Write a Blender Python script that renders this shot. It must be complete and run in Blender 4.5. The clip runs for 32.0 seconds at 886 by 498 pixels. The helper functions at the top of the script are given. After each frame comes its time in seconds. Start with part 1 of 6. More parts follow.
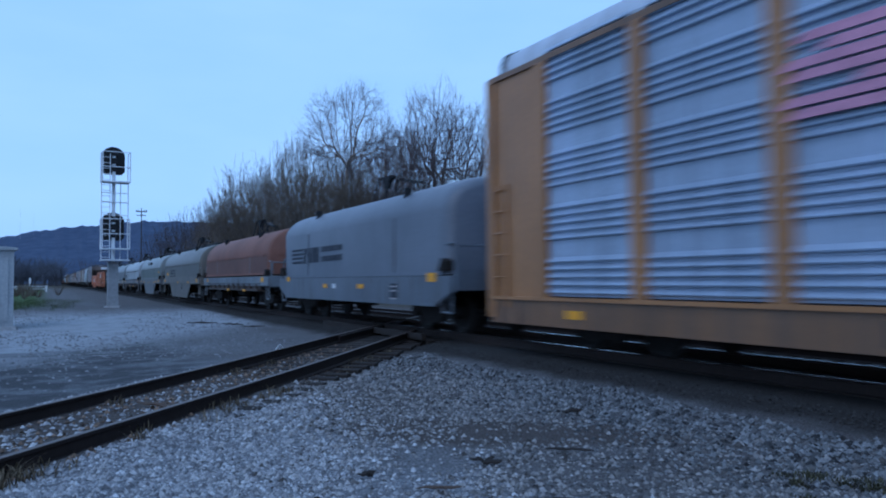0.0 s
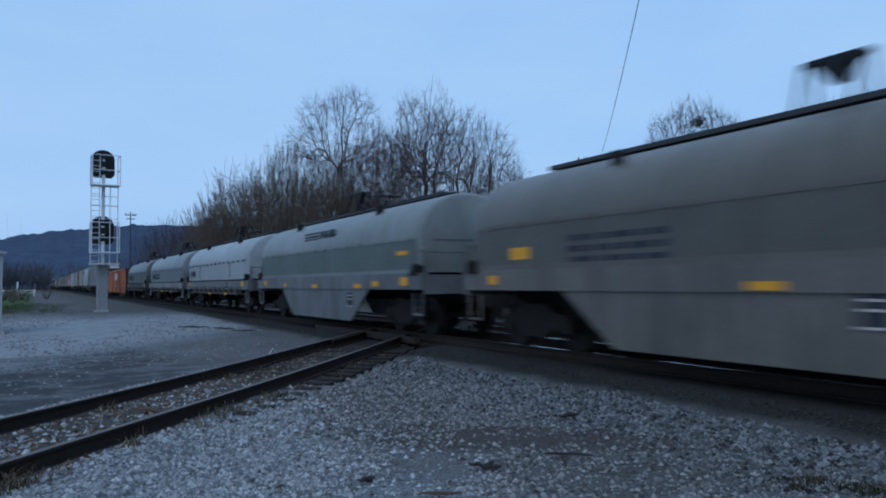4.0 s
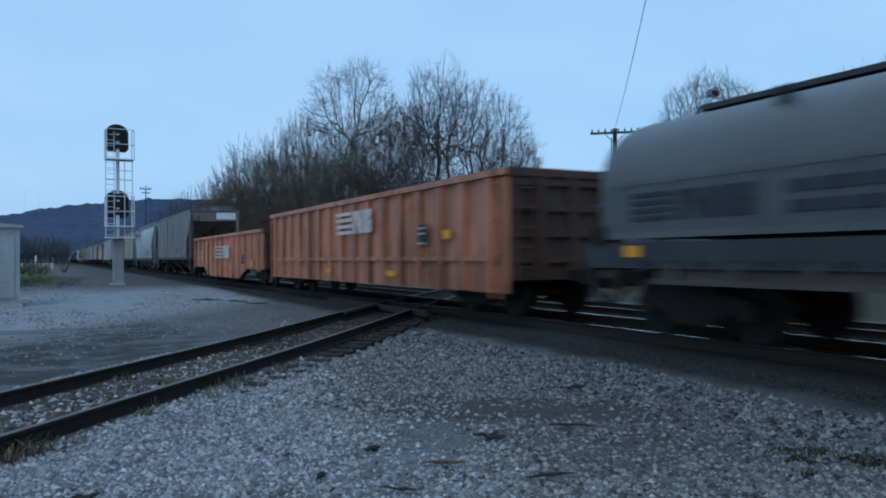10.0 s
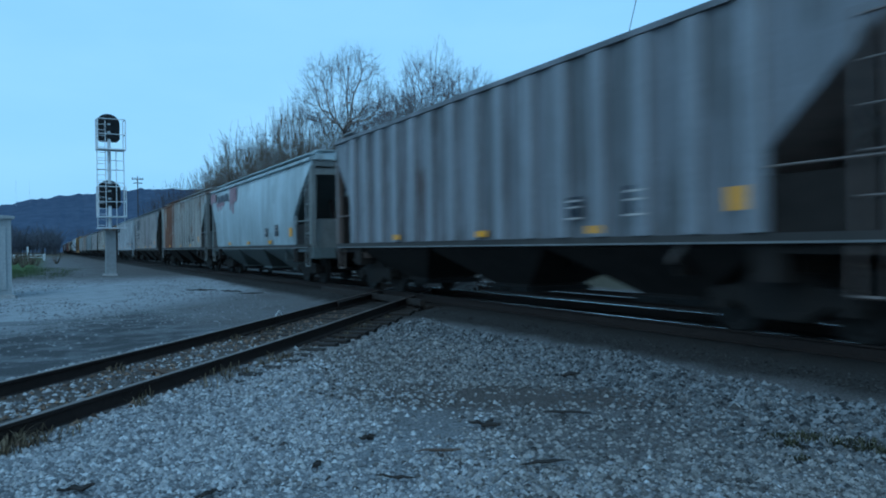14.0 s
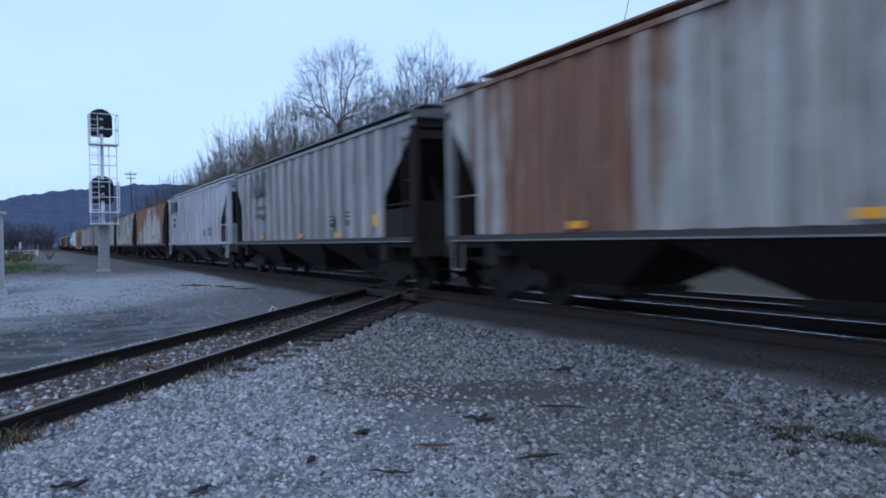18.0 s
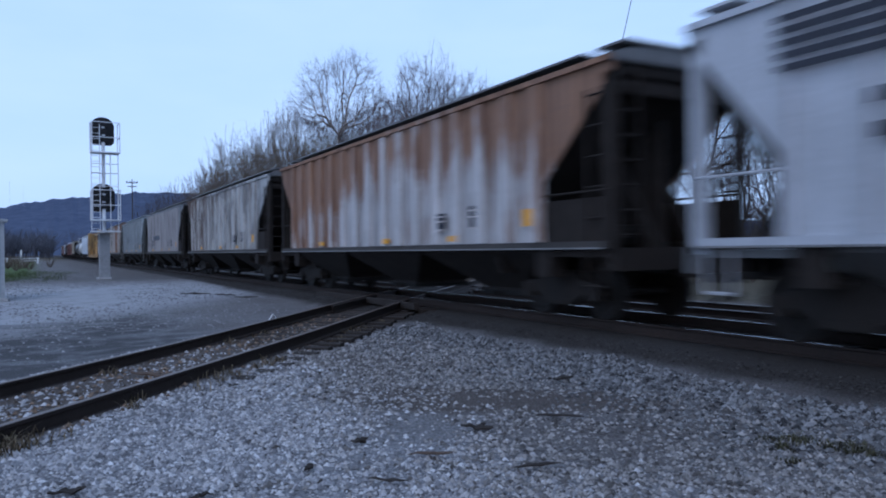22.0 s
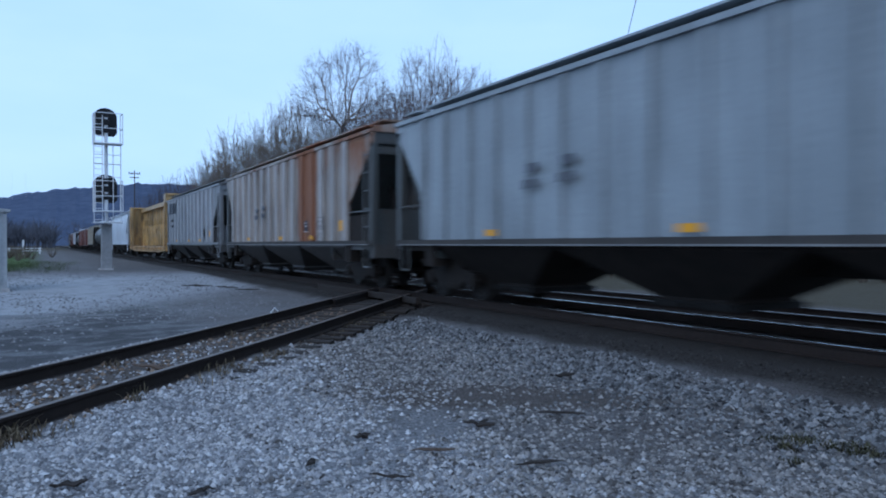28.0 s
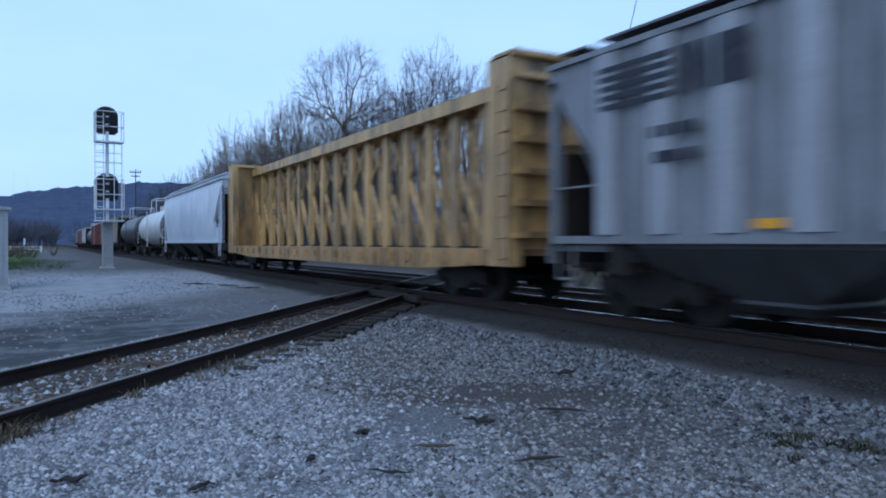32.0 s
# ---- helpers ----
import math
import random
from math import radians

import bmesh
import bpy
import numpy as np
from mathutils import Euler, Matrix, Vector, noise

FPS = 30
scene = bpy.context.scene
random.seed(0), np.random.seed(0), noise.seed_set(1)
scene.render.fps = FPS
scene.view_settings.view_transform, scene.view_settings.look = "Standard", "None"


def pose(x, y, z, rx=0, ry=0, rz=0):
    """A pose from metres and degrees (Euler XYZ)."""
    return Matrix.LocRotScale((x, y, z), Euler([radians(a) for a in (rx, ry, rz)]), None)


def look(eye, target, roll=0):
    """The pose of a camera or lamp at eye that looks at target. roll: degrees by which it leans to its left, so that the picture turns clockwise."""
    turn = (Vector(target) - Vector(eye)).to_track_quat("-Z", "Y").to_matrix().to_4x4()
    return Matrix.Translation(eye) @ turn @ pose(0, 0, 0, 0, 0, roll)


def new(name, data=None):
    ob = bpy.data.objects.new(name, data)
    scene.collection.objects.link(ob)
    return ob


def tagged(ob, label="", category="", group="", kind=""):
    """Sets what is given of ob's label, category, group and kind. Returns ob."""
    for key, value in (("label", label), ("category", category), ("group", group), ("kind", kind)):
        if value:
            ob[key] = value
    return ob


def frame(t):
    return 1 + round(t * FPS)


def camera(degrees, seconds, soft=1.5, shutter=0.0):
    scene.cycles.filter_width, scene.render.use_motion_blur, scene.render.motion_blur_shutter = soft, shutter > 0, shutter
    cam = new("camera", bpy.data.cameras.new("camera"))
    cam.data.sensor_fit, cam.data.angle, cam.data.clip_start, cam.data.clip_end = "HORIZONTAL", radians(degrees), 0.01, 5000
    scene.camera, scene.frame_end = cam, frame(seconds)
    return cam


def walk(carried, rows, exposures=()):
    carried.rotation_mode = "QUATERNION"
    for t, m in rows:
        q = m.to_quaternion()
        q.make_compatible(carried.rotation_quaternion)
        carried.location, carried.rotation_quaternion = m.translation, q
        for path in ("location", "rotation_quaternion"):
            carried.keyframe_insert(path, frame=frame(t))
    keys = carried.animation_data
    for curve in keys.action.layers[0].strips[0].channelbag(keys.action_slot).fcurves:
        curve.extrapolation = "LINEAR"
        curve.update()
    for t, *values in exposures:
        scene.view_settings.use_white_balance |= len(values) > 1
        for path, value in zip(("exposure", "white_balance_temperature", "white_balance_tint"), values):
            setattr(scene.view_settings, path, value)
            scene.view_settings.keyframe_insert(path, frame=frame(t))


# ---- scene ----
FOV = 62.0
cam = camera(FOV, 32.0, soft=1.9, shutter=0.9)
WALK = [
    (0, pose(-0.003, 0.012, 1.558, 92.37, 0.43, -28.17)),
    (0.5, pose(-0.000, 0.012, 1.561, 92.15, 0.29, -28.37)),
    (1, pose(0.003, 0.013, 1.556, 92.06, 0.36, -28.50)),
    (1.5, pose(0.002, 0.015, 1.561, 92.13, 0.33, -28.50)),
    (2, pose(0.007, 0.012, 1.558, 92.11, 0.30, -28.58)),
    (2.5, pose(0.001, 0.012, 1.553, 92.21, 0.21, -28.54)),
    (4.5, pose(-0.061, 0.084, 1.569, 92.66, 0.66, -29.37)),
    (5, pose(-0.041, 0.075, 1.575, 89.96, 0.01, -30.70)),
    (5.5, pose(0.022, 0.016, 1.581, 90.11, -0.66, -28.41)),
    (6, pose(0.081, -0.025, 1.551, 90.58, 0.37, -30.77)),
    (6.5, pose(0.017, 0.001, 1.570, 91.12, 0.92, -28.29)),
    (7, pose(0.009, 0.002, 1.558, 91.43, 0.34, -26.32)),
    (7.5, pose(0.005, 0.008, 1.564, 91.73, 0.84, -26.84)),
    (8, pose(-0.008, 0.012, 1.561, 91.67, 0.37, -26.52)),
    (8.5, pose(0.000, 0.011, 1.562, 91.63, 0.91, -27.37)),
    (9, pose(0.006, 0.009, 1.556, 91.09, 1.12, -27.95)),
    (9.5, pose(-0.000, 0.005, 1.554, 90.37, 0.61, -27.91)),
    (10, pose(-0.002, 0.008, 1.558, 90.59, 0.49, -27.84)),
    (10.5, pose(-0.003, 0.012, 1.550, 90.57, 0.56, -27.66)),
    (11, pose(-0.001, 0.014, 1.561, 90.84, 0.40, -28.03)),
    (11.5, pose(-0.008, 0.021, 1.562, 90.25, 0.31, -28.02)),
    (12, pose(-0.009, 0.025, 1.560, 90.26, 0.30, -28.00)),
    (12.5, pose(-0.006, 0.023, 1.562, 90.20, 0.46, -28.04)),
    (13, pose(-0.007, 0.023, 1.552, 89.66, 0.68, -28.12)),
    (13.5, pose(-0.007, 0.023, 1.553, 90.05, 0.80, -28.42)),
    (14, pose(-0.003, 0.018, 1.555, 89.72, 0.80, -28.33)),
    (14.5, pose(-0.006, 0.015, 1.559, 89.56, 0.56, -28.36)),
    (16.5, pose(0.004, 0.013, 1.558, 89.61, 1.13, -28.64)),
    (17, pose(0.001, 0.016, 1.551, 89.25, 1.06, -28.71)),
    (17.5, pose(0.001, 0.011, 1.554, 89.28, 1.13, -28.76)),
    (18, pose(0.002, 0.019, 1.555, 89.32, 0.91, -28.76)),
    (18.5, pose(0.004, 0.018, 1.558, 89.38, 0.78, -28.73)),
    (19, pose(-0.002, 0.014, 1.559, 89.95, 0.77, -28.80)),
    (19.5, pose(-0.001, 0.017, 1.558, 90.34, 0.80, -28.91)),
    (20, pose(0.004, -0.002, 1.547, 90.29, 0.73, -28.74)),
    (20.5, pose(0.002, -0.012, 1.541, 90.27, 0.62, -28.80)),
    (21, pose(0.011, -0.016, 1.548, 90.27, 0.78, -28.76)),
    (21.5, pose(0.000, -0.014, 1.544, 90.25, 0.64, -28.86)),
    (22, pose(0.007, -0.003, 1.548, 90.04, 0.70, -28.71)),
    (22.5, pose(0.010, -0.014, 1.547, 90.40, 0.85, -28.41)),
    (23, pose(0.000, 0.000, 1.550, 89.97, 0.78, -28.52)),
    (23.5, pose(0.005, -0.030, 1.532, 89.79, 0.73, -28.42)),
    (24, pose(0.005, -0.030, 1.532, 89.73, 0.83, -28.28)),
    (24.5, pose(-0.002, 0.023, 1.557, 89.76, 0.75, -28.57)),
    (25, pose(0.002, 0.027, 1.565, 89.89, 0.85, -28.37)),
    (25.5, pose(0.001, 0.027, 1.557, 89.67, 0.88, -28.41)),
    (26, pose(-0.004, 0.023, 1.552, 89.21, 0.92, -28.39)),
    (26.5, pose(-0.008, 0.025, 1.557, 89.20, 0.68, -28.51)),
    (28.5, pose(0.001, 0.023, 1.562, 89.74, 0.01, -28.52)),
    (29, pose(0.002, 0.025, 1.556, 89.83, -0.05, -28.46)),
    (29.5, pose(-0.001, 0.016, 1.557, 89.83, -0.11, -28.46)),
    (30, pose(-0.005, 0.011, 1.551, 90.05, -0.40, -28.40)),
    (30.5, pose(-0.000, 0.009, 1.554, 90.31, -0.28, -28.34)),
    (31, pose(0.003, 0.007, 1.556, 90.04, -0.25, -28.30)),
    (31.5, pose(0.003, 0.010, 1.549, 89.73, -0.14, -28.40)),
    (32, pose(0.004, 0.017, 1.543, 89.51, 0.05, -28.51)),
]
EXPOSURES = [
    (0, 0.05, 5000, 13), (0.8, -0.08, 5300, 13), (2.5, -0.13, 5450, 12), (4.5, -0.15, 5800, 9), (6, -0.03, 5850, 7), (7.5, -0.12, 5850, 7), (9, -0.13, 5800, 6), (10.2, -0.03, 5700, 2),
    (11, -0.15, 4850, -14), (13, -0.13, 4850, -14), (14, 0.02, 4950, -11), (14.5, 0.06, 4950, -11), (16.9, 0.23, 5000, -10), (17.6, 0.35, 5850, 16), (19, 0.41, 6000, 20),
    (22, 0.29, 5850, 22), (23, 0.32, 5800, 14), (24.3, 0.36, 5800, 8), (26, 0.36, 5800, 13), (29, 0.36, 5700, 15), (30, 0.36, 5850, 19), (30.8, 0.36, 6100, 24), (31.6, 0.34, 6100, 24), (32, 0.33, 5600, 15),
]
walk(cam, WALK, EXPOSURES)

# ---- dusk sky, overcast ----
world = bpy.data.worlds.new("dusk")
scene.world = world
world.use_nodes = True
wn, wl = world.node_tree.nodes, world.node_tree.links
wn.clear()
sky = wn.new("ShaderNodeTexSky")
sky.sky_type, sky.sun_disc = "NISHITA", False
sky.sun_elevation, sky.sun_rotation = radians(9), radians(230)
sky.air_density, sky.dust_density, sky.ozone_density = 1.0, 1.5, 2.0
wcoord = wn.new("ShaderNodeTexCoord")
wmap = wn.new("ShaderNodeMapping")
wmap.inputs["Scale"].default_value = (1.2, 1.2, 4.0)
wl.new(wcoord.outputs["Generated"], wmap.inputs["Vector"])
wnoise = wn.new("ShaderNodeTexNoise")
wnoise.inputs["Scale"].default_value, wnoise.inputs["Detail"].default_value = 1.6, 5
wl.new(wmap.outputs["Vector"], wnoise.inputs["Vector"])
wramp = wn.new("ShaderNodeValToRGB")
wramp.color_ramp.elements[0].position, wramp.color_ramp.elements[0].color = 0.3, (4.3, 6.6, 9.6, 1)
wramp.color_ramp.elements[1].position, wramp.color_ramp.elements[1].color = 0.75, (5.6, 7.7, 10.2, 1)
wl.new(wnoise.outputs["Fac"], wramp.inputs["Fac"])
wmix = wn.new("ShaderNodeMix")
wmix.data_type = "RGBA"
wmix.inputs[0].default_value = 0.85
wl.new(sky.outputs["Color"], wmix.inputs[6])
wl.new(wramp.outputs["Color"], wmix.inputs[7])
wback = wn.new("ShaderNodeBackground")
wback.inputs["Strength"].default_value = 0.1
wl.new(wmix.outputs[2], wback.inputs["Color"])
wout = wn.new("ShaderNodeOutputWorld")
wl.new(wback.outputs["Background"], wout.inputs["Surface"])

sun = new("sun", bpy.data.lights.new("sun", "SUN"))
sun.data.energy, sun.data.angle, sun.data.color = 0.5, radians(35), (1.0, 0.93, 0.86)
sun.matrix_world = look((-30, -25, 45), (0, 0, 0))

# ---- materials ----
MATS = {}


def nodes_of(name):
    m = bpy.data.materials.new(name)
    m.use_nodes = True
    n, l = m.node_tree.nodes, m.node_tree.links
    return m, n, l, n["Principled BSDF"]


def noise_node(n, l, vec, scale, detail=4, rough=0.55):
    x = n.new("ShaderNodeTexNoise")
    x.inputs["Scale"].default_value, x.inputs["Detail"].default_value, x.inputs["Roughness"].default_value = scale, detail, rough
    l.new(vec, x.inputs["Vector"])
    return x.outputs["Fac"]


def ramp_node(n, l, fac, stops):
    r = n.new("ShaderNodeValToRGB")
    e = r.color_ramp.elements
    while len(e) < len(stops):
        e.new(0.5)
    for s, (p, c) in zip(e, stops):
        s.position, s.color = p, (*c, 1) if len(c) == 3 else c
    l.new(fac, r.inputs["Fac"])
    return r.outputs["Color"]


def mix_node(n, l, fac, a, b, mode="MIX"):
    x = n.new("ShaderNodeMix")
    x.data_type, x.blend_type = "RGBA", mode
    for sock, val in ((x.inputs[0], fac), (x.inputs[6], a), (x.inputs[7], b)):
        if isinstance(val, (int, float)):
            sock.default_value = val
        elif isinstance(val, tuple):
            sock.default_value = (*val, 1)
        else:
            l.new(val, sock)
    return x.outputs[2]


def math_node(n, l, op, a, b):
    x = n.new("ShaderNodeMath")
    x.operation = op
    for sock, val in zip(x.inputs, (a, b)):
        if isinstance(val, (int, float)):
            sock.default_value = val
        else:
            l.new(val, sock)
    return x.outputs[0]


def scaled(n, l, coord, scale, shift=(0, 0, 0)):
    m = n.new("ShaderNodeMapping")
    m.inputs["Scale"].default_value, m.inputs["Location"].default_value = scale, shift
    l.new(coord, m.inputs["Vector"])
    return m.outputs["Vector"]


def bump_to(n, l, height, bsdf, strength, dist=0.02):
    b = n.new("ShaderNodeBump")
    b.inputs["Strength"].default_value, b.inputs["Distance"].default_value = strength, dist
    l.new(height, b.inputs["Height"])
    l.new(b.outputs["Normal"], bsdf.inputs["Normal"])


def gray(v):
    return (v, v, v)


def paint(name, base, rust=0.3, streak=0.4, rough=0.42, rust_col=(0.12, 0.045, 0.02), grime=(0.06, 0.055, 0.05), seed=0.0, dark_rust=(0.05, 0.022, 0.014), tone=0.7, bias=(), spot=None, patch=0.0):
    """Weathered car paint: faded patches, vertical streaks, rust blotches."""
    if name in MATS:
        return MATS[name]
    base = tuple(c * tone for c in base)
    m, n, l, b = nodes_of(name)
    co = n.new("ShaderNodeTexCoord").outputs["Object"]
    sh = (seed * 3.7, seed * 5.1, seed * 1.3)
    fade = noise_node(n, l, scaled(n, l, co, (0.5, 0.5, 0.5), sh), 1.1, 4)
    col = mix_node(n, l, ramp_node(n, l, fade, ((0.35, gray(0.0)), (0.7, gray(1.0)))), tuple(c * 0.86 for c in base), tuple(min(1, c * 1.1 + 0.012) for c in base))
    str1 = noise_node(n, l, scaled(n, l, co, (1.2, 5.5, 0.28), sh), 1.0, 6, 0.65)
    sfac = ramp_node(n, l, str1, ((0.46, gray(0.0)), (0.64, gray(1.0))))
    col = mix_node(n, l, math_node(n, l, "MULTIPLY", sfac, streak), col, grime)
    big = noise_node(n, l, scaled(n, l, co, (0.4, 0.33, 0.45), (sh[1], sh[0], 2.0)), 1.0, 5, 0.6)
    mixn = math_node(n, l, "ADD", math_node(n, l, "MULTIPLY", big, 0.45), math_node(n, l, "MULTIPLY", str1, 0.55))
    if bias or spot:
        sep = n.new("ShaderNodeSeparateXYZ")
        l.new(co, sep.inputs[0])

        def rise(axis, a, c):
            r = n.new("ShaderNodeMapRange")
            r.inputs["From Min"].default_value, r.inputs["From Max"].default_value = a, c
            l.new(sep.outputs[axis], r.inputs["Value"])
            return r.outputs["Result"]
        for axis, a, c, amount in bias:
            mixn = math_node(n, l, "ADD", mixn, math_node(n, l, "MULTIPLY", rise(axis, a, c), amount))
        if spot:
            both = math_node(n, l, "MULTIPLY", rise("Y", spot[0] - 0.25 * spot[3], spot[0] + 0.15 * spot[3]), rise("Y", spot[1] + 0.3 * spot[3], spot[1] - 0.3 * spot[3]))
            mixn = math_node(n, l, "ADD", mixn, math_node(n, l, "MULTIPLY", both, spot[2]))
    if patch:
        pn = noise_node(n, l, scaled(n, l, co, (0.5, 1.25, 0.34), (sh[2], sh[1], 5.0)), 1.0, 3, 0.7)
        col = mix_node(n, l, math_node(n, l, "MULTIPLY", ramp_node(n, l, pn, ((0.51, gray(0.0)), (0.57, gray(1.0)))), patch), col, tuple(c * 0.9 for c in grime))
    edge = 0.64 - 0.17 * rust
    rfac = ramp_node(n, l, mixn, ((edge, gray(0.0)), (min(0.98, edge + 0.11), gray(1.0))))
    fine = noise_node(n, l, co, 14.0, 4)
    rc = mix_node(n, l, ramp_node(n, l, math_node(n, l, "ADD", math_node(n, l, "MULTIPLY", fine, 0.4), math_node(n, l, "MULTIPLY", str1, 0.6)), ((0.4, gray(1)), (0.6, gray(0)))), dark_rust, rust_col)
    if rust > 0:
        col = mix_node(n, l, math_node(n, l, "MULTIPLY", rfac, 0.85), col, rc)
    col = mix_node(n, l, 0.22, col, ramp_node(n, l, fine, ((0.3, gray(0.1)), (0.75, gray(0.6)))), "OVERLAY")
    l.new(col, b.inputs["Base Color"])
    l.new(ramp_node(n, l, rfac, ((0, gray(rough)), (1, gray(0.9)))), b.inputs["Roughness"])
    b.inputs["Specular IOR Level"].default_value = 0.5
    bump_to(n, l, mixn, b, 0.15, 0.03)
    MATS[name] = m
    return m


def plain(name, base, rough=0.7, metal=0.0, scale=9.0, vary=0.35, stretch=(1, 1, 1), bump=0.2, emit=0.0):
    if name in MATS:
        return MATS[name]
    m, n, l, b = nodes_of(name)
    co = scaled(n, l, n.new("ShaderNodeTexCoord").outputs["Object"], stretch)
    f1, f2 = noise_node(n, l, co, scale, 5, 0.65), noise_node(n, l, co, scale * 0.13, 3)
    f = math_node(n, l, "ADD", math_node(n, l, "MULTIPLY", f1, 0.6), math_node(n, l, "MULTIPLY", f2, 0.4))
    l.new(ramp_node(n, l, f, ((0.28, tuple(c * (1 - vary) for c in base)), (0.72, tuple(min(1, c * (1 + vary)) for c in base)))), b.inputs["Base Color"])
    b.inputs["Roughness"].default_value, b.inputs["Metallic"].default_value = rough, metal
    b.inputs["Specular IOR Level"].default_value = 0.3
    if emit:
        b.inputs["Emission Color"].default_value, b.inputs["Emission Strength"].default_value = (*base, 1), emit
    if bump:
        bump_to(n, l, f1, b, bump, 0.02)
    MATS[name] = m
    return m


def island(name, dark, light, rough=0.85, warm=None):
    """Loose pieces, each with its own tone."""
    if name in MATS:
        return MATS[name]
    m, n, l, b = nodes_of(name)
    rnd = n.new("ShaderNodeNewGeometry").outputs["Random Per Island"]
    stops = [(0.0, dark), (0.55, tuple((a + c) / 2 for a, c in zip(dark, light))), (1.0, light)]
    if warm:
        stops.insert(2, (0.8, warm))
    col = ramp_node(n, l, rnd, stops)
    f = noise_node(n, l, n.new("ShaderNodeTexCoord").outputs["Object"], 35.0, 3)
    col = mix_node(n, l, 0.35, col, ramp_node(n, l, f, ((0.3, gray(0.15)), (0.7, gray(0.8)))), "OVERLAY")
    l.new(col, b.inputs["Base Color"])
    b.inputs["Roughness"].default_value = rough
    b.inputs["Specular IOR Level"].default_value = 0.25
    MATS[name] = m
    return m


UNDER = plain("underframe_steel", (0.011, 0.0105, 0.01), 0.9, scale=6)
TRUCK = plain("truck_cast_steel", (0.017, 0.014, 0.012), 0.85, scale=8)
WHEEL = plain("wheel_steel", (0.022, 0.019, 0.017), 0.65, 0.4, scale=8)
RAILTOP = plain("polished_rail_head", (0.62, 0.62, 0.64), 0.22, 1.0, 30, 0.2, bump=0)
RAILDULL = plain("dull_rail_head", (0.30, 0.29, 0.29), 0.5, 1.0, 30, 0.3, bump=0)
RAILWEB = plain("rusty_rail_web", (0.022, 0.015, 0.012), 0.85, scale=14)
RAILOLD = plain("worn_siding_rail_head", (0.13, 0.10, 0.085), 0.5, 0.6, 20, 0.4)
TIE = plain("creosoted_tie_wood", (0.026, 0.021, 0.018), 0.9, scale=5, stretch=(0.4, 6, 3), vary=0.5, bump=0.5)
REFL = plain("yellow_reflector", (0.72, 0.33, 0.02), 0.5, scale=20, vary=0.2, bump=0)
BLACKMARK = plain("black_stencil", (0.03, 0.034, 0.045), 0.7, vary=0.4)
WHITEMARK = plain("white_stencil", (0.62, 0.64, 0.66), 0.7, vary=0.25)
GALV = plain("galvanised_steel", (0.42, 0.45, 0.48), 0.5, 0.3, 4, 0.15)
SIGWHITE = plain("aluminium_paint", (0.62, 0.64, 0.66), 0.5, 0.2, 6, 0.15)
BLACK = plain("matt_black", (0.012, 0.012, 0.014), 0.7, vary=0.2)


# ---- geometry helpers ----
class Geo:
    def __init__(self):
        self.v, self.f = [], []

    def add(self, verts, faces):
        o = len(self.v)
        self.v += verts
        self.f += [tuple(i + o for i in f) for f in faces]
        return self

    def box(self, x0, x1, y0, y1, z0, z1):
        return self.add([(x, y, z) for z in (z0, z1) for y in (y0, y1) for x in (x0, x1)],
                        [(0, 2, 3, 1), (4, 5, 7, 6), (0, 1, 5, 4), (2, 6, 7, 3), (0, 4, 6, 2), (1, 3, 7, 5)])

    def prism(self, poly, axis, a, b):
        k = len(poly)
        put = (lambda p, d: (d, p[0], p[1])) if axis == "x" else (lambda p, d: (p[0], d, p[1]))
        return self.add([put(p, a) for p in poly] + [put(p, b) for p in poly],
                        [tuple(range(k)), tuple(range(2 * k - 1, k - 1, -1))] + [(i, i + k, (i + 1) % k + k, (i + 1) % k) for i in range(k)])

    def tube(self, p, q, r, n=6, r2=None):
        p, q = Vector(p), Vector(q)
        d = (q - p).normalized()
        u = d.orthogonal().normalized()
        w = d.cross(u)
        r2 = r if r2 is None else r2
        ring = [(math.cos(6.28319 * i / n), math.sin(6.28319 * i / n)) for i in range(n)]
        vs = [tuple(p + (u * c + w * s) * r) for c, s in ring] + [tuple(q + (u * c + w * s) * r2) for c, s in ring]
        return self.add(vs, [(i, (i + 1) % n, (i + 1) % n + n, i + n) for i in range(n)] + [tuple(range(n - 1, -1, -1)), tuple(range(n, 2 * n))])

    def path(self, pts, r, n=6):
        for a, b in zip(pts, pts[1:]):
            self.tube(a, b, r, n)
        return self

    def loft(self, rings, caps=True):
        k = len(rings[0])
        vs = [tuple(p) for ring in rings for p in ring]
        fs = [(j * k + i, j * k + (i + 1) % k, (j + 1) * k + (i + 1) % k, (j + 1) * k + i) for j in range(len(rings) - 1) for i in range(k)]
        if caps:
            fs += [tuple(range(k - 1, -1, -1)), tuple(range((len(rings) - 1) * k, len(rings) * k))]
        return self.add(vs, fs)

    def mesh(self, name, smooth=False):
        me = bpy.data.meshes.new(name)
        me.from_pydata(self.v, [], self.f)
        bm = bmesh.new()
        bm.from_mesh(me)
        bmesh.ops.recalc_face_normals(bm, faces=bm.faces)
        bm.to_mesh(me)
        bm.free()
        if smooth:
            me.polygons.foreach_set("use_smooth", [True] * len(me.polygons))
            me.set_sharp_from_angle(angle=radians(35))
        return me


def part(name, geo, material, parent=None, label="", smooth=False):
    me = geo.mesh(name, smooth) if isinstance(geo, Geo) else geo
    if not me.materials:
        me.materials.append(material)
    ob = new(name, me)
    if parent is not None:
        ob.parent = parent
    if label:
        ob["label"] = label
    return ob


def thing(name, label, category, group="", kind="", at=None):
    ob = tagged(new(name), label, category, group, kind)
    ob.empty_display_size = 0.5
    if at is not None:
        ob.matrix_basis = at
    return ob


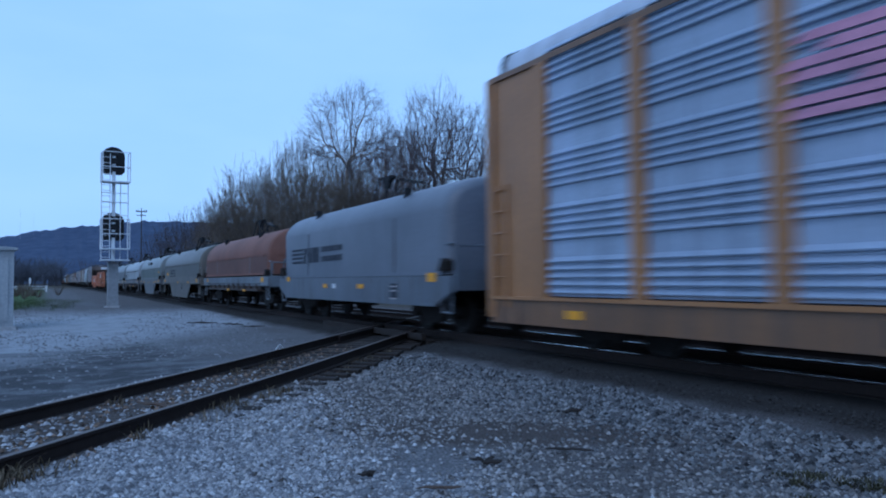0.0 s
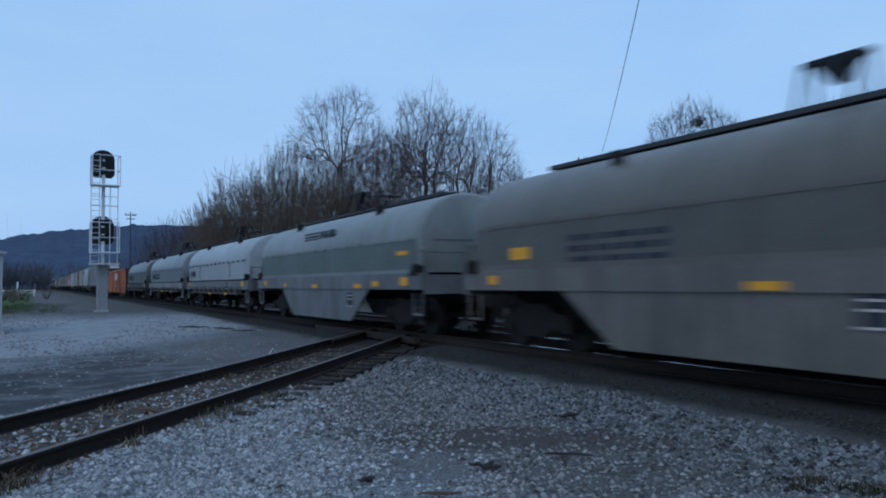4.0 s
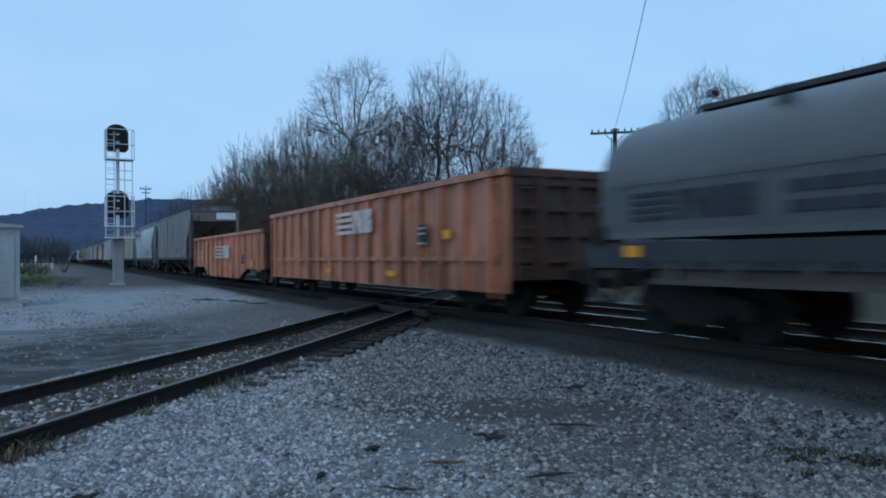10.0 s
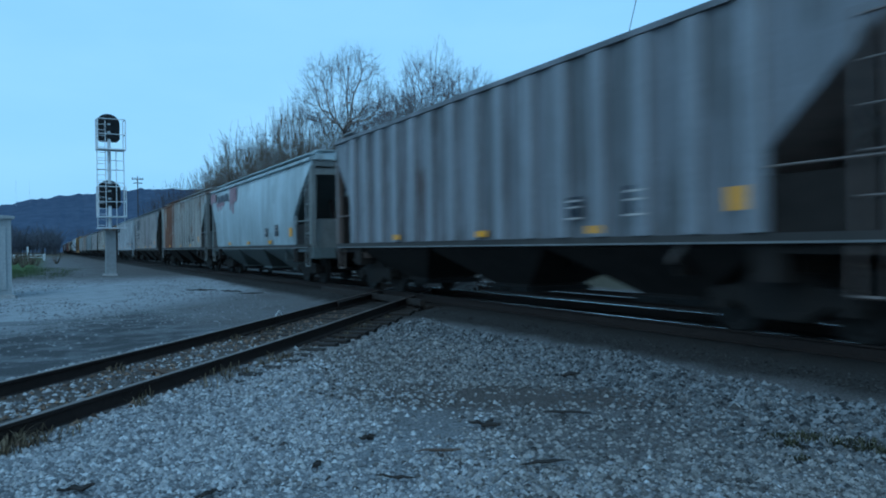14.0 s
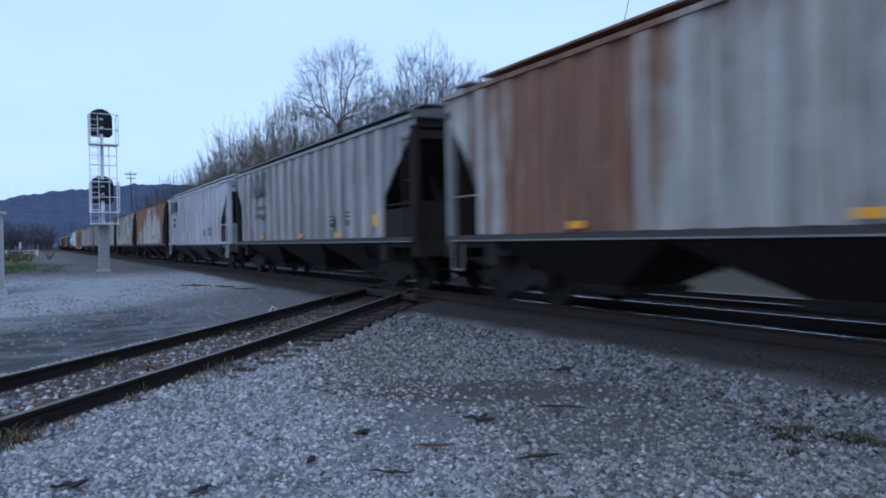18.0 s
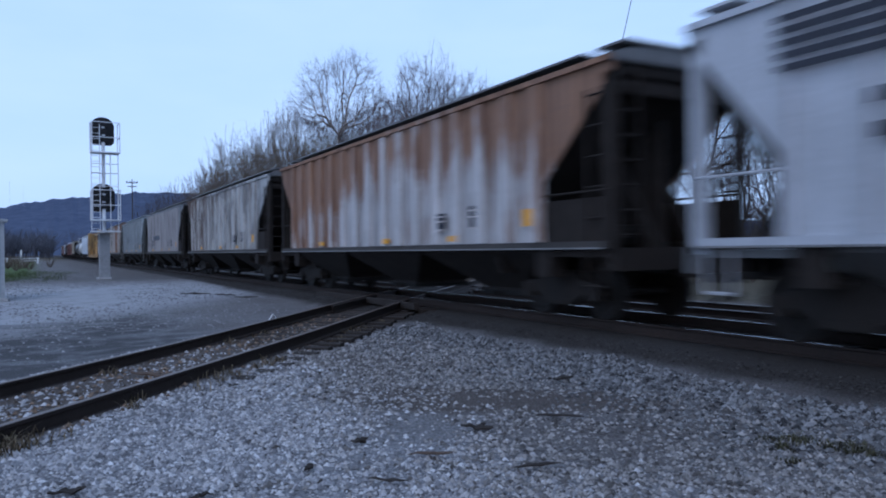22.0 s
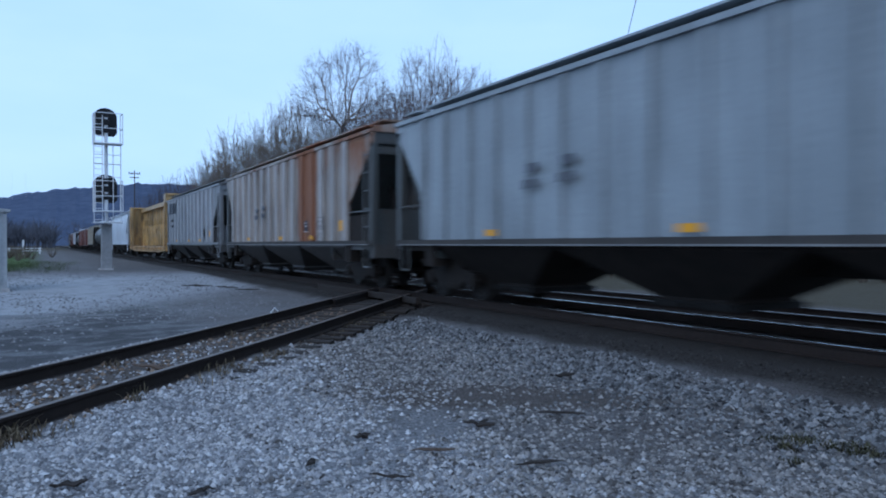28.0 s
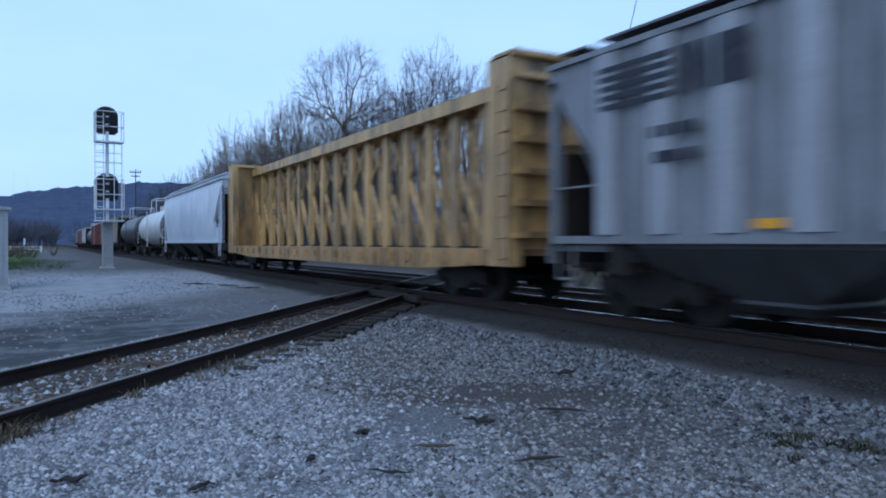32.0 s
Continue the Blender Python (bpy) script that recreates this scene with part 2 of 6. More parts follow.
# ---- the ground ----
RAIL_Z, MAIN_X = 0.34, 9.12            # top of the main line's rails, its centre line
CROSS_DIR = Vector((0.643, 0.766, 0))   # the crossing siding's way over the main line
CROSS_N = Vector((0.766, -0.643, 0))
CROSS_C = -5.34                         # CROSS_N . p on its centre line


def hash_noise(x, y, s):
    return noise.noise((x * s, y * s, 0.37))


def smooth_step(a, b, t):
    u = min(1.0, max(0.0, (t - a) / (b - a)))
    return u * u * (3 - 2 * u)


def cross_z(s):
    """The height of the siding's rails at s metres along its way."""
    return 0.2 + 0.10 * smooth_step(9.0, 21.0, s)


def ground_z(x, y):
    z = 0.05 * hash_noise(x, y, 0.23) + 0.025 * hash_noise(x, y, 0.9) + 0.012 * hash_noise(x, y, 2.7)
    z += 0.16 * smooth_step(20, 42, y) * smooth_step(-12, 2, x)
    bed = smooth_step(6.35, 7.3, x) * (1 - smooth_step(11.0, 12.0, x))
    z = z * (1 - bed) + bed * (0.152 - 0.04 * smooth_step(8.28, 8.5, x) + 0.010 * hash_noise(x, y, 3.0))
    bed2 = smooth_step(12.2, 12.9, x) * (1 - smooth_step(16.2, 17.5, x))
    z = z * (1 - bed2) + bed2 * (-0.11 + 0.01 * hash_noise(x, y, 3.0))
    p = Vector((x, y, 0))
    side, s = CROSS_N.dot(p) - CROSS_C, CROSS_DIR.dot(p)
    off = abs(side)
    if off < 2.6 and x < 12:
        k = 1 - smooth_step(0.95, 2.2, off)
        z = z * (1 - k) + k * (cross_z(s) - 0.155 - 0.05 * smooth_step(10, 12.5, s) + 0.015 * hash_noise(x, y, 3.1))
        # tie ends lie bare on the gravel's side
        z -= 0.055 * smooth_step(0.8, 0.95, side) * (1 - smooth_step(1.35, 1.7, side)) * smooth_step(6.5, 8.5, s) * (1 - smooth_step(17.0, 18.5, s))
    if x > 20 or y > 90 or x < -20 or y < -20:
        z -= 0.05
    return z


def axis_steps(lo, hi, step, reach, grow=1.25):
    pts = list(np.arange(lo, hi + 1e-6, step))
    d, a, b = step, lo, hi
    while b < reach:
        d *= grow
        a, b = a - d, b + d
        pts = [a] + pts + [b]
    return pts


def ground_material():
    m, n, l, b = nodes_of("gravel_ground")
    co = n.new("ShaderNodeTexCoord").outputs["Object"]
    sep = n.new("ShaderNodeSeparateXYZ")
    l.new(co, sep.inputs[0])
    fine = noise_node(n, l, co, 38.0, 5, 0.7)
    vor = n.new("ShaderNodeTexVoronoi")
    vor.inputs["Scale"].default_value = 26.0
    l.new(co, vor.inputs["Vector"])
    mid = noise_node(n, l, co, 1.3, 5, 0.6)
    big = noise_node(n, l, co, 0.35, 4, 0.6)
    stone = ramp_node(n, l, fine, ((0.25, (0.055, 0.055, 0.06)), (0.5, (0.185, 0.19, 0.2)), (0.78, (0.42, 0.43, 0.45))))
    dirt = ramp_node(n, l, fine, ((0.25, (0.034, 0.030, 0.028)), (0.75, (0.13, 0.112, 0.102))))
    dust = ramp_node(n, l, fine, ((0.2, (0.23, 0.24, 0.255)), (0.8, (0.37, 0.38, 0.395))))
    asphalt = ramp_node(n, l, fine, ((0.2, (0.035, 0.036, 0.038)), (0.8, (0.085, 0.086, 0.09))))
    asphalt = mix_node(n, l, ramp_node(n, l, mid, ((0.46, gray(0)), (0.62, gray(0.55)))), asphalt, stone)
    grass = ramp_node(n, l, fine, ((0.2, (0.03, 0.05, 0.014)), (0.8, (0.085, 0.13, 0.045))))
    brush = ramp_node(n, l, fine, ((0.2, (0.03, 0.026, 0.018)), (0.8, (0.10, 0.085, 0.055))))

    def wobble(sock, amount):
        return math_node(n, l, "ADD", sock, math_node(n, l, "MULTIPLY", math_node(n, l, "SUBTRACT", mid, 0.5), amount))

    def band(sock, a, bb):
        r = n.new("ShaderNodeMapRange")
        r.interpolation_type = "SMOOTHSTEP"
        r.inputs["From Min"].default_value, r.inputs["From Max"].default_value = a, bb
        l.new(sock, r.inputs["Value"])
        return r.outputs["Result"]

    def times(*socks):
        out = socks[0]
        for s in socks[1:]:
            out = math_node(n, l, "MULTIPLY", out, s)
        return out

    def spot(cx, cy, rx, ry, turn=0.0):
        mp = n.new("ShaderNodeMapping")
        mp.vector_type = "TEXTURE"
        mp.inputs["Location"].default_value, mp.inputs["Scale"].default_value = (cx, cy, 0), (rx, ry, 50)
        mp.inputs["Rotation"].default_value = (0, 0, radians(turn))
        l.new(co, mp.inputs["Vector"])
        ln = n.new("ShaderNodeVectorMath")
        ln.operation = "LENGTH"
        l.new(mp.outputs["Vector"], ln.inputs[0])
        return band(wobble(ln.outputs["Value"], 0.7), 1.05, 0.65)

    x, y = wobble(sep.outputs["X"], 1.6), wobble(sep.outputs["Y"], 3.0)
    xs = wobble(sep.outputs["X"], 0.5)
    col = mix_node(n, l, ramp_node(n, l, big, ((0.42, gray(0)), (0.62, gray(0.55)))), stone, dirt)
    col = mix_node(n, l, times(band(x, 2.0, 4.0), 0.5), col, dirt)
    # the dirt track across the gravel, and smaller bare spots
    col = mix_node(n, l, times(spot(4.2, 6.4, 2.2, 0.9, -38), 0.95), col, dirt)
    col = mix_node(n, l, times(spot(3.9, 4.6, 1.1, 0.9, -40), 0.45), col, dirt)
    col = mix_node(n, l, times(spot(6.0, 3.4, 1.0, 0.6, 20), 0.7), col, dirt)
    # the pale yard beyond the siding and the dark worn asphalt before it
    past = math_node(n, l, "SUBTRACT", math_node(n, l, "MULTIPLY", sep.outputs["Y"], 0.643), math_node(n, l, "MULTIPLY", sep.outputs["X"], 0.766))
    past = wobble(past, 2.5)
    yard = times(band(past, 10.2, 13.5), band(x, 7.5, 6.0))
    col = mix_node(n, l, times(band(past, 6.4, 7.0), band(past, 12.5, 10.0), band(x, 3.6, 1.6)), col, asphalt)
    dust = mix_node(n, l, ramp_node(n, l, mid, ((0.46, gray(0)), (0.66, gray(0.75)))), dust, stone)
    col = mix_node(n, l, times(yard, band(y, 46, 34)), col, dust)
    col = mix_node(n, l, times(spot(-1.2, 18.5, 3.2, 0.7, 8), 0.55), col, asphalt)
    col = mix_node(n, l, times(band(y, 32, 44), band(x, 7.5, 6.0), 0.6), col, dirt)
    # grass beyond the yard, brush past the tracks
    col = mix_node(n, l, times(band(y, 42, 60), band(x, 0.5, -1.5)), col, grass)
    col = mix_node(n, l, band(x, 16.2, 17.6), col, brush)
    col = mix_node(n, l, times(band(y, 160, 260)), col, brush)
    # dirt and litter between the siding's rails
    gauge = n.new("ShaderNodeMath")
    gauge.operation = "ABSOLUTE"
    l.new(math_node(n, l, "ADD", math_node(n, l, "SUBTRACT", math_node(n, l, "MULTIPLY", sep.outputs["X"], 0.766), math_node(n, l, "MULTIPLY", sep.outputs["Y"], 0.643)), -CROSS_C), gauge.inputs[0])
    litter = ramp_node(n, l, fine, ((0.3, (0.022, 0.018, 0.015)), (0.55, (0.075, 0.058, 0.046)), (0.8, (0.17, 0.14, 0.115))))
    col = mix_node(n, l, times(band(wobble(gauge.outputs[0], 0.5), 1.0, 0.75), 0.85), col, litter)
    col = mix_node(n, l, times(band(xs, 10.6, 11.4), band(x, 18, 16.6), 0.5), col, dirt)
    # dirty roadbed, darkened further: shade below the train is in the colour
    col = mix_node(n, l, times(band(xs, 6.55, 7.0), band(xs, 11.3, 10.7)), col, ramp_node(n, l, fine, ((0.25, (0.017, 0.0155, 0.0145)), (0.75, (0.055, 0.05, 0.046)))))
    l.new(col, b.inputs["Base Color"])
    b.inputs["Roughness"].default_value = 0.95
    b.inputs["Specular IOR Level"].default_value = 0.15
    hgt = math_node(n, l, "ADD", fine, math_node(n, l, "MULTIPLY", vor.outputs["Distance"], 1.2))
    bump_to(n, l, hgt, b, 0.7, 0.03)
    return m


gx, gy = axis_steps(-6, 20, 0.26, 3800), axis_steps(1.5, 52, 0.32, 3800)
gv = [(x, y, ground_z(x, y)) for y in gy for x in gx]
gn = len(gx)
gf = [(j * gn + i, j * gn + i + 1, (j + 1) * gn + i + 1, (j + 1) * gn + i) for j in range(len(gy) - 1) for i in range(gn - 1)]
gme = bpy.data.meshes.new("ground")
gme.from_pydata(gv, [], gf)
gme.polygons.foreach_set("use_smooth", [True] * len(gme.polygons))
gme.materials.append(ground_material())
tagged(new("ground", gme), "grey gravel yard with bare dirt, worn asphalt and grass", "ground", kind="structure")


# ---- loose stones ----
def stone_field(name, label, spots, material):
    base = np.array([(1, 0, 0), (-1, 0, 0), (0, 1, 0), (0, -1, 0), (0, 0, 1), (0, 0, -0.6)], float)
    faces = np.array([(0, 2, 4), (2, 1, 4), (1, 3, 4), (3, 0, 4), (2, 0, 5), (1, 2, 5), (3, 1, 5), (0, 3, 5)])
    rng = np.random.default_rng(7)
    k = len(spots)
    sp = np.array(spots)
    v = base[None] * rng.uniform(0.6, 1.35, (k, 6, 3)) * sp[:, None, 3:4] * np.array([1, 1, 0.75])
    a = rng.uniform(0, 6.283, k)
    c, s = np.cos(a)[:, None], np.sin(a)[:, None]
    v = np.stack([v[:, :, 0] * c - v[:, :, 1] * s, v[:, :, 0] * s + v[:, :, 1] * c, v[:, :, 2]], 2) + sp[:, None, :3]
    f = (faces[None] + 6 * np.arange(k)[:, None, None]).reshape(-1, 3)
    me = bpy.data.meshes.new(name)
    me.from_pydata(v.reshape(-1, 3).tolist(), [], f.tolist())
    me.materials.append(material)
    return tagged(new(name, me), label, "gravel", kind="stuff")


rnd = random.Random(3)
spots, ballast = [], []
while len(spots) < 66000:
    d = 2.6 + 12.5 * rnd.random() ** 1.45
    az = rnd.uniform(-4, 63)
    x, y = d * math.sin(radians(az)), d * math.cos(radians(az))
    off = abs(CROSS_N.dot(Vector((x, y, 0))) - CROSS_C)
    if x > 6.75 + 0.25 * hash_noise(x, y, 0.6) or abs(off - 0.75) < 0.1 or (x < 7 and 6.9 < 0.643 * y - 0.766 * x):
        continue
    u, v = (x - 4.2) * 0.788 - (y - 6.3) * 0.616, (x - 4.2) * 0.616 + (y - 6.3) * 0.788
    bare = math.exp(-((u / 1.9) ** 2 + (v / 0.75) ** 2)) + 0.75 * math.exp(-(((x - 3.9) / 0.9) ** 2 + ((y - 4.6) / 0.8) ** 2))
    if rnd.random() < 0.94 * bare or noise.noise((x * 0.5, y * 0.5, 3)) > 0.25 + 0.5 * rnd.random():
        continue
    if off < 0.68 and rnd.random() < 0.8:
        continue
    r = rnd.choice((0.010, 0.011, 0.013, 0.015, 0.018, 0.022, 0.029)) * (0.8 + 0.045 * d) * (1.0 + 0.3 * smooth_step(4.8, 6.0, x))
    spots.append((x, y, ground_z(x, y) + r * 0.12, r))
while len(spots) < 70000:
    d, az = 0.4 + 9.5 * rnd.random() ** 0.7, rnd.uniform(0, 360)
    x, y = d * math.sin(radians(az)), d * math.cos(radians(az))
    if (d > 2.6 and (az < 62 or az > 357)) or x > 6.6 or abs(abs(CROSS_N.dot(Vector((x, y, 0))) - CROSS_C) - 0.75) < 0.1 or 6.9 < 0.643 * y - 0.766 * x:
        continue
    r = rnd.choice((0.014, 0.02, 0.028))
    spots.append((x, y, ground_z(x, y) + r * 0.12, r))
pale, dull, heap = [], [], []
for q in spots:
    k = q[0] + 1.0 * hash_noise(q[0], q[1], 0.7) + rnd.gauss(0, 0.7)
    (pale if k < 2.7 else dull if k < 4.9 else heap).append(q)
stone_field("gravel", "loose grey and white crushed limestone gravel", pale, island("limestone", (0.10, 0.10, 0.107), (0.50, 0.51, 0.53), warm=(0.33, 0.325, 0.32)))
stone_field("dusty_gravel", "dull brownish gravel trodden into dirt", dull, island("dusty_stone", (0.045, 0.041, 0.039), (0.31, 0.30, 0.29)))
stone_field("shoulder_gravel", "coarse grey crushed stone heaped along the main line", heap, island("shoulder_stone", (0.016, 0.016, 0.017), (0.215, 0.22, 0.226)))
yard = []
while len(yard) < 3200:
    d = 11 + 30 * rnd.random() ** 1.3
    az = rnd.uniform(-4, 24)
    x, y = d * math.sin(radians(az)), d * math.cos(radians(az))
    if x > 6.6 or 0.643 * y - 0.766 * x < rnd.uniform(7.0, 12.5) or noise.noise((x * 0.35, y * 0.2, 8)) + 0.5 * rnd.random() < 0.1:
        continue
    r = rnd.uniform(0.018, 0.04)
    yard.append((x, y, ground_z(x, y) + r * 0.1, r))
stone_field("yard_gravel", "sparse pale gravel over the yard", yard, island("yard_stone", (0.09, 0.09, 0.095), (0.27, 0.275, 0.285)))
while len(ballast) < 16000:
    y = 2.0 + 34 * rnd.random() ** 1.4
    x = rnd.choice((6.9 + abs(rnd.gauss(0, 0.35)), rnd.uniform(8.5, 9.75), rnd.uniform(8.5, 9.75), rnd.uniform(10.0, 12.6), rnd.uniform(10.0, 12.6)))
    if 8.2 < x < 8.5:
        continue
    off = abs(CROSS_N.dot(Vector((x, y, 0))) - CROSS_C)
    if abs(off - 0.75) < 0.12:
        continue
    r = rnd.uniform(0.022, 0.042) if x > 8.4 else rnd.uniform(0.012, 0.022)
    ballast.append((x, y, ground_z(x, y) + r * 0.2, r))
# stones toned down like the bed, with the train's shade painted in
stone_field("ballast", "dark dirty track ballast stones, shade put into their colour", ballast, island("dark_ballast", (0.009, 0.0085, 0.008), (0.065, 0.06, 0.056)))


# ---- tracks ----
RAIL_SEC = [(-0.075, -0.18), (0.075, -0.18), (0.075, -0.165), (0.012, -0.148), (0.01, -0.04), (0.037, -0.03), (0.037, -0.003), (-0.037, -0.003), (-0.037, -0.03), (-0.01, -0.04), (-0.012, -0.148), (-0.075, -0.165)]
HEAD_SEC = [(-0.034, -0.003), (0.034, -0.003), (0.03, 0.0), (-0.03, 0.0)]


def rail_along(points, section):
    rings = []
    for i, p in enumerate(points):
        a, b = points[max(0, i - 1)], points[min(len(points) - 1, i + 1)]
        d = (b - a).normalized()
        side = Vector((d.y, -d.x, 0)).normalized()
        rings.append([p + side * s + Vector((0, 0, z)) for s, z in section])
    return Geo().loft(rings)


def tie_mesh():
    g = Geo().prism([(-0.11, -0.17), (0.11, -0.17), (0.115, -0.012), (0.1, 0.0), (-0.098, 0.0), (-0.114, -0.014)], "x", -1.29, 1.29)
    me = g.mesh("tie")
    me.materials.append(TIE)
    return me


TIE_ME = tie_mesh()


def lay_track(name, label, head, lines, ties):
    tr = thing(name, label, "railway track", kind="structure")
    for pts in lines:
        web = part("rail", rail_along(pts, RAIL_SEC), RAILWEB, tr, "dark rusty steel rail")
        part("rail_head", rail_along(pts, HEAD_SEC), head, web, "worn running surface of the rail")
    for m in ties:
        t = part("tie", TIE_ME, TIE, tr)
        t.matrix_basis = m
    return tr


def straight(x, z, y0, y1):
    return [Vector((x, y, z)) for y in np.linspace(y0, y1, 12)]


rnd = random.Random(5)
main_ties = [pose(MAIN_X + rnd.uniform(-0.03, 0.03), -6 + 0.5 * i, RAIL_Z - 0.19 + rnd.uniform(-0.012, 0.004), 0, 0, rnd.uniform(-1, 1)) for i in range(140)]
lay_track("main_track", "main line track with polished rails on dark ballast", RAILTOP, [straight(MAIN_X + s, RAIL_Z, -80, 1500) for s in (-0.7525, 0.7525)], main_ties)
far_ties = [pose(14.43, 4 + 0.52 * i, 0.1 - 0.185, 0, 0, rnd.uniform(-1, 1)) for i in range(60)]
lay_track("second_track", "second track parallel beyond the main line", RAILDULL, [straight(14.43 + s, 0.1, -60, 1500) for s in (-0.7525, 0.7525)], far_ties)


def cross_point(s, off, dz=0.0):
    return CROSS_DIR * s + CROSS_N * (CROSS_C + off) + Vector((0, 0, cross_z(s) + dz))


cross_lines = [[cross_point(s, off) for s in np.linspace(-14, e, 40)] for off, e in ((-0.7525, 20.15), (0.7525, 18.35))]
cross_lines += [[cross_point(s, off) for s in np.linspace(b, b + 1.55, 4)] for off, b in ((-0.7525, 20.55), (0.7525, 18.75))]
cross_lines += [[cross_point(s, off) for s in np.linspace(b, 40, 8)] for off, b in ((-0.7525, 22.7), (0.7525, 20.95))]
cross_ties = []
for i in range(62):
    s = -4 + 0.52 * i
    p = cross_point(s, rnd.uniform(-0.05, 0.05), -0.185 + rnd.uniform(-0.015, 0.008))
    if not 7.2 < p.x < 11.2:
        cross_ties.append(Matrix.Translation(p) @ pose(0, 0, 0, 0, 0, -40 + rnd.uniform(-2, 2)))
lay_track("siding_track", "old siding track with rusty rails crossing the main line", RAILOLD, cross_lines, cross_ties)

# the crossing's flangeway guards and planks
dia = thing("track_crossing", "steel crossing diamond where siding and main line meet", "track crossing", kind="structure")
for off in (-0.62, 0.62):
    part("guard_rail", rail_along([cross_point(s, off, -0.01) for s in np.linspace(16.5, 22.5, 8)], RAIL_SEC), RAILWEB, dia)
for off in (-1.35, 1.35):
    g = Geo().box(MAIN_X + off - 0.06, MAIN_X + off + 0.06, 15.5, 22.5, RAIL_Z - 0.2, RAIL_Z - 0.05)
    part("plank", g, TIE, dia, "dark timber along the crossing")
bolt = Geo()
for k in range(4):
    c = cross_point(12.95 + 0.14 * k, -0.7525, -0.1)
    bolt.box(c.x - 0.03, c.x + 0.03, c.y - 0.03, c.y + 0.03, c.z - 0.02, c.z + 0.02)
part("joint_bolts", bolt, RAILWEB, dia)
c = cross_point(13.3, -0.7525)
part("bond_wire", Geo().path([tuple(c + Vector((0.0, 0, 0.0))), tuple(c + Vector((0.06, -0.05, 0.11))), tuple(c + Vector((0.13, -0.02, 0.03)))], 0.012), SIGWHITE, dia, "pale looped rail bond wire")

# splintered wood and leaf litter lying between the siding's rails
LITTER = island("wood_litter", (0.03, 0.022, 0.017), (0.24, 0.17, 0.12))
chips = []
for k in range(1500):
    s, off = rnd.uniform(1.5, 16), rnd.uniform(-1.1, 1.0)
    if abs(abs(off) - 0.75) < 0.09:
        continue
    p = CROSS_DIR * s + CROSS_N * (CROSS_C + off)
    chips.append((p.x, p.y, ground_z(p.x, p.y) + 0.012, rnd.uniform(0.012, 0.04)))
lit = stone_field("litter", "brown wood chips and leaf litter between the siding rails", chips, LITTER)


# ---- the train ----
# Each car stands on its own origin: the middle of its length on the rail tops, y back along the train, -x to the camera's side.
CARS = []
SILLM = paint("grimy_sill_steel", (0.055, 0.048, 0.043), 0.4, 0.7, 0.8, seed=65)
# near-black: the shade between the cars is put into this steel's colour
ENDM = plain("shaded_grimy_end_steel", (0.018, 0.0145, 0.0125), 0.95, scale=4, vary=0.6)
# pale colour holds the highlight along the polished sill edge
LIPM = plain("sill_edge_highlight", (0.20, 0.20, 0.20), 0.6, 0.2, 5, 0.5)
WALKM = plain("dull_walkway_steel", (0.05, 0.053, 0.057), 0.8, 0.1, 6, 0.3)
P_SILLR = paint("grimy_lower_sill", (0.085, 0.066, 0.055), 0.5, 0.6, 0.8, seed=83, tone=0.8)
# gondola ends: a much darker oxide than the side walls
ENDR = paint("dark_end_oxide", (0.12, 0.05, 0.03), 0.5, 0.7, 0.8, seed=62, tone=0.6)
FADEWHITE = plain("faded_white_stencil", (0.54, 0.49, 0.46), 0.8, vary=0.35)
FADEMARK = plain("faded_stencil", (0.10, 0.11, 0.13), 0.8, vary=0.4)
SHARED = {}


def shared(key, make, material, smooth=False):
    if key not in SHARED:
        SHARED[key] = make().mesh(key, smooth)
        SHARED[key].materials.append(material)
    return SHARED[key]


def side_frame_geo():
    g = Geo()
    g.prism([(-1.1, 0.42), (-0.95, 0.62), (-0.55, 0.66), (-0.4, 0.82), (0.4, 0.82), (0.55, 0.66), (0.95, 0.62), (1.1, 0.42), (0.7, 0.44), (0.45, 0.3), (0.35, 0.22), (-0.35, 0.22), (-0.45, 0.3), (-0.7, 0.44)], "x", -0.09, 0.09)
    g.box(-0.13, 0.13, -1.06, -0.78, 0.33, 0.58).box(-0.13, 0.13, 0.78, 1.06, 0.33, 0.58)
    for y in (-0.16, 0, 0.16):
        g.tube((-0.02, y, 0.3), (-0.02, y, 0.62), 0.07, 8)
    g.box(-0.11, -0.09, -0.3, 0.3, 0.24, 0.34)
    return g


def wheelset_geo():
    g = Geo()
    n = 24
    for s in (-1, 1):
        rings = []
        for x, r in ((0.66, 0.36), (0.68, 0.49), (0.71, 0.475), (0.72, 0.46), (0.80, 0.455), (0.80, 0.38), (0.765, 0.34), (0.765, 0.16), (0.83, 0.13), (0.83, 0.05)):
            rings.append([(s * x, r * math.cos(6.28319 * i / n), r * math.sin(6.28319 * i / n)) for i in range(n)])
        g.loft(rings)
    g.tube((-0.98, 0, 0), (0.98, 0, 0), 0.075, 10)
    return g


def bolster_geo():
    return Geo().box(-0.95, 0.95, -0.16, 0.16, 0.5, 0.78).box(-0.3, 0.3, -0.3, 0.3, 0.78, 0.95)


def add_truck(car, y):
    t = part("truck", shared("bolster", bolster_geo, TRUCK), TRUCK, car, "dark grimy two-axle freight truck")
    t.location = (0, y, 0)
    for x in (-0.99, 0.99):
        f = part("side_frame", shared("side_frame", side_frame_geo, TRUCK), TRUCK, t)
        f.location = (x, 0, 0)
    for d in (-0.88, 0.88):
        w = part("wheelset", shared("wheelset", wheelset_geo, WHEEL, True), WHEEL, t, "steel wheels on their axle")
        w.location = (0, d, 0.457)
        WHEELSETS.append((w, d, CARS[-1][1] + y))
    return t


WHEELSETS = []


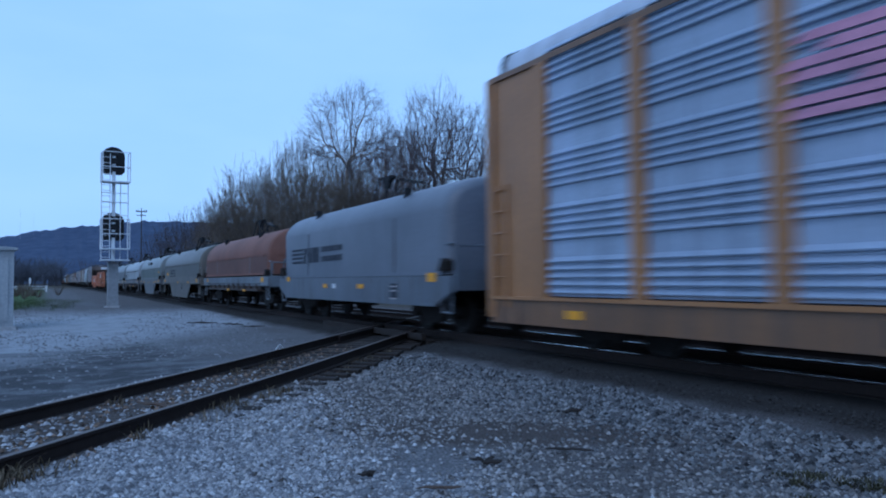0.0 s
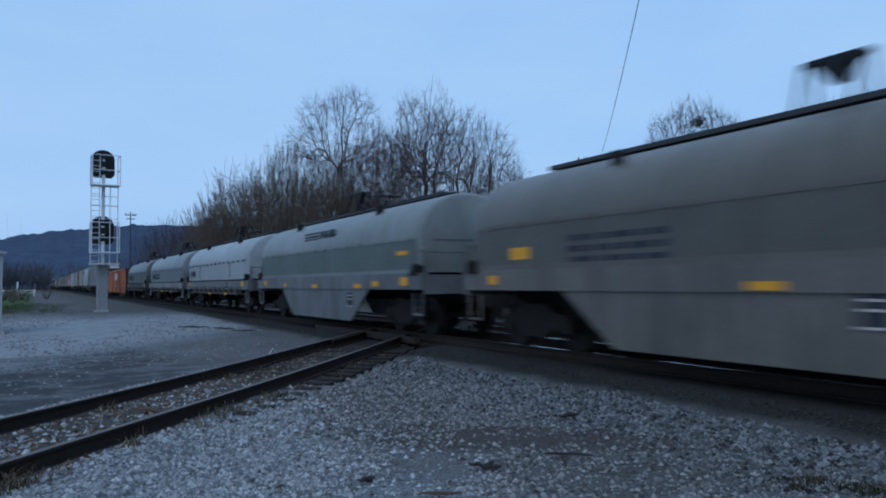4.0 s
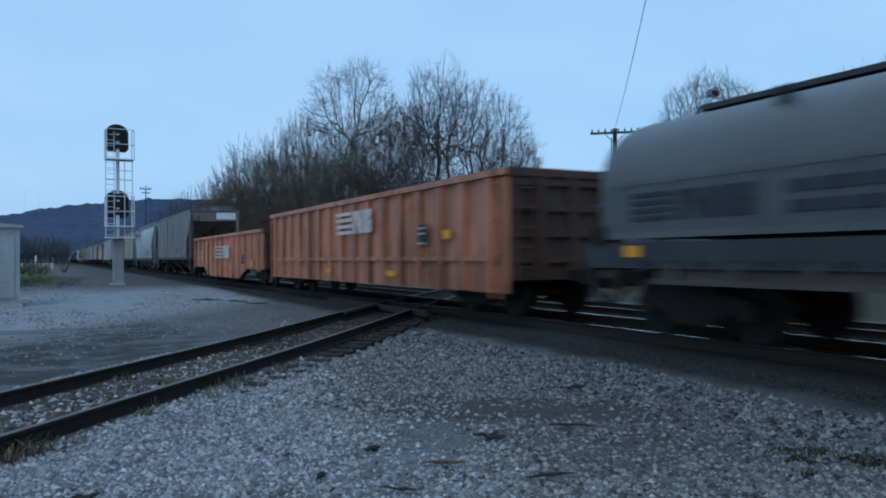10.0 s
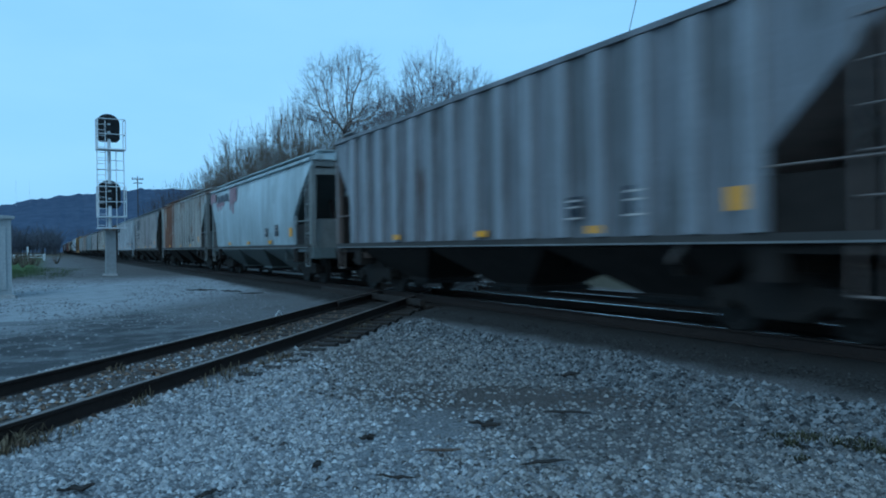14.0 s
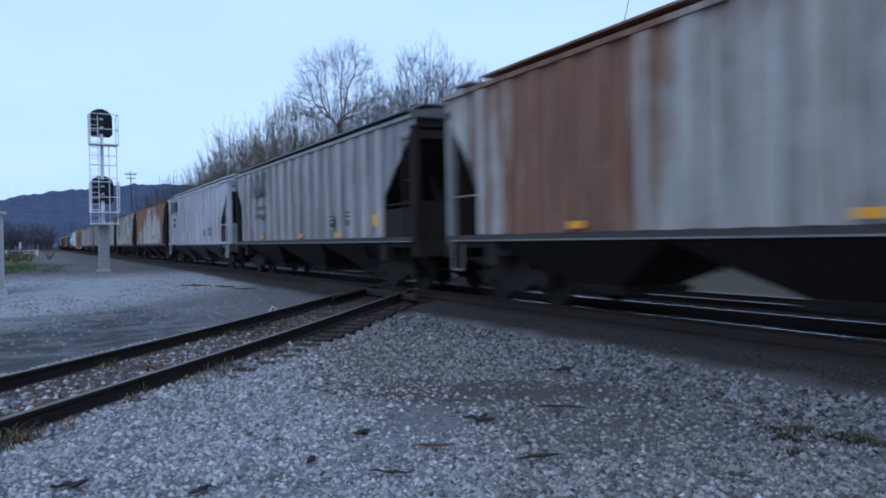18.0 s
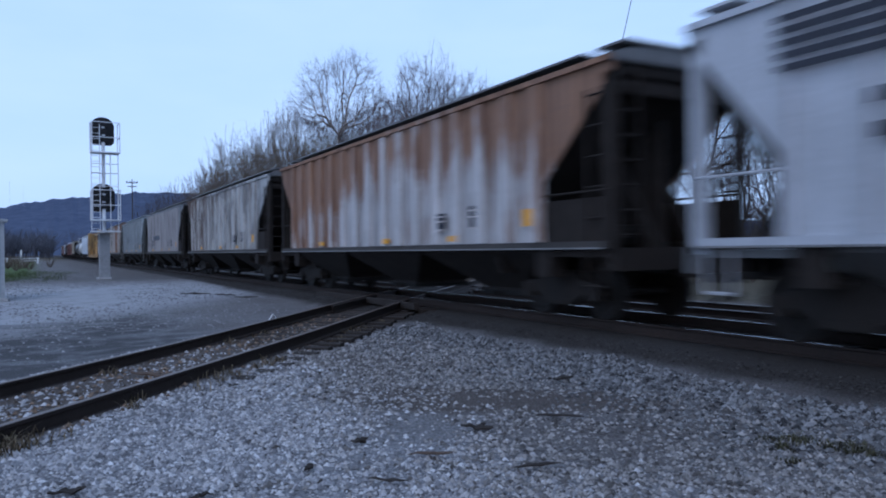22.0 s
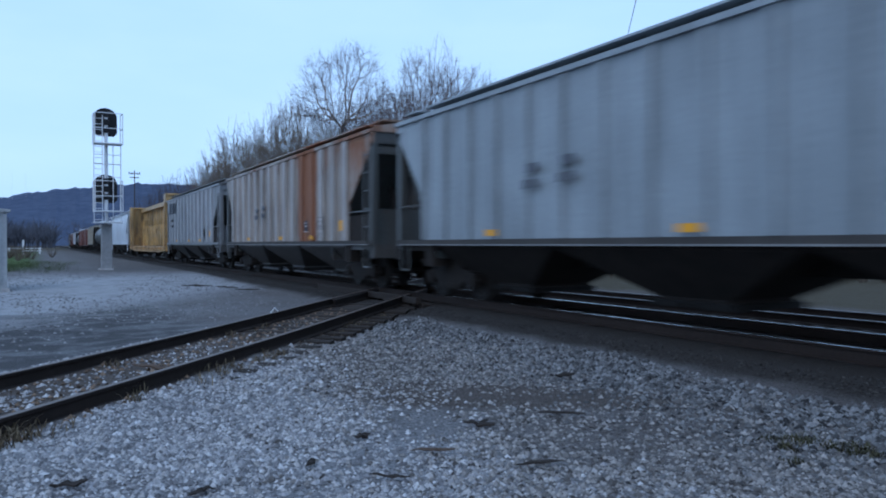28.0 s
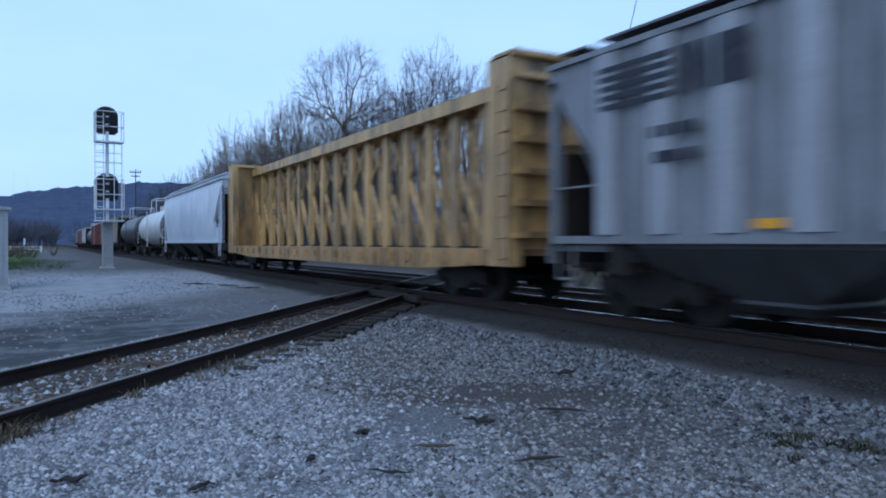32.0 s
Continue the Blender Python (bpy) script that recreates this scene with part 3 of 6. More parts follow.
def coupler_geo():
    return Geo().box(-0.1, 0.1, -0.55, 0.0, 0.72, 0.94).box(-0.17, 0.17, -0.72, -0.5, 0.66, 1.0).box(-0.17, -0.02, -0.85, -0.7, 0.68, 0.98)


def hose_geo():
    return Geo().path([(0.3, -0.3, 0.7), (0.32, -0.5, 0.45), (0.22, -0.75, 0.36), (0.12, -0.95, 0.5)], 0.03)


def start_car(name, label, lead, trail, trucks=True, truck_in=1.9, over=0.55):
    """A car whose body spans lead..trail along the line at the start; returns its Empty and half its length."""
    half = (trail - lead) / 2
    car = thing(name, label, name.replace("_", " "), "cars of the freight train")
    CARS.append((car, lead + half))
    if trucks:
        for y in (-half + truck_in, half - truck_in):
            add_truck(car, y)
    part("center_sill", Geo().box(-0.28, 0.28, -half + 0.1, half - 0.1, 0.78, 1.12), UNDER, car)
    for s in (-1, 1):
        c = part("coupler", shared("coupler", coupler_geo, TRUCK), TRUCK, car)
        c.matrix_basis = pose(0, s * half, 0, 0, 0, 0 if s < 0 else 180)
        h = part("air_hose", shared("hose", hose_geo, BLACK), BLACK, c)
    return car, half


def marks(car, x, items):
    """Flat painted marks on the camera's side: (name, y, z, width, height, material)."""
    for name, y, z, w, h, mat in items:
        part(name, Geo().box(x - 0.012, x, y - w / 2, y + w / 2, z - h / 2, z + h / 2), mat, car)


def emblem(car, x, left, mid, right, z0, z1, mat, bars=4):
    """A striped railway emblem: bars and a block, as plain shapes; y runs down from left to right."""
    s = (z1 - z0) / (bars + (bars - 1) * 0.8)
    for k in range(bars):
        z = z0 + k * 1.8 * s
        part("emblem_bar", Geo().prism([(mid, z), (left - 0.1 * (bars - k) * s, z), (left + 0.1 * k * s, z + s), (mid, z + s)], "x", x - 0.012, x), mat, car)
    a, b, h = mid - 0.12, right, z1 - z0
    w = a - b
    for p, dx in (([(a, z0), (a - 0.16 * w, z0), (a - 0.12 * w, z1), (a, z1)], 0.0),
                  ([(a - 0.13 * w, z1), (a - 0.3 * w, z1), (a - 0.48 * w, z0), (a - 0.32 * w, z0)], 0.001),
                  ([(a - 0.4 * w, z0), (a - 0.52 * w, z0), (a - 0.5 * w, z1), (a - 0.4 * w, z1)], 0.0),
                  ([(a - 0.58 * w, z0), (b, z0), (b, z0 + 0.62 * h), (a - 0.75 * w, z0 + 0.38 * h), (b, z1 - 0.28 * h), (b, z1), (a - 0.58 * w, z1)], 0.0)):
        part("emblem_stroke", Geo().prism(p, "x", x - 0.012 + dx, x - dx), mat, car)


def lettering(car, x, y, z, w, rows, mat, h=0.12, gap=0.1):
    """Unreadable lettering as bars."""
    for r in range(rows):
        zz = z - r * (h + gap)
        g = Geo()
        yy, k = y - w / 2, 0
        while yy < y + w / 2 - 0.05:
            ww = min((0.32, 0.2, 0.45, 0.26)[(k + r) % 4], y + w / 2 - yy)
            g.box(x - 0.012, x, yy, yy + ww, zz - h / 2, zz + h / 2)
            yy += ww + 0.09
            k += 1
        part("lettering", g, mat, car)


def stencil(car, x, y, z, s=0.5):
    part("data_plate", Geo().box(x - 0.01, x, y - s / 2, y + s / 2, z - s / 2, z + s / 2), BLACKMARK, car, "black data panel")
    for half, zz in ((0.42, z + 0.3 * s), (0.42, z), (0.5, z - 0.53 * s)):
        part("data_line", Geo().box(x - 0.016, x - 0.01, y - s * half, y + s * half, zz - 0.015, zz + 0.015), FADEWHITE, car)


def ladder(car, x, y, z0, z1, mat, w=0.42, n=None, name="ladder"):
    g = Geo()
    for s in (-1, 1):
        g.box(x - 0.025, x + 0.01, y + s * w / 2 - 0.025, y + s * w / 2 + 0.025, z0, z1)
    n = n or int((z1 - z0) / 0.36)
    for k in range(n):
        z = z0 + 0.15 + k * (z1 - z0 - 0.25) / max(1, n - 1)
        g.tube((x - 0.01, y - w / 2, z), (x - 0.01, y + w / 2, z), 0.016, 5)
    return part(name, g, mat, car)


def end_ladder(car, y, x, z0, z1, mat, w=0.45):
    g = Geo()
    for k in range(int((z1 - z0) / 0.38)):
        z = z0 + 0.2 + 0.38 * k
        g.tube((x - w / 2, y, z), (x + w / 2, y, z), 0.018, 5)
    for s in (-1, 1):
        g.box(x + s * w / 2 - 0.02, x + s * w / 2 + 0.02, y - 0.02, y + 0.02, z0, z1)
    return part("end_ladder", g, mat, car)


def covered_hopper(label, lead, trail, mat, ribs=15, rib_w=0.2, roof_mat=None, under=None, sill_mat=None, eave=4.1, cut=1.75, bays=3, smooth_side=False, board=True, sheet_w=1.5, rib_mat=None, end_mat=None, tail=1.35, slope_mat=None, bulkhead=False, open_tail=False):
    roof_mat, under, sill_mat, end_mat = roof_mat or mat, under or P_BAYB, sill_mat or SILLM, end_mat or ENDM
    car, h = start_car("covered_hopper_car", label, lead, trail)
    w = sheet_w
    prof = [(-h, eave), (-h, 3.88), (-h + cut, 2.3), (-h + cut, 1.3), (h - tail, 1.3), (h - tail, 2.3), (h, 3.88), (h, eave)]
    for s in (-1, 1):
        if smooth_side:
            g = Geo()
            lv = [(0.0, 1.3), (0.05, 1.7), (0.075, 2.4), (0.075, 3.2), (0.04, 3.8), (-0.06, eave)]

            def edge(y, z):
                return y * (h if z >= 3.88 else h - (cut if y < 0 else tail) * min(1, (3.88 - z) / 1.58))
            zs = [1.3, 1.6, 1.95, 2.3, 2.75, 3.2, 3.88, 3.95, eave]
            rows = [[(s * (w + np.interp(z, [q[1] for q in lv], [q[0] for q in lv])), edge(y, z), z) for y in (-1, 1)] for z in zs]
            rows2 = [[(s * (w - 0.06), edge(y, z), z) for y in (-1, 1)] for z in zs]
            ring = [[a[0], a[1], b[1], b[0]] for a, b in zip(rows, rows2)]
            part("side_sheet", g.loft(ring), mat, car, smooth=True)
        else:
            part("side_sheet", Geo().prism(prof, "x", s * w, s * (w - 0.05)), mat, car)
        part("side_sill", Geo().box(min(s * (w - 0.1), s * (w + 0.06)), max(s * (w - 0.1), s * (w + 0.06)), -h + 0.15, h - 0.15, 1.2, 1.31), sill_mat, car)
        part("eave_rail", Geo().box(min(s * (w - 0.04), s * (w + 0.07)), max(s * (w - 0.04), s * (w + 0.07)), -h, h, eave - 0.05, eave + 0.04), mat, car)
        part("sill_lip", Geo().box(min(s * (w - 0.02), s * (w + 0.085)), max(s * (w - 0.02), s * (w + 0.085)), -h + 0.2, h - 0.2, 1.185, 1.212), LIPM, car, "worn edge of the side sill with its highlight painted pale")
        if ribs:
            y0, y1 = -h + cut + 0.15, h - tail - 0.15
            rm, q = rib_mat or mat, rib_w / 2
            for k in range(ribs):
                y = y0 + (y1 - y0) * k / (ribs - 1)
                part("rib", Geo().loft([[(s * w, y - q, z), (s * (w + 0.09), y - q + 0.015, z), (s * (w + 0.09), y + q - 0.015, z), (s * w, y + q, z)] for z in (1.32, eave - 0.08)]), rm, car)
        part("end_post", Geo().box(min(s * w, s * (w - 0.16)), max(s * w, s * (w - 0.16)), -h + 0.02, -h + 0.2, 1.1, 3.9), end_mat, car)
        part("end_post", Geo().box(min(s * w, s * (w - 0.16)), max(s * w, s * (w - 0.16)), h - 0.2, h - 0.02, 1.1, 3.9), end_mat, car)
        for e in (-1, 1):
            if e < 0:
                ladder(car, s * w, e * (h - 0.4), 1.05, 3.7, end_mat, 0.36, 6)
            part("jacking_pad", Geo().box(min(s * 1.2, s * (w + 0.03)), max(s * 1.2, s * (w + 0.03)), e * (h - cut) - 0.2, e * (h - cut) + 0.2, 0.72, 1.2), ENDM, car)
            part("sill_step", Geo().path([(s * w, e * (h - 0.25), 1.15), (s * w, e * (h - 0.25), 0.6), (s * w, e * (h - 0.65), 0.6), (s * w, e * (h - 0.65), 1.15)], 0.025, 5), end_mat, car)
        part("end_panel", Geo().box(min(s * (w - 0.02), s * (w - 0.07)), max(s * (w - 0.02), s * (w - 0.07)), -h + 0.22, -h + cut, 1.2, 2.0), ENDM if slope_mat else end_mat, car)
        part("walkway_rail", Geo().path([(s * w, -h + 0.1, 2.1), (s * w, -h + cut, 2.1)], 0.02, 5), end_mat, car)
        part("walkway_rail", Geo().path([(s * w, h - 0.1, 2.1), (s * w, h - tail, 2.1)], 0.02, 5), end_mat, car)
    for e in (-1, 1):
        a, deep = e * (h - 0.08), 3.4 if e < 0 else 2.0
        # without slope_mat the sheet's colour carries the shade under the end
        part("slope_sheet", Geo().prism([(a, 3.88), (a, 3.8), (e * (h - deep), 0.9), (e * (h - deep), 1.0)], "x", -w + 0.06, w - 0.06), slope_mat or ENDM, car, "grimy sloping end sheet in shaded colours")
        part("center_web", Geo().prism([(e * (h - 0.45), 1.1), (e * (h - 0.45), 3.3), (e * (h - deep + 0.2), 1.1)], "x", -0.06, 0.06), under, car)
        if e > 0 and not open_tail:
            # added dark sheet that stands for the deep shade at the tail
            part("tail_shade", Geo().box(-w + 0.1, w - 0.1, h - 0.34, h - 0.28, 1.16, 2.7), ENDM, car, "dark panel added for the shade inside the rear end")
        if bulkhead and e < 0:
            part("end_bulkhead", Geo().box(-w + 0.1, w - 0.1, -h + 0.2, -h + 0.25, 1.16, 2.15), end_mat, car, "grimy lower end panel")
        part("end_sheet", Geo().box(-w + 0.05, w - 0.05, min(a, a - e * 0.05), max(a, a - e * 0.05), 3.6, eave), end_mat, car)
        part("hopper_web", Geo().box(-w + 0.08, w - 0.08, min(e * (h - deep + 0.1), e * (h - deep + 0.16)), max(e * (h - deep + 0.1), e * (h - deep + 0.16)), 0.75, 1.6), under, car)
        part("end_platform", Geo().box(-w + 0.02, w - 0.02, min(e * (h - cut), e * (h + 0.05)), max(e * (h - cut), e * (h + 0.05)), 1.06, 1.16), under, car)
        part("end_brace", Geo().prism([(e * (h - 0.1), 1.16), (e * (h - 0.25), 1.16), (e * (h - 1.2), 2.75), (e * (h - 1.1), 2.85)], "x", -0.5, -0.36), ENDM, car)
        part("end_brace", Geo().prism([(e * (h - 0.1), 1.16), (e * (h - 0.25), 1.16), (e * (h - 1.2), 2.75), (e * (h - 1.1), 2.85)], "x", 0.36, 0.5), ENDM, car)
        part("end_sill", Geo().box(-w, w, min(e * (h - 0.12), e * (h + 0.06)), max(e * (h - 0.12), e * (h + 0.06)), 0.85, 1.2), under, car)
        if not bulkhead:
            end_ladder(car, e * (h + 0.03), -1.2, 1.2, 4.0, ENDM)
    arc = [(-w - 0.03, eave + 0.05)] + [(w * math.sin(a), eave + 0.02 + 0.24 * math.cos(a)) for a in np.linspace(-1.35, 1.35, 9)] + [(w + 0.03, eave + 0.05), (w, eave - 0.02), (-w, eave - 0.02)]
    part("roof", Geo().prism(arc, "y", -h, h), roof_mat, car, smooth=True)
    if board:
        for x in (-0.95, 0.95) if board is True else ():
            part("running_board", Geo().box(x - 0.3, x + 0.3, -h + 1.0, h - 1.0, eave + 0.27, eave + 0.31), roof_mat, car)
        part("end_board", Geo().box(-1.25, 1.25, -h - 0.05, -h + 0.65, eave + 0.26, eave + 0.3), roof_mat, car)
        part("end_board", Geo().box(-1.25, 1.25, h - 0.65, h + 0.05, eave + 0.26, eave + 0.3), roof_mat, car)
    for k in range(4):
        y = (k - 1.5) * (2 * h - 3) / 4
        part("hatch", Geo().prism([(y - 1.5, eave + 0.2), (y - 1.45, eave + 0.36), (y + 1.45, eave + 0.36), (y + 1.5, eave + 0.2)], "x", -0.4, 0.4), roof_mat, car)
    # bays draw in on all four sides towards their discharge gates
    lo, hi = -h + cut + 0.1, h - tail - 0.1
    for k in range(bays):
        c, q = lo + (hi - lo) * (k + 0.5) / bays, (hi - lo) / bays / 2
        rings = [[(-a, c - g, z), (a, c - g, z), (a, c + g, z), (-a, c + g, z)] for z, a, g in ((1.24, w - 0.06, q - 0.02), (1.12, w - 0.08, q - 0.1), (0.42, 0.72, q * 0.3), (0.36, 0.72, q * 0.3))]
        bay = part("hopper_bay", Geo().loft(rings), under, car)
        part("discharge_gate", Geo().box(-0.78, 0.78, c - q * 0.34, c + q * 0.34, 0.27, 0.37), UNDER, bay)
        part("gate_rack", Geo().tube((-0.95, c, 0.32), (0.95, c, 0.32), 0.035, 6), UNDER, bay)
    part("brake_cylinder", Geo().tube((-0.7, -h + 1.0, 1.4), (0.1, -h + 1.0, 1.4), 0.2, 10), UNDER, car, smooth=True)
    return car, h, -w


def cover_ring(y, w, z0, knee, top, inset=0.0):
    pts = [(-w + inset, y, z0), (-w + inset, y, knee)]
    ry = top - knee - inset
    for a in np.linspace(0.12, math.pi - 0.12, 15):
        cx, sx = -math.cos(a), math.sin(a)
        pts.append(((w - inset) * math.copysign(abs(cx) ** 0.96, cx), y, knee + ry * sx ** 0.93))
    return pts + [(w - inset, y, knee), (w - inset, y, z0)]


def coil_car(label, lead, trail, cover, frame_mat, belly=False, z0=1.48, knee=2.3, top=3.4, sill=(0.8, 1.4), smooth_cover=False, seam=True, racks=True, w=1.45, skirt=None, end_mark=False, plated=False, plank=True, spots=True):
    car, h = start_car("coil_car", label, lead - 0.35, trail + 0.35, truck_in=1.9)
    c = h - 0.35
    y = [-c, -c + 0.02, -c + 0.06, -c + 0.16, c - 0.16, c - 0.06, c - 0.02, c]
    ins = [0.1, 0.05, 0.02, 0.0, 0.0, 0.02, 0.05, 0.1]
    if smooth_cover:
        y = [-c, -c + 0.05, -c + 0.16, -c + 0.4, c - 0.4, c - 0.16, c - 0.05, c]
        ins = [0.24, 0.12, 0.04, 0.0, 0.0, 0.04, 0.12, 0.24]
    hood = part("hood", Geo().loft([cover_ring(a, w, z0, knee, top, b) for a, b in zip(y, ins)]), cover, car, smooth=True)
    if seam:
        for s in (-1, 1):
            part("hood_seam", Geo().box(min(s * (w - 0.01), s * (w + 0.025)), max(s * (w - 0.01), s * (w + 0.025)), -c + 0.4, c - 0.4, knee - 0.05, knee + 0.02), cover, hood)
        part("hood_seam", Geo().box(-w + 0.36, w - 0.36, -c - 0.02, -c + 0.02, knee - 0.05, knee + 0.0), cover, hood)
        for k in range(14):
            yy = -c + 0.7 + k * (2 * c - 1.4) / 13
            part("hood_clip", Geo().box(-w - 0.045, -w, yy - 0.045, yy + 0.045, knee - 0.09, knee + 0.0), ENDM if skirt is None else cover, hood)
    part("hood_lip", Geo().box(-w - 0.04, -w + 0.04, -c + 0.2, c - 0.2, z0 - 0.02, z0 + 0.07).box(w - 0.04, w + 0.04, -c + 0.2, c - 0.2, z0 - 0.02, z0 + 0.07), cover, hood)
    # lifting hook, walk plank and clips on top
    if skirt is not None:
        # lower hood walls overlaid darker, as the sky lights the arch more
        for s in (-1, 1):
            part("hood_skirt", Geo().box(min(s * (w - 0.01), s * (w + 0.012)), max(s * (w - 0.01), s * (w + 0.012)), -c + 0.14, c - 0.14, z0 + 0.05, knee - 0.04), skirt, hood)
    if racks:
        for yy in (0.7, -0.1):
            part("lifting_leg", Geo().path([(-0.3, yy + 0.06, top - 0.1), (-0.1, yy, top + 0.72)], 0.03, 6), BLACK, hood)
            part("lifting_leg", Geo().path([(0.3, yy + 0.06, top - 0.1), (0.1, yy, top + 0.72)], 0.03, 6), BLACK, hood)
        part("lifting_bar", Geo().box(-0.1, 0.1, -0.15, 0.75, top + 0.7, top + 0.76), BLACK, hood)
        part("lifting_hook", Geo().prism([(-0.1, top + 0.74), (0.5, top + 0.77), (0.5, top + 0.6), (0.32, top + 0.4), (0.18, top + 0.4), (0.12, top + 0.6)], "x", -0.1, 0.1), BLACK, hood)
        if plank:
            part("roof_walk", Geo().box(-0.28, 0.28, -c * 0.86, c * 0.86, top + 0.04, top + 0.12).box(-0.05, 0.05, -c * 0.86, c * 0.86, top - 0.03, top + 0.04), WALKM, hood)
        part("roof_plank", Geo().prism([(-0.95, top + 0.5), (-0.95, top + 0.55), (-2.6 if plank else -1.9, top + 0.36), (-2.6 if plank else -1.9, top + 0.31)], "x", -0.09, 0.09), BLACK, hood)
        for yy, zz in ((-1.05, top + 0.72), (-2.45 if plank else -1.8, top + 0.4)):
            for sx in (-1, 1):
                part("plank_leg", Geo().path([(sx * 0.5, yy, top - 0.15), (sx * 0.14, yy, zz)], 0.028, 5), BLACK, hood)
        for yy in (-3.5, 3.4):
            xx = -w * math.sqrt(max(0.0, 1 - ((top - 0.28 - knee) / (top - knee)) ** 2))
            part("side_clip", Geo().box(xx - 0.1, xx + 0.08, yy - 0.06, yy + 0.06, top - 0.42, top - 0.06), BLACK, hood)
            part("side_strap", Geo().box(-w - 0.02, -w, yy - 0.02, yy + 0.02, z0, knee), frame_mat, hood)
    if end_mark:
        part("end_mark", Geo().box(-0.75, -0.5, -c - 0.012, -c, knee + 0.25, knee + 0.5).box(-0.42, -0.18, -c - 0.012, -c, knee + 0.25, knee + 0.5), BLACKMARK, hood)
    for s in (-1, 1):
        x0, x1 = sorted((s * (w - 0.06), s * (w + 0.07)))
        if belly:
            part("side_sill", Geo().box(x0, x1, -h + 0.1, h - 0.1, 1.08, 1.46), frame_mat, car)
            a, b = h - 4.3, h - 3.2
            part("belly_plate", Geo().prism([(-b, 1.1), (-a + 0.2, 0.2), (a - 0.2, 0.2), (b, 1.1)], "x", s * (w - 0.02), s * (w + 0.03)), frame_mat, car)
        elif plated:
            part("side_sill", Geo().prism([(-h + 0.1, sill[1]), (-h + 0.1, 0.95), (-h + 0.9, sill[0]), (h - 0.9, sill[0]), (h - 0.1, 0.95), (h - 0.1, sill[1])], "x", x0, x1), frame_mat, car)
        else:
            part("side_sill", Geo().box(x0, x1, -h + 0.1, h - 0.1, sill[0] + 0.22, sill[1]), frame_mat, car)
            part("sill_flange", Geo().box(x0 - 0.05, x1 + 0.05, -h + 1.6, h - 1.6, sill[0], sill[0] + 0.07), P_SILLR, car)
            part("sill_web", Geo().box(min(s * (w - 0.05), s * w), max(s * (w - 0.05), s * w), -h + 1.6, h - 1.6, sill[0] + 0.07, sill[0] + 0.22), P_SILLR, car)
            for k in range(22):
                yy = -h + 1.5 + k * (2 * h - 3) / 21
                part("sill_slot", Geo().box(min(s * (w + 0.06), s * (w + 0.074)), max(s * (w + 0.06), s * (w + 0.074)), yy - 0.12, yy + 0.1, sill[0] + 0.25, sill[0] + 0.33), BLACK, car)
            for k in range(10):
                yy = -h + 2.0 + k * (2 * h - 4) / 9
                part("stake_pocket", Geo().box(min(s * (w + 0.02), s * (w + 0.1)), max(s * (w + 0.02), s * (w + 0.1)), yy - 0.07, yy + 0.07, sill[0] + 0.04, sill[0] + 0.3), P_SILLR, car)
        for e in (-1, 1):
            part("hand_rail", Geo().path([(s * (w - 0.05), e * (h - 0.15), 1.1), (s * (w - 0.05), e * (h - 0.15), 2.0), (s * (w - 0.05), e * (h - 0.55), 2.0)], 0.025, 5), frame_mat, car)
            part("sill_step", Geo().path([(s * w, e * (h - 0.2), 1.0), (s * w, e * (h - 0.2), 0.5), (s * w, e * (h - 0.62), 0.5), (s * w, e * (h - 0.62), 1.0)], 0.028, 5), frame_mat, car)
            part("corner_bracket", Geo().prism([(e * (c - 0.3), 1.4), (e * (c + 0.05), 1.4), (e * (c + 0.05), 1.62), (e * (c - 0.1), 1.68)], "x", s * (w - 0.1), s * (w + 0.12)), ENDM, car)
    part("deck", Geo().box(-w + 0.08, w - 0.08, -h + 0.12, h - 0.12, 1.1, 1.3), UNDER, car)
    for e in (-1, 1):
        part("end_sill", Geo().box(-w, w, min(e * (h - 0.12), e * h), max(e * (h - 0.12), e * h), 0.98, 1.42), frame_mat, car)
        part("end_rail", Geo().path([(-w + 0.1, e * (h - 0.1), 1.4), (-w + 0.1, e * (h - 0.1), 1.95), (-0.4, e * (h - 0.1), 1.95), (-0.4, e * (h - 0.1), 1.4)], 0.022, 5), frame_mat, car)
    part("air_tank", Geo().tube((-0.8, -0.6, 0.75), (-0.8, 0.9, 0.75), 0.22, 10), UNDER, car, smooth=True)
    marks(car, -w - 0.075, [("reflector", -h + 1.0, 1.27, 0.4, 0.2, REFL), ("reflector", h - 1.2, 1.27, 0.3, 0.17, REFL)])
    if belly:
        marks(car, -w - 0.075, [("reflector", -h + 3.9, 1.16, 0.5, 0.11, REFL), ("reflector", 0.3, 1.16, 0.5, 0.11, REFL)])
    elif not plated and spots:
        marks(car, -w - 0.125, [("reflector", -h + 3.9, sill[0] + 0.02, 0.45, 0.09, REFL), ("reflector", 0.3, sill[0] + 0.02, 0.45, 0.09, REFL)])
    return car, h, -w


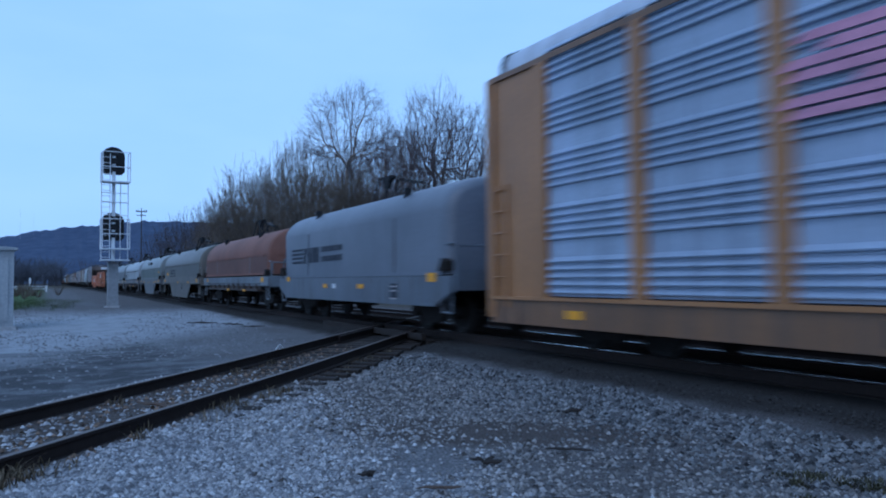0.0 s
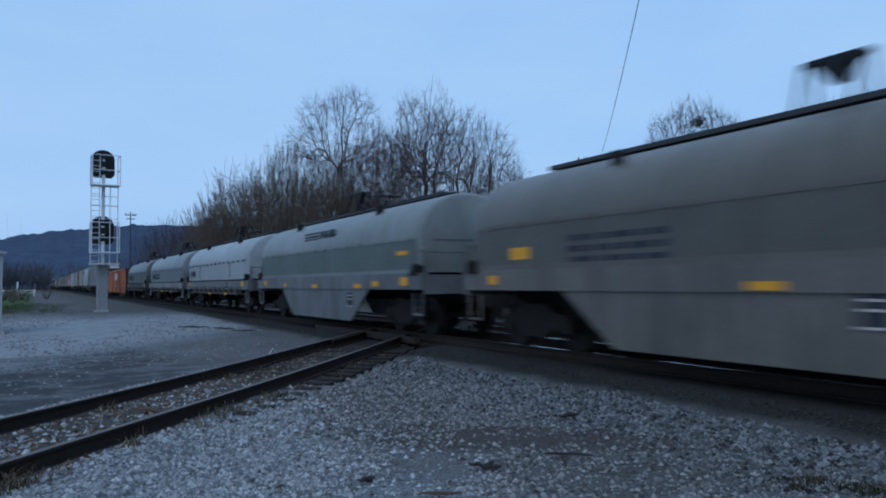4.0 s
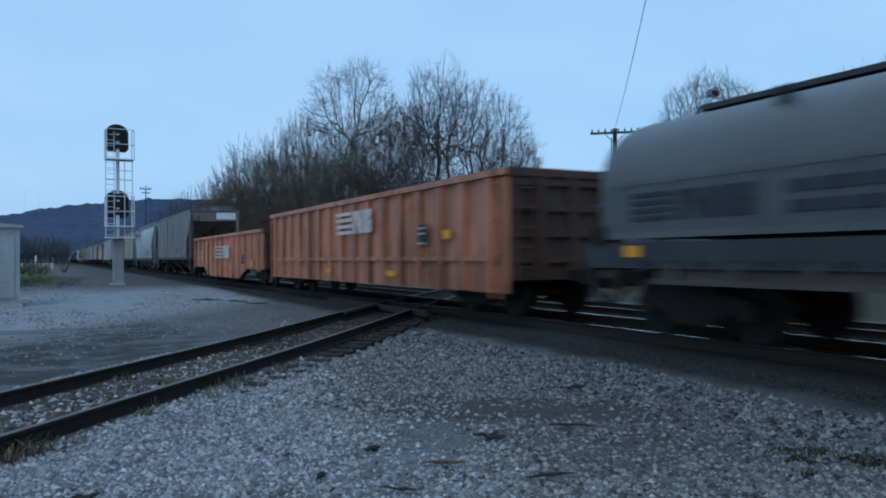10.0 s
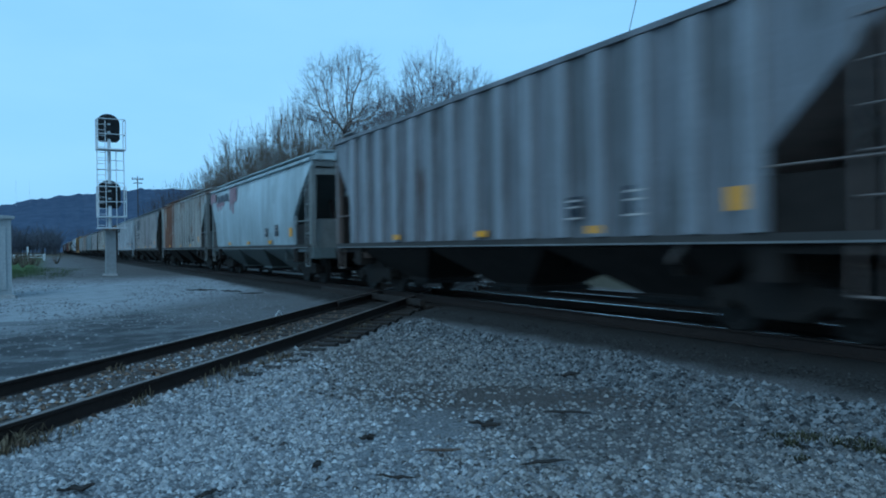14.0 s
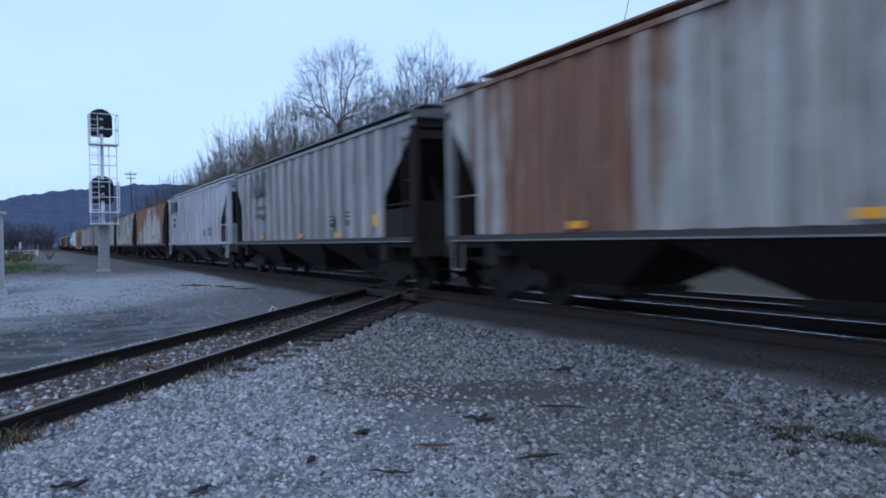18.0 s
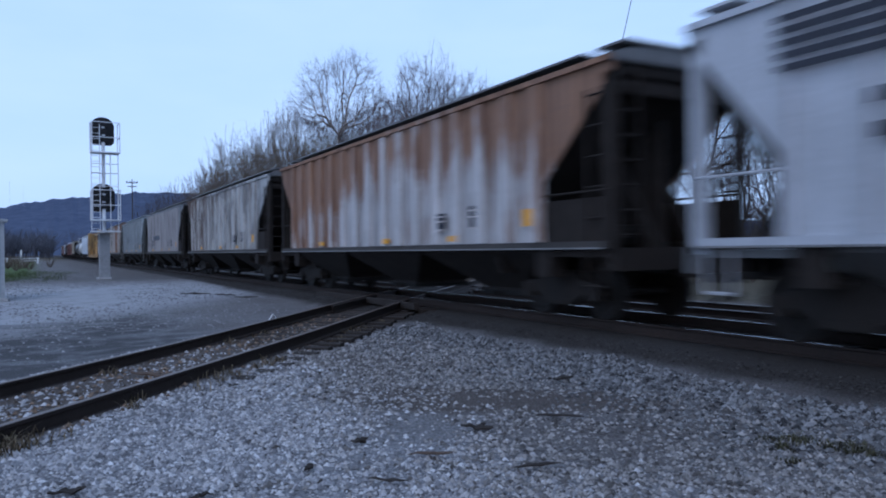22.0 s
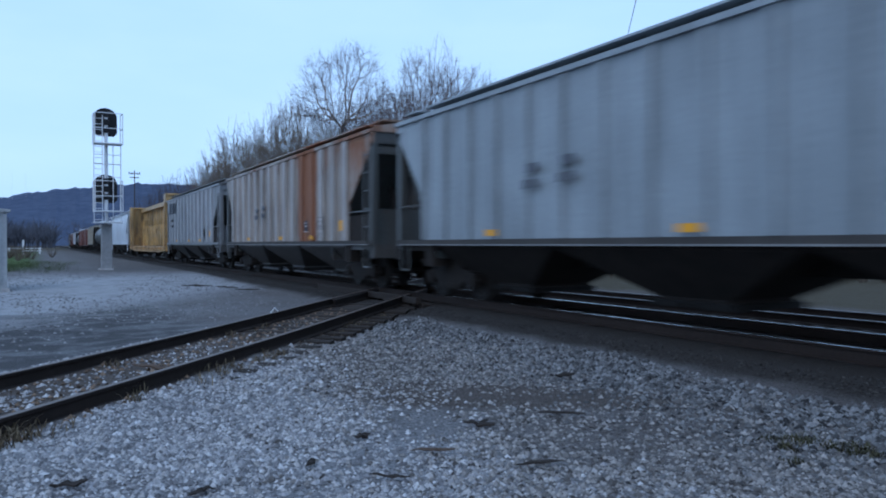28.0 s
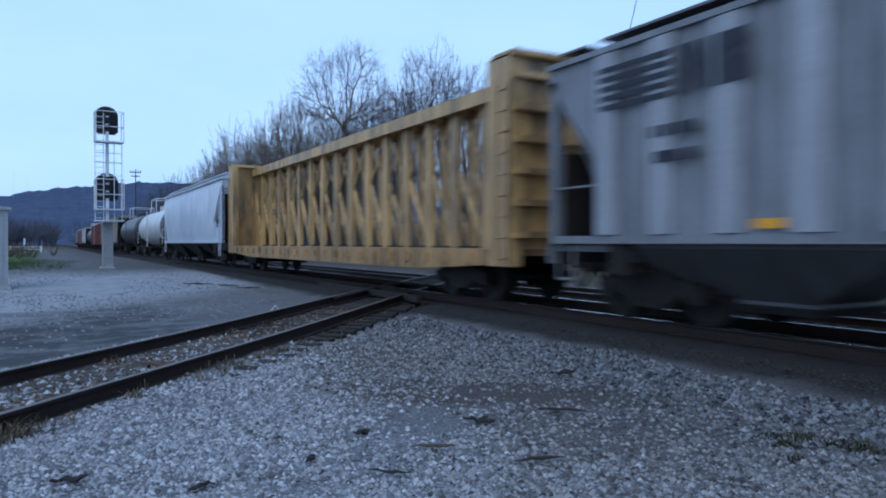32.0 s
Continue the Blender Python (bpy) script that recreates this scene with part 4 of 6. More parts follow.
def gondola(label, lead, trail, mat, top, bottom, belly=None, ribs=14, ledge=None, inner=None):
    car, h = start_car("gondola_car", label, lead, trail, truck_in=1.75)
    w = 1.5
    for s in (-1, 1):
        prof = [(-h, top), (-h, bottom)]
        prof += [(-h + 3.0, bottom), (-h + 4.6, belly), (h - 4.6, belly), (h - 3.0, bottom)] if belly is not None else []
        prof += [(h, bottom), (h, top)]
        part("side_wall", Geo().prism(prof, "x", s * w, s * (w - 0.06)), mat, car)
        part("top_chord", Geo().box(min(s * (w - 0.1), s * (w + 0.11)), max(s * (w - 0.1), s * (w + 0.11)), -h - 0.02, h + 0.02, top - 0.08, top + 0.05), mat, car)
        if ledge:
            part("side_ledge", Geo().box(min(s * (w - 0.02), s * (w + 0.075)), max(s * (w - 0.02), s * (w + 0.075)), -h + 0.3, h - 0.3, ledge - 0.05, ledge + 0.05), mat, car)
        for k in range(ribs):
            y = -h + 0.55 + k * (2 * h - 1.1) / (ribs - 1)
            low = bottom + 0.02
            if belly is not None:
                low = np.interp(abs(y), [0, h - 4.6, h - 3.0, h], [belly, belly, bottom, bottom]) + 0.02
            part("side_post", Geo().prism([(y - 0.1, low), (y + 0.1, low), (y + 0.1, top - 0.1), (y - 0.1, top - 0.1)], "x", s * w, s * (w + 0.1)), mat, car)
        for e in (-1, 1):
            ladder(car, s * (w + 0.09), e * (h - 0.28), bottom - 0.1, top - 0.15, mat, 0.36, 4)
    part("floor", Geo().box(-w + 0.06, w - 0.06, -h + 0.05, h - 0.05, 1.0, 1.1), inner or mat, car)
    for e in (-1, 1):
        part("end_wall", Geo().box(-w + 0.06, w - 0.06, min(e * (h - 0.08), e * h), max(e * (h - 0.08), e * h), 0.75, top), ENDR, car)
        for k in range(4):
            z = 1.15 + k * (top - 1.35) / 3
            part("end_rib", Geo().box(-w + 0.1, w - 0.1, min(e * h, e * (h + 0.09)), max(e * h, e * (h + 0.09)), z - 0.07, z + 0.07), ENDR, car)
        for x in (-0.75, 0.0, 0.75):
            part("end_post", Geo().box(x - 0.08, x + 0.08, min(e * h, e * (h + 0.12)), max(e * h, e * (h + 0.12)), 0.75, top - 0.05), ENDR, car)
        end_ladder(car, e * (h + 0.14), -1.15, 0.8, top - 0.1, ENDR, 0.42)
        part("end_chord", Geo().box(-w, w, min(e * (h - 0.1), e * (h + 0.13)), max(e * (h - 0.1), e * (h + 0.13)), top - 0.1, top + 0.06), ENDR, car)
    return car, h, -w - 0.1


def autorack(label, lead, trail, tan, panel, roof):
    car, h = start_car("autorack_car", label, lead, trail, truck_in=2.9)
    w = 1.52
    for s in (-1, 1):
        part("side_sill", Geo().box(min(s * (w - 0.12), s * (w + 0.05)), max(s * (w - 0.12), s * (w + 0.05)), -h + 0.1, h - 0.1, 0.4, 0.84), P_TANS, car)
        part("sill_lip", Geo().box(min(s * (w - 0.02), s * (w + 0.1)), max(s * (w - 0.02), s * (w + 0.1)), -h + 0.1, h - 0.1, 0.84, 0.9), tan, car)
        part("top_rail", Geo().box(min(s * (w - 0.1), s * (w + 0.07)), max(s * (w - 0.1), s * (w + 0.07)), -h, h, 5.0, 5.1), P_TANS, car)
        n = 10
        bay = (2 * h - 3.5) / n
        for k in range(n + 1):
            y = -h + 1.75 + k * bay
            part("side_post", Geo().box(min(s * w, s * (w + 0.09)), max(s * w, s * (w + 0.09)), y - 0.14, y + 0.14, 0.88, 5.0), tan, car)
        for k in range(n):
            y0, y1 = -h + 1.75 + k * bay + 0.15, -h + 1.75 + (k + 1) * bay - 0.15
            poly = [(0, 0.92)]
            z = 0.96
            while z < 4.75:
                for _ in range(5):
                    poly += [(0, z), (-0.055, z + 0.012), (-0.06, z + 0.03), (0, z + 0.1)]
                    z += 0.13
                z += 0.26
            poly += [(0, 4.98)]
            g = Geo()
            xs = [s * w + (p[0] if s < 0 else -p[0]) for p in poly]
            g.add([(x, yy, p[1]) for yy in (y0, y1) for x, p in zip(xs, poly)], [(i, i + 1, i + 1 + len(poly), i + len(poly)) for i in range(len(poly) - 1)])
            part("side_panel", g, panel, car, "galvanised corrugated screen panel")
        for e in (-1, 1):
            part("end_panel", Geo().box(min(s * (w - 0.05), s * (w + 0.02)), max(s * (w - 0.05), s * (w + 0.02)), min(e * (h - 1.62), e * h), max(e * (h - 1.62), e * h), 0.88, 5.0), tan, car)
            part("corner_post", Geo().box(min(s * (w - 0.1), s * (w + 0.08)), max(s * (w - 0.1), s * (w + 0.08)), min(e * (h - 0.2), e * (h + 0.02)), max(e * (h - 0.2), e * (h + 0.02)), 0.5, 5.05), tan, car)
            ladder(car, s * (w + 0.06), e * (h - 0.42), 0.7, 3.0, tan, 0.4, 6)
    for e in (-1, 1):
        part("end_door", Geo().box(-w + 0.1, w - 0.1, min(e * (h - 0.06), e * (h - 0.02)), max(e * (h - 0.06), e * (h - 0.02)), 0.9, 5.0), panel, car)
    part("deck", Geo().box(-w + 0.1, w - 0.1, -h + 0.1, h - 0.1, 0.8, 0.9), UNDER, car)
    arc = [(-w + 0.02, 5.0), (-w + 0.03, 5.3), (-w + 0.12, 5.48), (-w + 0.4, 5.6), (-0.6, 5.68), (0, 5.7), (0.6, 5.68), (w - 0.4, 5.6), (w - 0.12, 5.48), (w - 0.03, 5.3), (w - 0.02, 5.0)]
    part("roof", Geo().prism(arc, "y", -h + 0.5, h - 0.5), roof, car, smooth=True)
    part("roof_hoop", Geo().prism([(x * 1.03, 5.0 + (z - 5.0) * 1.04) for x, z in arc] + [(x * 0.99, z - 0.05) for x, z in arc[::-1]], "y", h - 0.5, h - 0.42), UNDER, car)
    part("roof_walk", Geo().box(-0.25, 0.25, -h + 0.4, h - 0.4, 5.7, 5.74), roof, car)
    return car, h, -w - 0.1


def centerbeam(label, lead, trail, mat, dirty):
    car, h = start_car("centerbeam_flat_car", label, lead, trail, truck_in=2.6)
    w = 1.4
    part("deck", Geo().box(-w, w, -h + 0.1, h - 0.1, 0.95, 1.08), dirty, car)
    for s in (-1, 1):
        part("side_sill", Geo().prism([(-h + 0.1, 1.08), (-h + 0.1, 0.8), (-h + 4, 0.62), (h - 4, 0.62), (h - 0.1, 0.8), (h - 0.1, 1.08)], "x", s * (w - 0.06), s * (w + 0.04)), dirty, car)
        n = 22
        for k in range(n):
            y = -h + 1.6 + k * (2 * h - 3.2) / (n - 1)
            part("tie_down_winch", Geo().box(min(s * (w - 0.02), s * (w + 0.09)), max(s * (w - 0.02), s * (w + 0.09)), y - 0.12, y + 0.12, 0.78, 0.98), dirty, car)
    part("top_chord", Geo().box(-0.45, 0.45, -h + 0.6, h - 0.6, 4.45, 4.62).box(-0.5, -0.42, -h + 0.6, h - 0.6, 4.3, 4.62).box(0.42, 0.5, -h + 0.6, h - 0.6, 4.3, 4.62), mat, car)
    n = 15
    pitch = (2 * h - 3.0) / n
    for k in range(n + 1):
        y = -h + 1.5 + k * pitch
        part("center_post", Geo().box(-0.3, -0.16, y - 0.14, y + 0.14, 1.05, 4.46).box(0.16, 0.3, y - 0.14, y + 0.14, 1.05, 4.46), mat, car)
        if k < n:
            for x in (-0.2, 0.2):
                a, b = y, y + pitch
                part("diagonal_brace", Geo().prism([(a - 0.09, 1.1), (a + 0.09, 1.1), (b + 0.09, 3.0), (b - 0.09, 3.0)], "x", x - 0.05, x + 0.05), mat, car)
            part("strap_lattice", Geo().prism([(y + 0.1, 3.0), (y + 0.16, 3.0), (y + pitch - 0.1, 4.4), (y + pitch - 0.16, 4.4)], "x", -0.26, -0.22).prism([(y + pitch - 0.1, 3.0), (y + pitch - 0.16, 3.0), (y + 0.1, 4.4), (y + 0.16, 4.4)], "x", -0.24, -0.2), mat, car)
    for e in (-1, 1):
        y0, y1 = sorted((e * (h - 0.12), e * (h - 0.34)))
        part("bulkhead", Geo().box(-w + 0.02, w - 0.02, y0, y1, 1.05, 4.7), mat, car)
        for s in (-1, 1):
            part("bulkhead_post", Geo().box(min(s * (w - 0.2), s * (w + 0.06)), max(s * (w - 0.2), s * (w + 0.06)), min(e * (h - 0.05), e * (h - 0.85)), max(e * (h - 0.05), e * (h - 0.85)), 0.75, 4.74), mat, car)
        for k in range(6):
            z = 1.35 + 0.6 * k
            part("bulkhead_rib", Geo().box(-w, w, min(e * (h - 0.12), e * (h + 0.05)), max(e * (h - 0.12), e * (h + 0.05)), z - 0.06, z + 0.06), mat, car)
        part("bulkhead_cap", Geo().box(-w - 0.06, w + 0.06, min(e * (h - 0.7), e * (h + 0.08)), max(e * (h - 0.7), e * (h + 0.08)), 4.7, 4.8), mat, car)
        ladder(car, -w - 0.06, e * (h - 0.3), 0.75, 4.2, dirty, 0.4, 9)
        part("bulkhead_brace", Geo().prism([(e * (h - 0.34), 1.08), (e * (h - 1.5), 1.08), (e * (h - 0.34), 3.6)], "x", -0.32, -0.2).prism([(e * (h - 0.34), 1.08), (e * (h - 1.5), 1.08), (e * (h - 0.34), 3.6)], "x", 0.2, 0.32), mat, car)
    return car, h, -w - 0.06


def tank_car(label, lead, trail, mat, head_mat):
    car, h = start_car("tank_car", label, lead, trail, truck_in=1.8)
    r, zc, n = 1.45, 2.45, 28

    def ring(y, k):
        return [(r * k * math.cos(6.28319 * i / n), y, zc + r * k * math.sin(6.28319 * i / n)) for i in range(n)]
    c = h - 0.7
    tank = part("tank", Geo().loft([ring(-c + 0.3, 1), ring(c - 0.3, 1)], caps=False), mat, car, smooth=True)
    for e in (-1, 1):
        part("tank_head", Geo().loft([ring(e * (c - 0.3), 1.0), ring(e * (c - 0.05), 0.93), ring(e * (c + 0.1), 0.75), ring(e * (c + 0.2), 0.45), ring(e * (c + 0.23), 0.1)]), head_mat, tank, smooth=True)
        part("saddle", Geo().box(-1.3, 1.3, e * (h - 1.9) - 0.25, e * (h - 1.9) + 0.25, 0.95, 1.6), UNDER, car)
        part("end_rail", Geo().path([(-1.4, e * (h - 0.1), 1.1), (-1.4, e * (h - 0.1), 2.2), (1.4, e * (h - 0.1), 2.2), (1.4, e * (h - 0.1), 1.1)], 0.03, 5), mat, car)
    part("manway", Geo().tube((0, 0, zc + r - 0.1), (0, 0, zc + r + 0.35), 0.5, 12), mat, tank, smooth=True)
    g = Geo()
    for x in (-1.0, 1.0):
        g.path([(x, -1.5, zc + r - 0.2), (x, -1.5, zc + r + 0.9), (x, 1.5, zc + r + 0.9), (x, 1.5, zc + r - 0.2)], 0.03, 5)
    for y in (-1.5, 1.5):
        g.tube((-1, y, zc + r + 0.9), (1, y, zc + r + 0.9), 0.03, 5)
    part("walkway_rail", g, WHITEMARK, tank)
    ladder(car, -r - 0.08, 0, 0.9, zc + r - 0.1, mat, 0.45, 8)
    return car, h, -r


def box_car(label, lead, trail, mat, top=4.3):
    car, h = start_car("box_car", label, lead, trail, truck_in=2.0)
    w = 1.5
    part("body", Geo().box(-w, w, -h, h, 1.0, top - 0.1), mat, car)
    part("roof", Geo().prism([(-w - 0.05, top - 0.15), (-w, top - 0.05), (0, top + 0.1), (w, top - 0.05), (w + 0.05, top - 0.15)], "y", -h - 0.05, h + 0.05), GALV, car)
    for s in (-1, 1):
        for k in range(14):
            y = -h + 0.4 + k * (2 * h - 0.8) / 13
            if abs(y) > 1.5:
                part("side_post", Geo().box(min(s * w, s * (w + 0.07)), max(s * w, s * (w + 0.07)), y - 0.07, y + 0.07, 1.05, top - 0.2), mat, car)
        part("door", Geo().box(min(s * w, s * (w + 0.06)), max(s * w, s * (w + 0.06)), -1.45, 1.45, 1.1, top - 0.25), mat, car)
    return car, h, -w


# paints
P_TAN = paint("autorack_tan", (0.38, 0.175, 0.055), 0.35, 0.25, seed=1, tone=1.0)
P_TANS = paint("autorack_sill", (0.30, 0.15, 0.06), 0.5, 0.6, seed=66)
P_PANEL = paint("autorack_galvanised", (0.30, 0.36, 0.46), 0.0, 0.35, 0.32, seed=2, tone=1.2)
P_ROOFW = paint("autorack_roof", (0.5, 0.54, 0.6), 0.05, 0.2, seed=3, tone=1.1)
P_PINK = plain("pink_spray_paint", (0.52, 0.25, 0.34), 0.6, vary=0.5)
P_FADED = plain("faded_pink_spray", (0.31, 0.21, 0.235), 0.7, vary=0.4)
P_C2 = paint("coil_hood_slate", (0.26, 0.29, 0.35), 0.0, 0.12, 0.45, seed=4, tone=0.5)
P_C2F = paint("coil_frame_slate", (0.26, 0.30, 0.36), 0.42, 0.35, seed=5, rust_col=(0.25, 0.09, 0.05), tone=0.45)
P_C3 = paint("coil_hood_oxide", (0.25, 0.10, 0.062), 0.05, 0.22, 0.7, seed=6, tone=0.8)
P_C3F = paint("coil_frame_pale", (0.34, 0.39, 0.44), 0.3, 0.6, seed=7, tone=0.5, patch=0.4)
P_C4 = paint("coil_hood_tan", (0.20, 0.178, 0.145), 0.2, 0.4, seed=8, tone=0.62)
P_C4F = paint("coil_frame_buff", (0.26, 0.235, 0.20), 0.15, 0.5, seed=9, tone=0.6, patch=0.35)
P_C6 = paint("coil_hood_sage", (0.30, 0.325, 0.315), 0.0, 0.25, seed=10, tone=0.65)
P_C6F = paint("coil_frame_grey", (0.30, 0.31, 0.32), 0.25, 0.4, seed=11, tone=0.5, patch=0.5)
# skirts: hood paints darkened for weaker sky light; the sage car's also greener
P_C4S = paint("coil_skirt_olive_shaded", (0.135, 0.125, 0.10), 0.1, 0.4, seed=42)
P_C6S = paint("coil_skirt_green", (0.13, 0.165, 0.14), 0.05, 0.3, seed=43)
P_C8S = paint("coil_skirt_grey_shaded", (0.20, 0.22, 0.235), 0.0, 0.3, seed=69)
P_C9S = paint("coil_skirt_dark_shaded", (0.115, 0.128, 0.138), 0.0, 0.3, seed=70, tone=0.6)
P_C3S = paint("coil_skirt_oxide_shaded", (0.17, 0.07, 0.045), 0.15, 0.35, 0.7, seed=71, tone=0.8)
P_C7 = paint("coil_hood_pale", (0.36, 0.385, 0.405), 0.02, 0.2, seed=12, tone=0.9)
P_C7F = paint("coil_frame_rusty", (0.26, 0.26, 0.27), 0.4, 0.6, seed=13, tone=0.6, patch=0.5)
P_C8 = paint("coil_hood_grey", (0.27, 0.295, 0.31), 0.0, 0.22, seed=14)
P_C8F = paint("coil_frame_white", (0.42, 0.43, 0.43), 0.3, 0.6, seed=15, tone=0.65, patch=0.5)
P_C9 = paint("coil_hood_dark", (0.145, 0.16, 0.17), 0.0, 0.2, seed=16, tone=0.6)
# nearly black: the hood overhang's shadow is put into the frame's paint
P_C9F = paint("coil_frame_shaded", (0.13, 0.145, 0.16), 0.1, 0.4, 0.75, seed=17, tone=0.2)
P_G10 = paint("gondola_oxide", (0.40, 0.15, 0.078), 0.5, 0.5, 0.4, seed=18, tone=1.35, bias=(("Z", 1.6, 0.6, 0.04), ("Y", -2.0, -7.0, 0.05)), rust_col=(0.23, 0.105, 0.062), dark_rust=(0.13, 0.06, 0.038), grime=(0.05, 0.032, 0.024), patch=0.3)
P_G11 = paint("gondola_orange", (0.50, 0.195, 0.108), 0.4, 0.5, 0.55, seed=19, tone=1.3, patch=0.25)
P_H12 = paint("hopper_rust_grey", (0.15, 0.15, 0.165), 0.5, 0.75, seed=20, tone=1.3, patch=0.5, rust_col=(0.13, 0.075, 0.06))
P_GR = paint("hopper_pale_teal", (0.34, 0.39, 0.41), 0.15, 0.35, seed=21, rust_col=(0.33, 0.16, 0.17), dark_rust=(0.28, 0.13, 0.15), tone=1.3, patch=0.25)
P_R17 = paint("hopper_white_rust", (0.46, 0.46, 0.43), 0.8, 0.6, seed=22, rust_col=(0.26, 0.105, 0.045), dark_rust=(0.10, 0.04, 0.022), tone=0.85, bias=(("Z", 3.2, 4.1, 0.06),), patch=0.4, spot=(2.9, 6.6, 0.19, 4.0))
P_NW = paint("hopper_grey_stained", (0.22, 0.215, 0.22), 0.55, 0.75, seed=23, tone=1.15, patch=0.35)
P_W = paint("hopper_light_grey", (0.40, 0.425, 0.46), 0.0, 0.25, seed=24, tone=1.15, patch=0.06)
P_B = paint("hopper_brown_rust", (0.43, 0.42, 0.42), 0.55, 0.5, seed=25, rust_col=(0.30, 0.132, 0.048), dark_rust=(0.12, 0.05, 0.024), tone=1.1, bias=(("Z", 2.2, 3.5, 0.17), ("Y", 1.5, 4.5, 0.18), ("Y", -4.5, -7.0, 0.12)), patch=0.3)
P_S = paint("hopper_striped_grime", (0.46, 0.465, 0.455), 0.45, 0.8, seed=26, rust_col=(0.13, 0.065, 0.038), tone=0.9, bias=(("Y", 1.0, 6.5, 0.13), ("Z", 2.8, 4.1, 0.08)), grime=(0.05, 0.036, 0.03), patch=0.85)
P_N1 = paint("hopper_dusty_grey", (0.235, 0.235, 0.245), 0.45, 0.75, seed=27, tone=0.95, patch=0.35)
P_N2 = paint("hopper_pale_blue", (0.29, 0.335, 0.365), 0.0, 0.3, seed=28, tone=0.95)
P_N3 = paint("hopper_taupe_rust", (0.25, 0.21, 0.175), 0.5, 0.6, seed=29, rust_col=(0.30, 0.10, 0.03), dark_rust=(0.16, 0.055, 0.02), tone=1.2, spot=(-4.0, -2.4, 0.3, 1.0), bias=(("Z", 3.2, 4.1, 0.05), ("Y", -4.0, -8.0, 0.09)), patch=0.3)
P_N4 = paint("hopper_clean_grey", (0.235, 0.25, 0.265), 0.35, 0.6, seed=30, tone=0.95, rust_col=(0.10, 0.097, 0.095), dark_rust=(0.06, 0.058, 0.057), bias=(("Y", 7.0, 3.0, 0.06), ("Y", 1.0, -4.0, -0.08)), patch=0.2)
P_Y = paint("centerbeam_yellow", (0.58, 0.36, 0.125), 0.5, 0.7, seed=31, tone=1.0, rust_col=(0.20, 0.085, 0.03), patch=0.3)
P_YD = paint("centerbeam_deck", (0.46, 0.26, 0.08), 0.95, 0.7, seed=32, tone=0.95, rust_col=(0.15, 0.07, 0.035), dark_rust=(0.06, 0.032, 0.02))
P_WH = paint("pellet_hopper_white", (0.55, 0.60, 0.66), 0.0, 0.1, seed=33, tone=1.0)
P_TK = paint("tank_white", (0.55, 0.56, 0.55), 0.05, 0.2, seed=34, tone=1.0)
P_TKD = paint("tank_black", (0.035, 0.036, 0.04), 0.05, 0.3, seed=35)
P_TKH = paint("tank_head_grey", (0.13, 0.14, 0.16), 0.05, 0.3, seed=36)
P_CR = paint("hopper_cream", (0.45, 0.42, 0.34), 0.05, 0.3, seed=37)
P_BX = paint("box_car_oxide", (0.22, 0.07, 0.05), 0.1, 0.3, seed=38)
P_H12E = paint("hopper_end_brown", (0.15, 0.115, 0.10), 0.4, 0.6, seed=64, tone=1.1)
P_R17E = paint("hopper_end_chalk", (0.30, 0.31, 0.30), 0.3, 0.5, seed=67)
P_BAYW = paint("hopper_bay_pale", (0.10, 0.097, 0.094), 0.2, 0.8, seed=68)
P_BAYL = paint("hopper_bay_grey_paint", (0.135, 0.138, 0.141), 0.2, 0.7, seed=82, patch=0.4)
P_NE = paint("hopper_end_grey", (0.095, 0.105, 0.105), 0.3, 0.6, seed=72)
# rib paints: cleaner than the sheets, and lightened to carry the ribs' shading
P_BR = paint("hopper_rib_brown", (0.48, 0.47, 0.47), 0.35, 0.4, seed=75, rust_col=(0.31, 0.142, 0.056), dark_rust=(0.14, 0.06, 0.03), tone=1.1, bias=(("Z", 2.2, 3.5, 0.17), ("Y", 1.5, 4.5, 0.18), ("Y", -4.5, -7.0, 0.12)))
P_N4R = paint("hopper_rib_grey", (0.32, 0.335, 0.355), 0.25, 0.25, seed=44, tone=1.05, rust_col=(0.15, 0.147, 0.145), dark_rust=(0.10, 0.098, 0.097))
P_SR = paint("hopper_rib_white", (0.50, 0.50, 0.48), 0.45, 0.55, seed=45, tone=0.95, bias=(("Y", 2.0, 6.5, 0.13), ("Z", 3.0, 4.1, 0.05)), patch=0.45)
P_NWR = paint("hopper_rib_pale", (0.37, 0.36, 0.365), 0.25, 0.45, seed=46, tone=1.1)
P_H12R = paint("hopper_rib_dull", (0.22, 0.225, 0.245), 0.2, 0.5, seed=47, tone=1.3)
P_R17R = paint("hopper_rib_chalk", (0.52, 0.51, 0.48), 0.5, 0.45, seed=48, rust_col=(0.26, 0.105, 0.045), dark_rust=(0.10, 0.04, 0.022), tone=0.85, bias=(("Z", 3.2, 4.1, 0.06),), spot=(2.9, 6.6, 0.19, 4.0))
P_N3R = paint("hopper_rib_taupe", (0.34, 0.315, 0.295), 0.3, 0.4, seed=49, rust_col=(0.30, 0.10, 0.03), dark_rust=(0.16, 0.055, 0.02), tone=1.1, spot=(-4.0, -2.4, 0.3, 1.0))
P_ROOF = paint("hopper_roof_dark", (0.15, 0.148, 0.15), 0.3, 0.4, seed=39)
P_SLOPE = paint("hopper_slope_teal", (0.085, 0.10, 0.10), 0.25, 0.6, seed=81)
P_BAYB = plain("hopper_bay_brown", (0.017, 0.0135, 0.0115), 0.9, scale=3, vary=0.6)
P_BAYG = plain("hopper_bay_grey", (0.03, 0.029, 0.028), 0.85, scale=3, vary=0.7)
P_BAYT = paint("hopper_bay_teal", (0.17, 0.20, 0.20), 0.05, 0.4, seed=41)

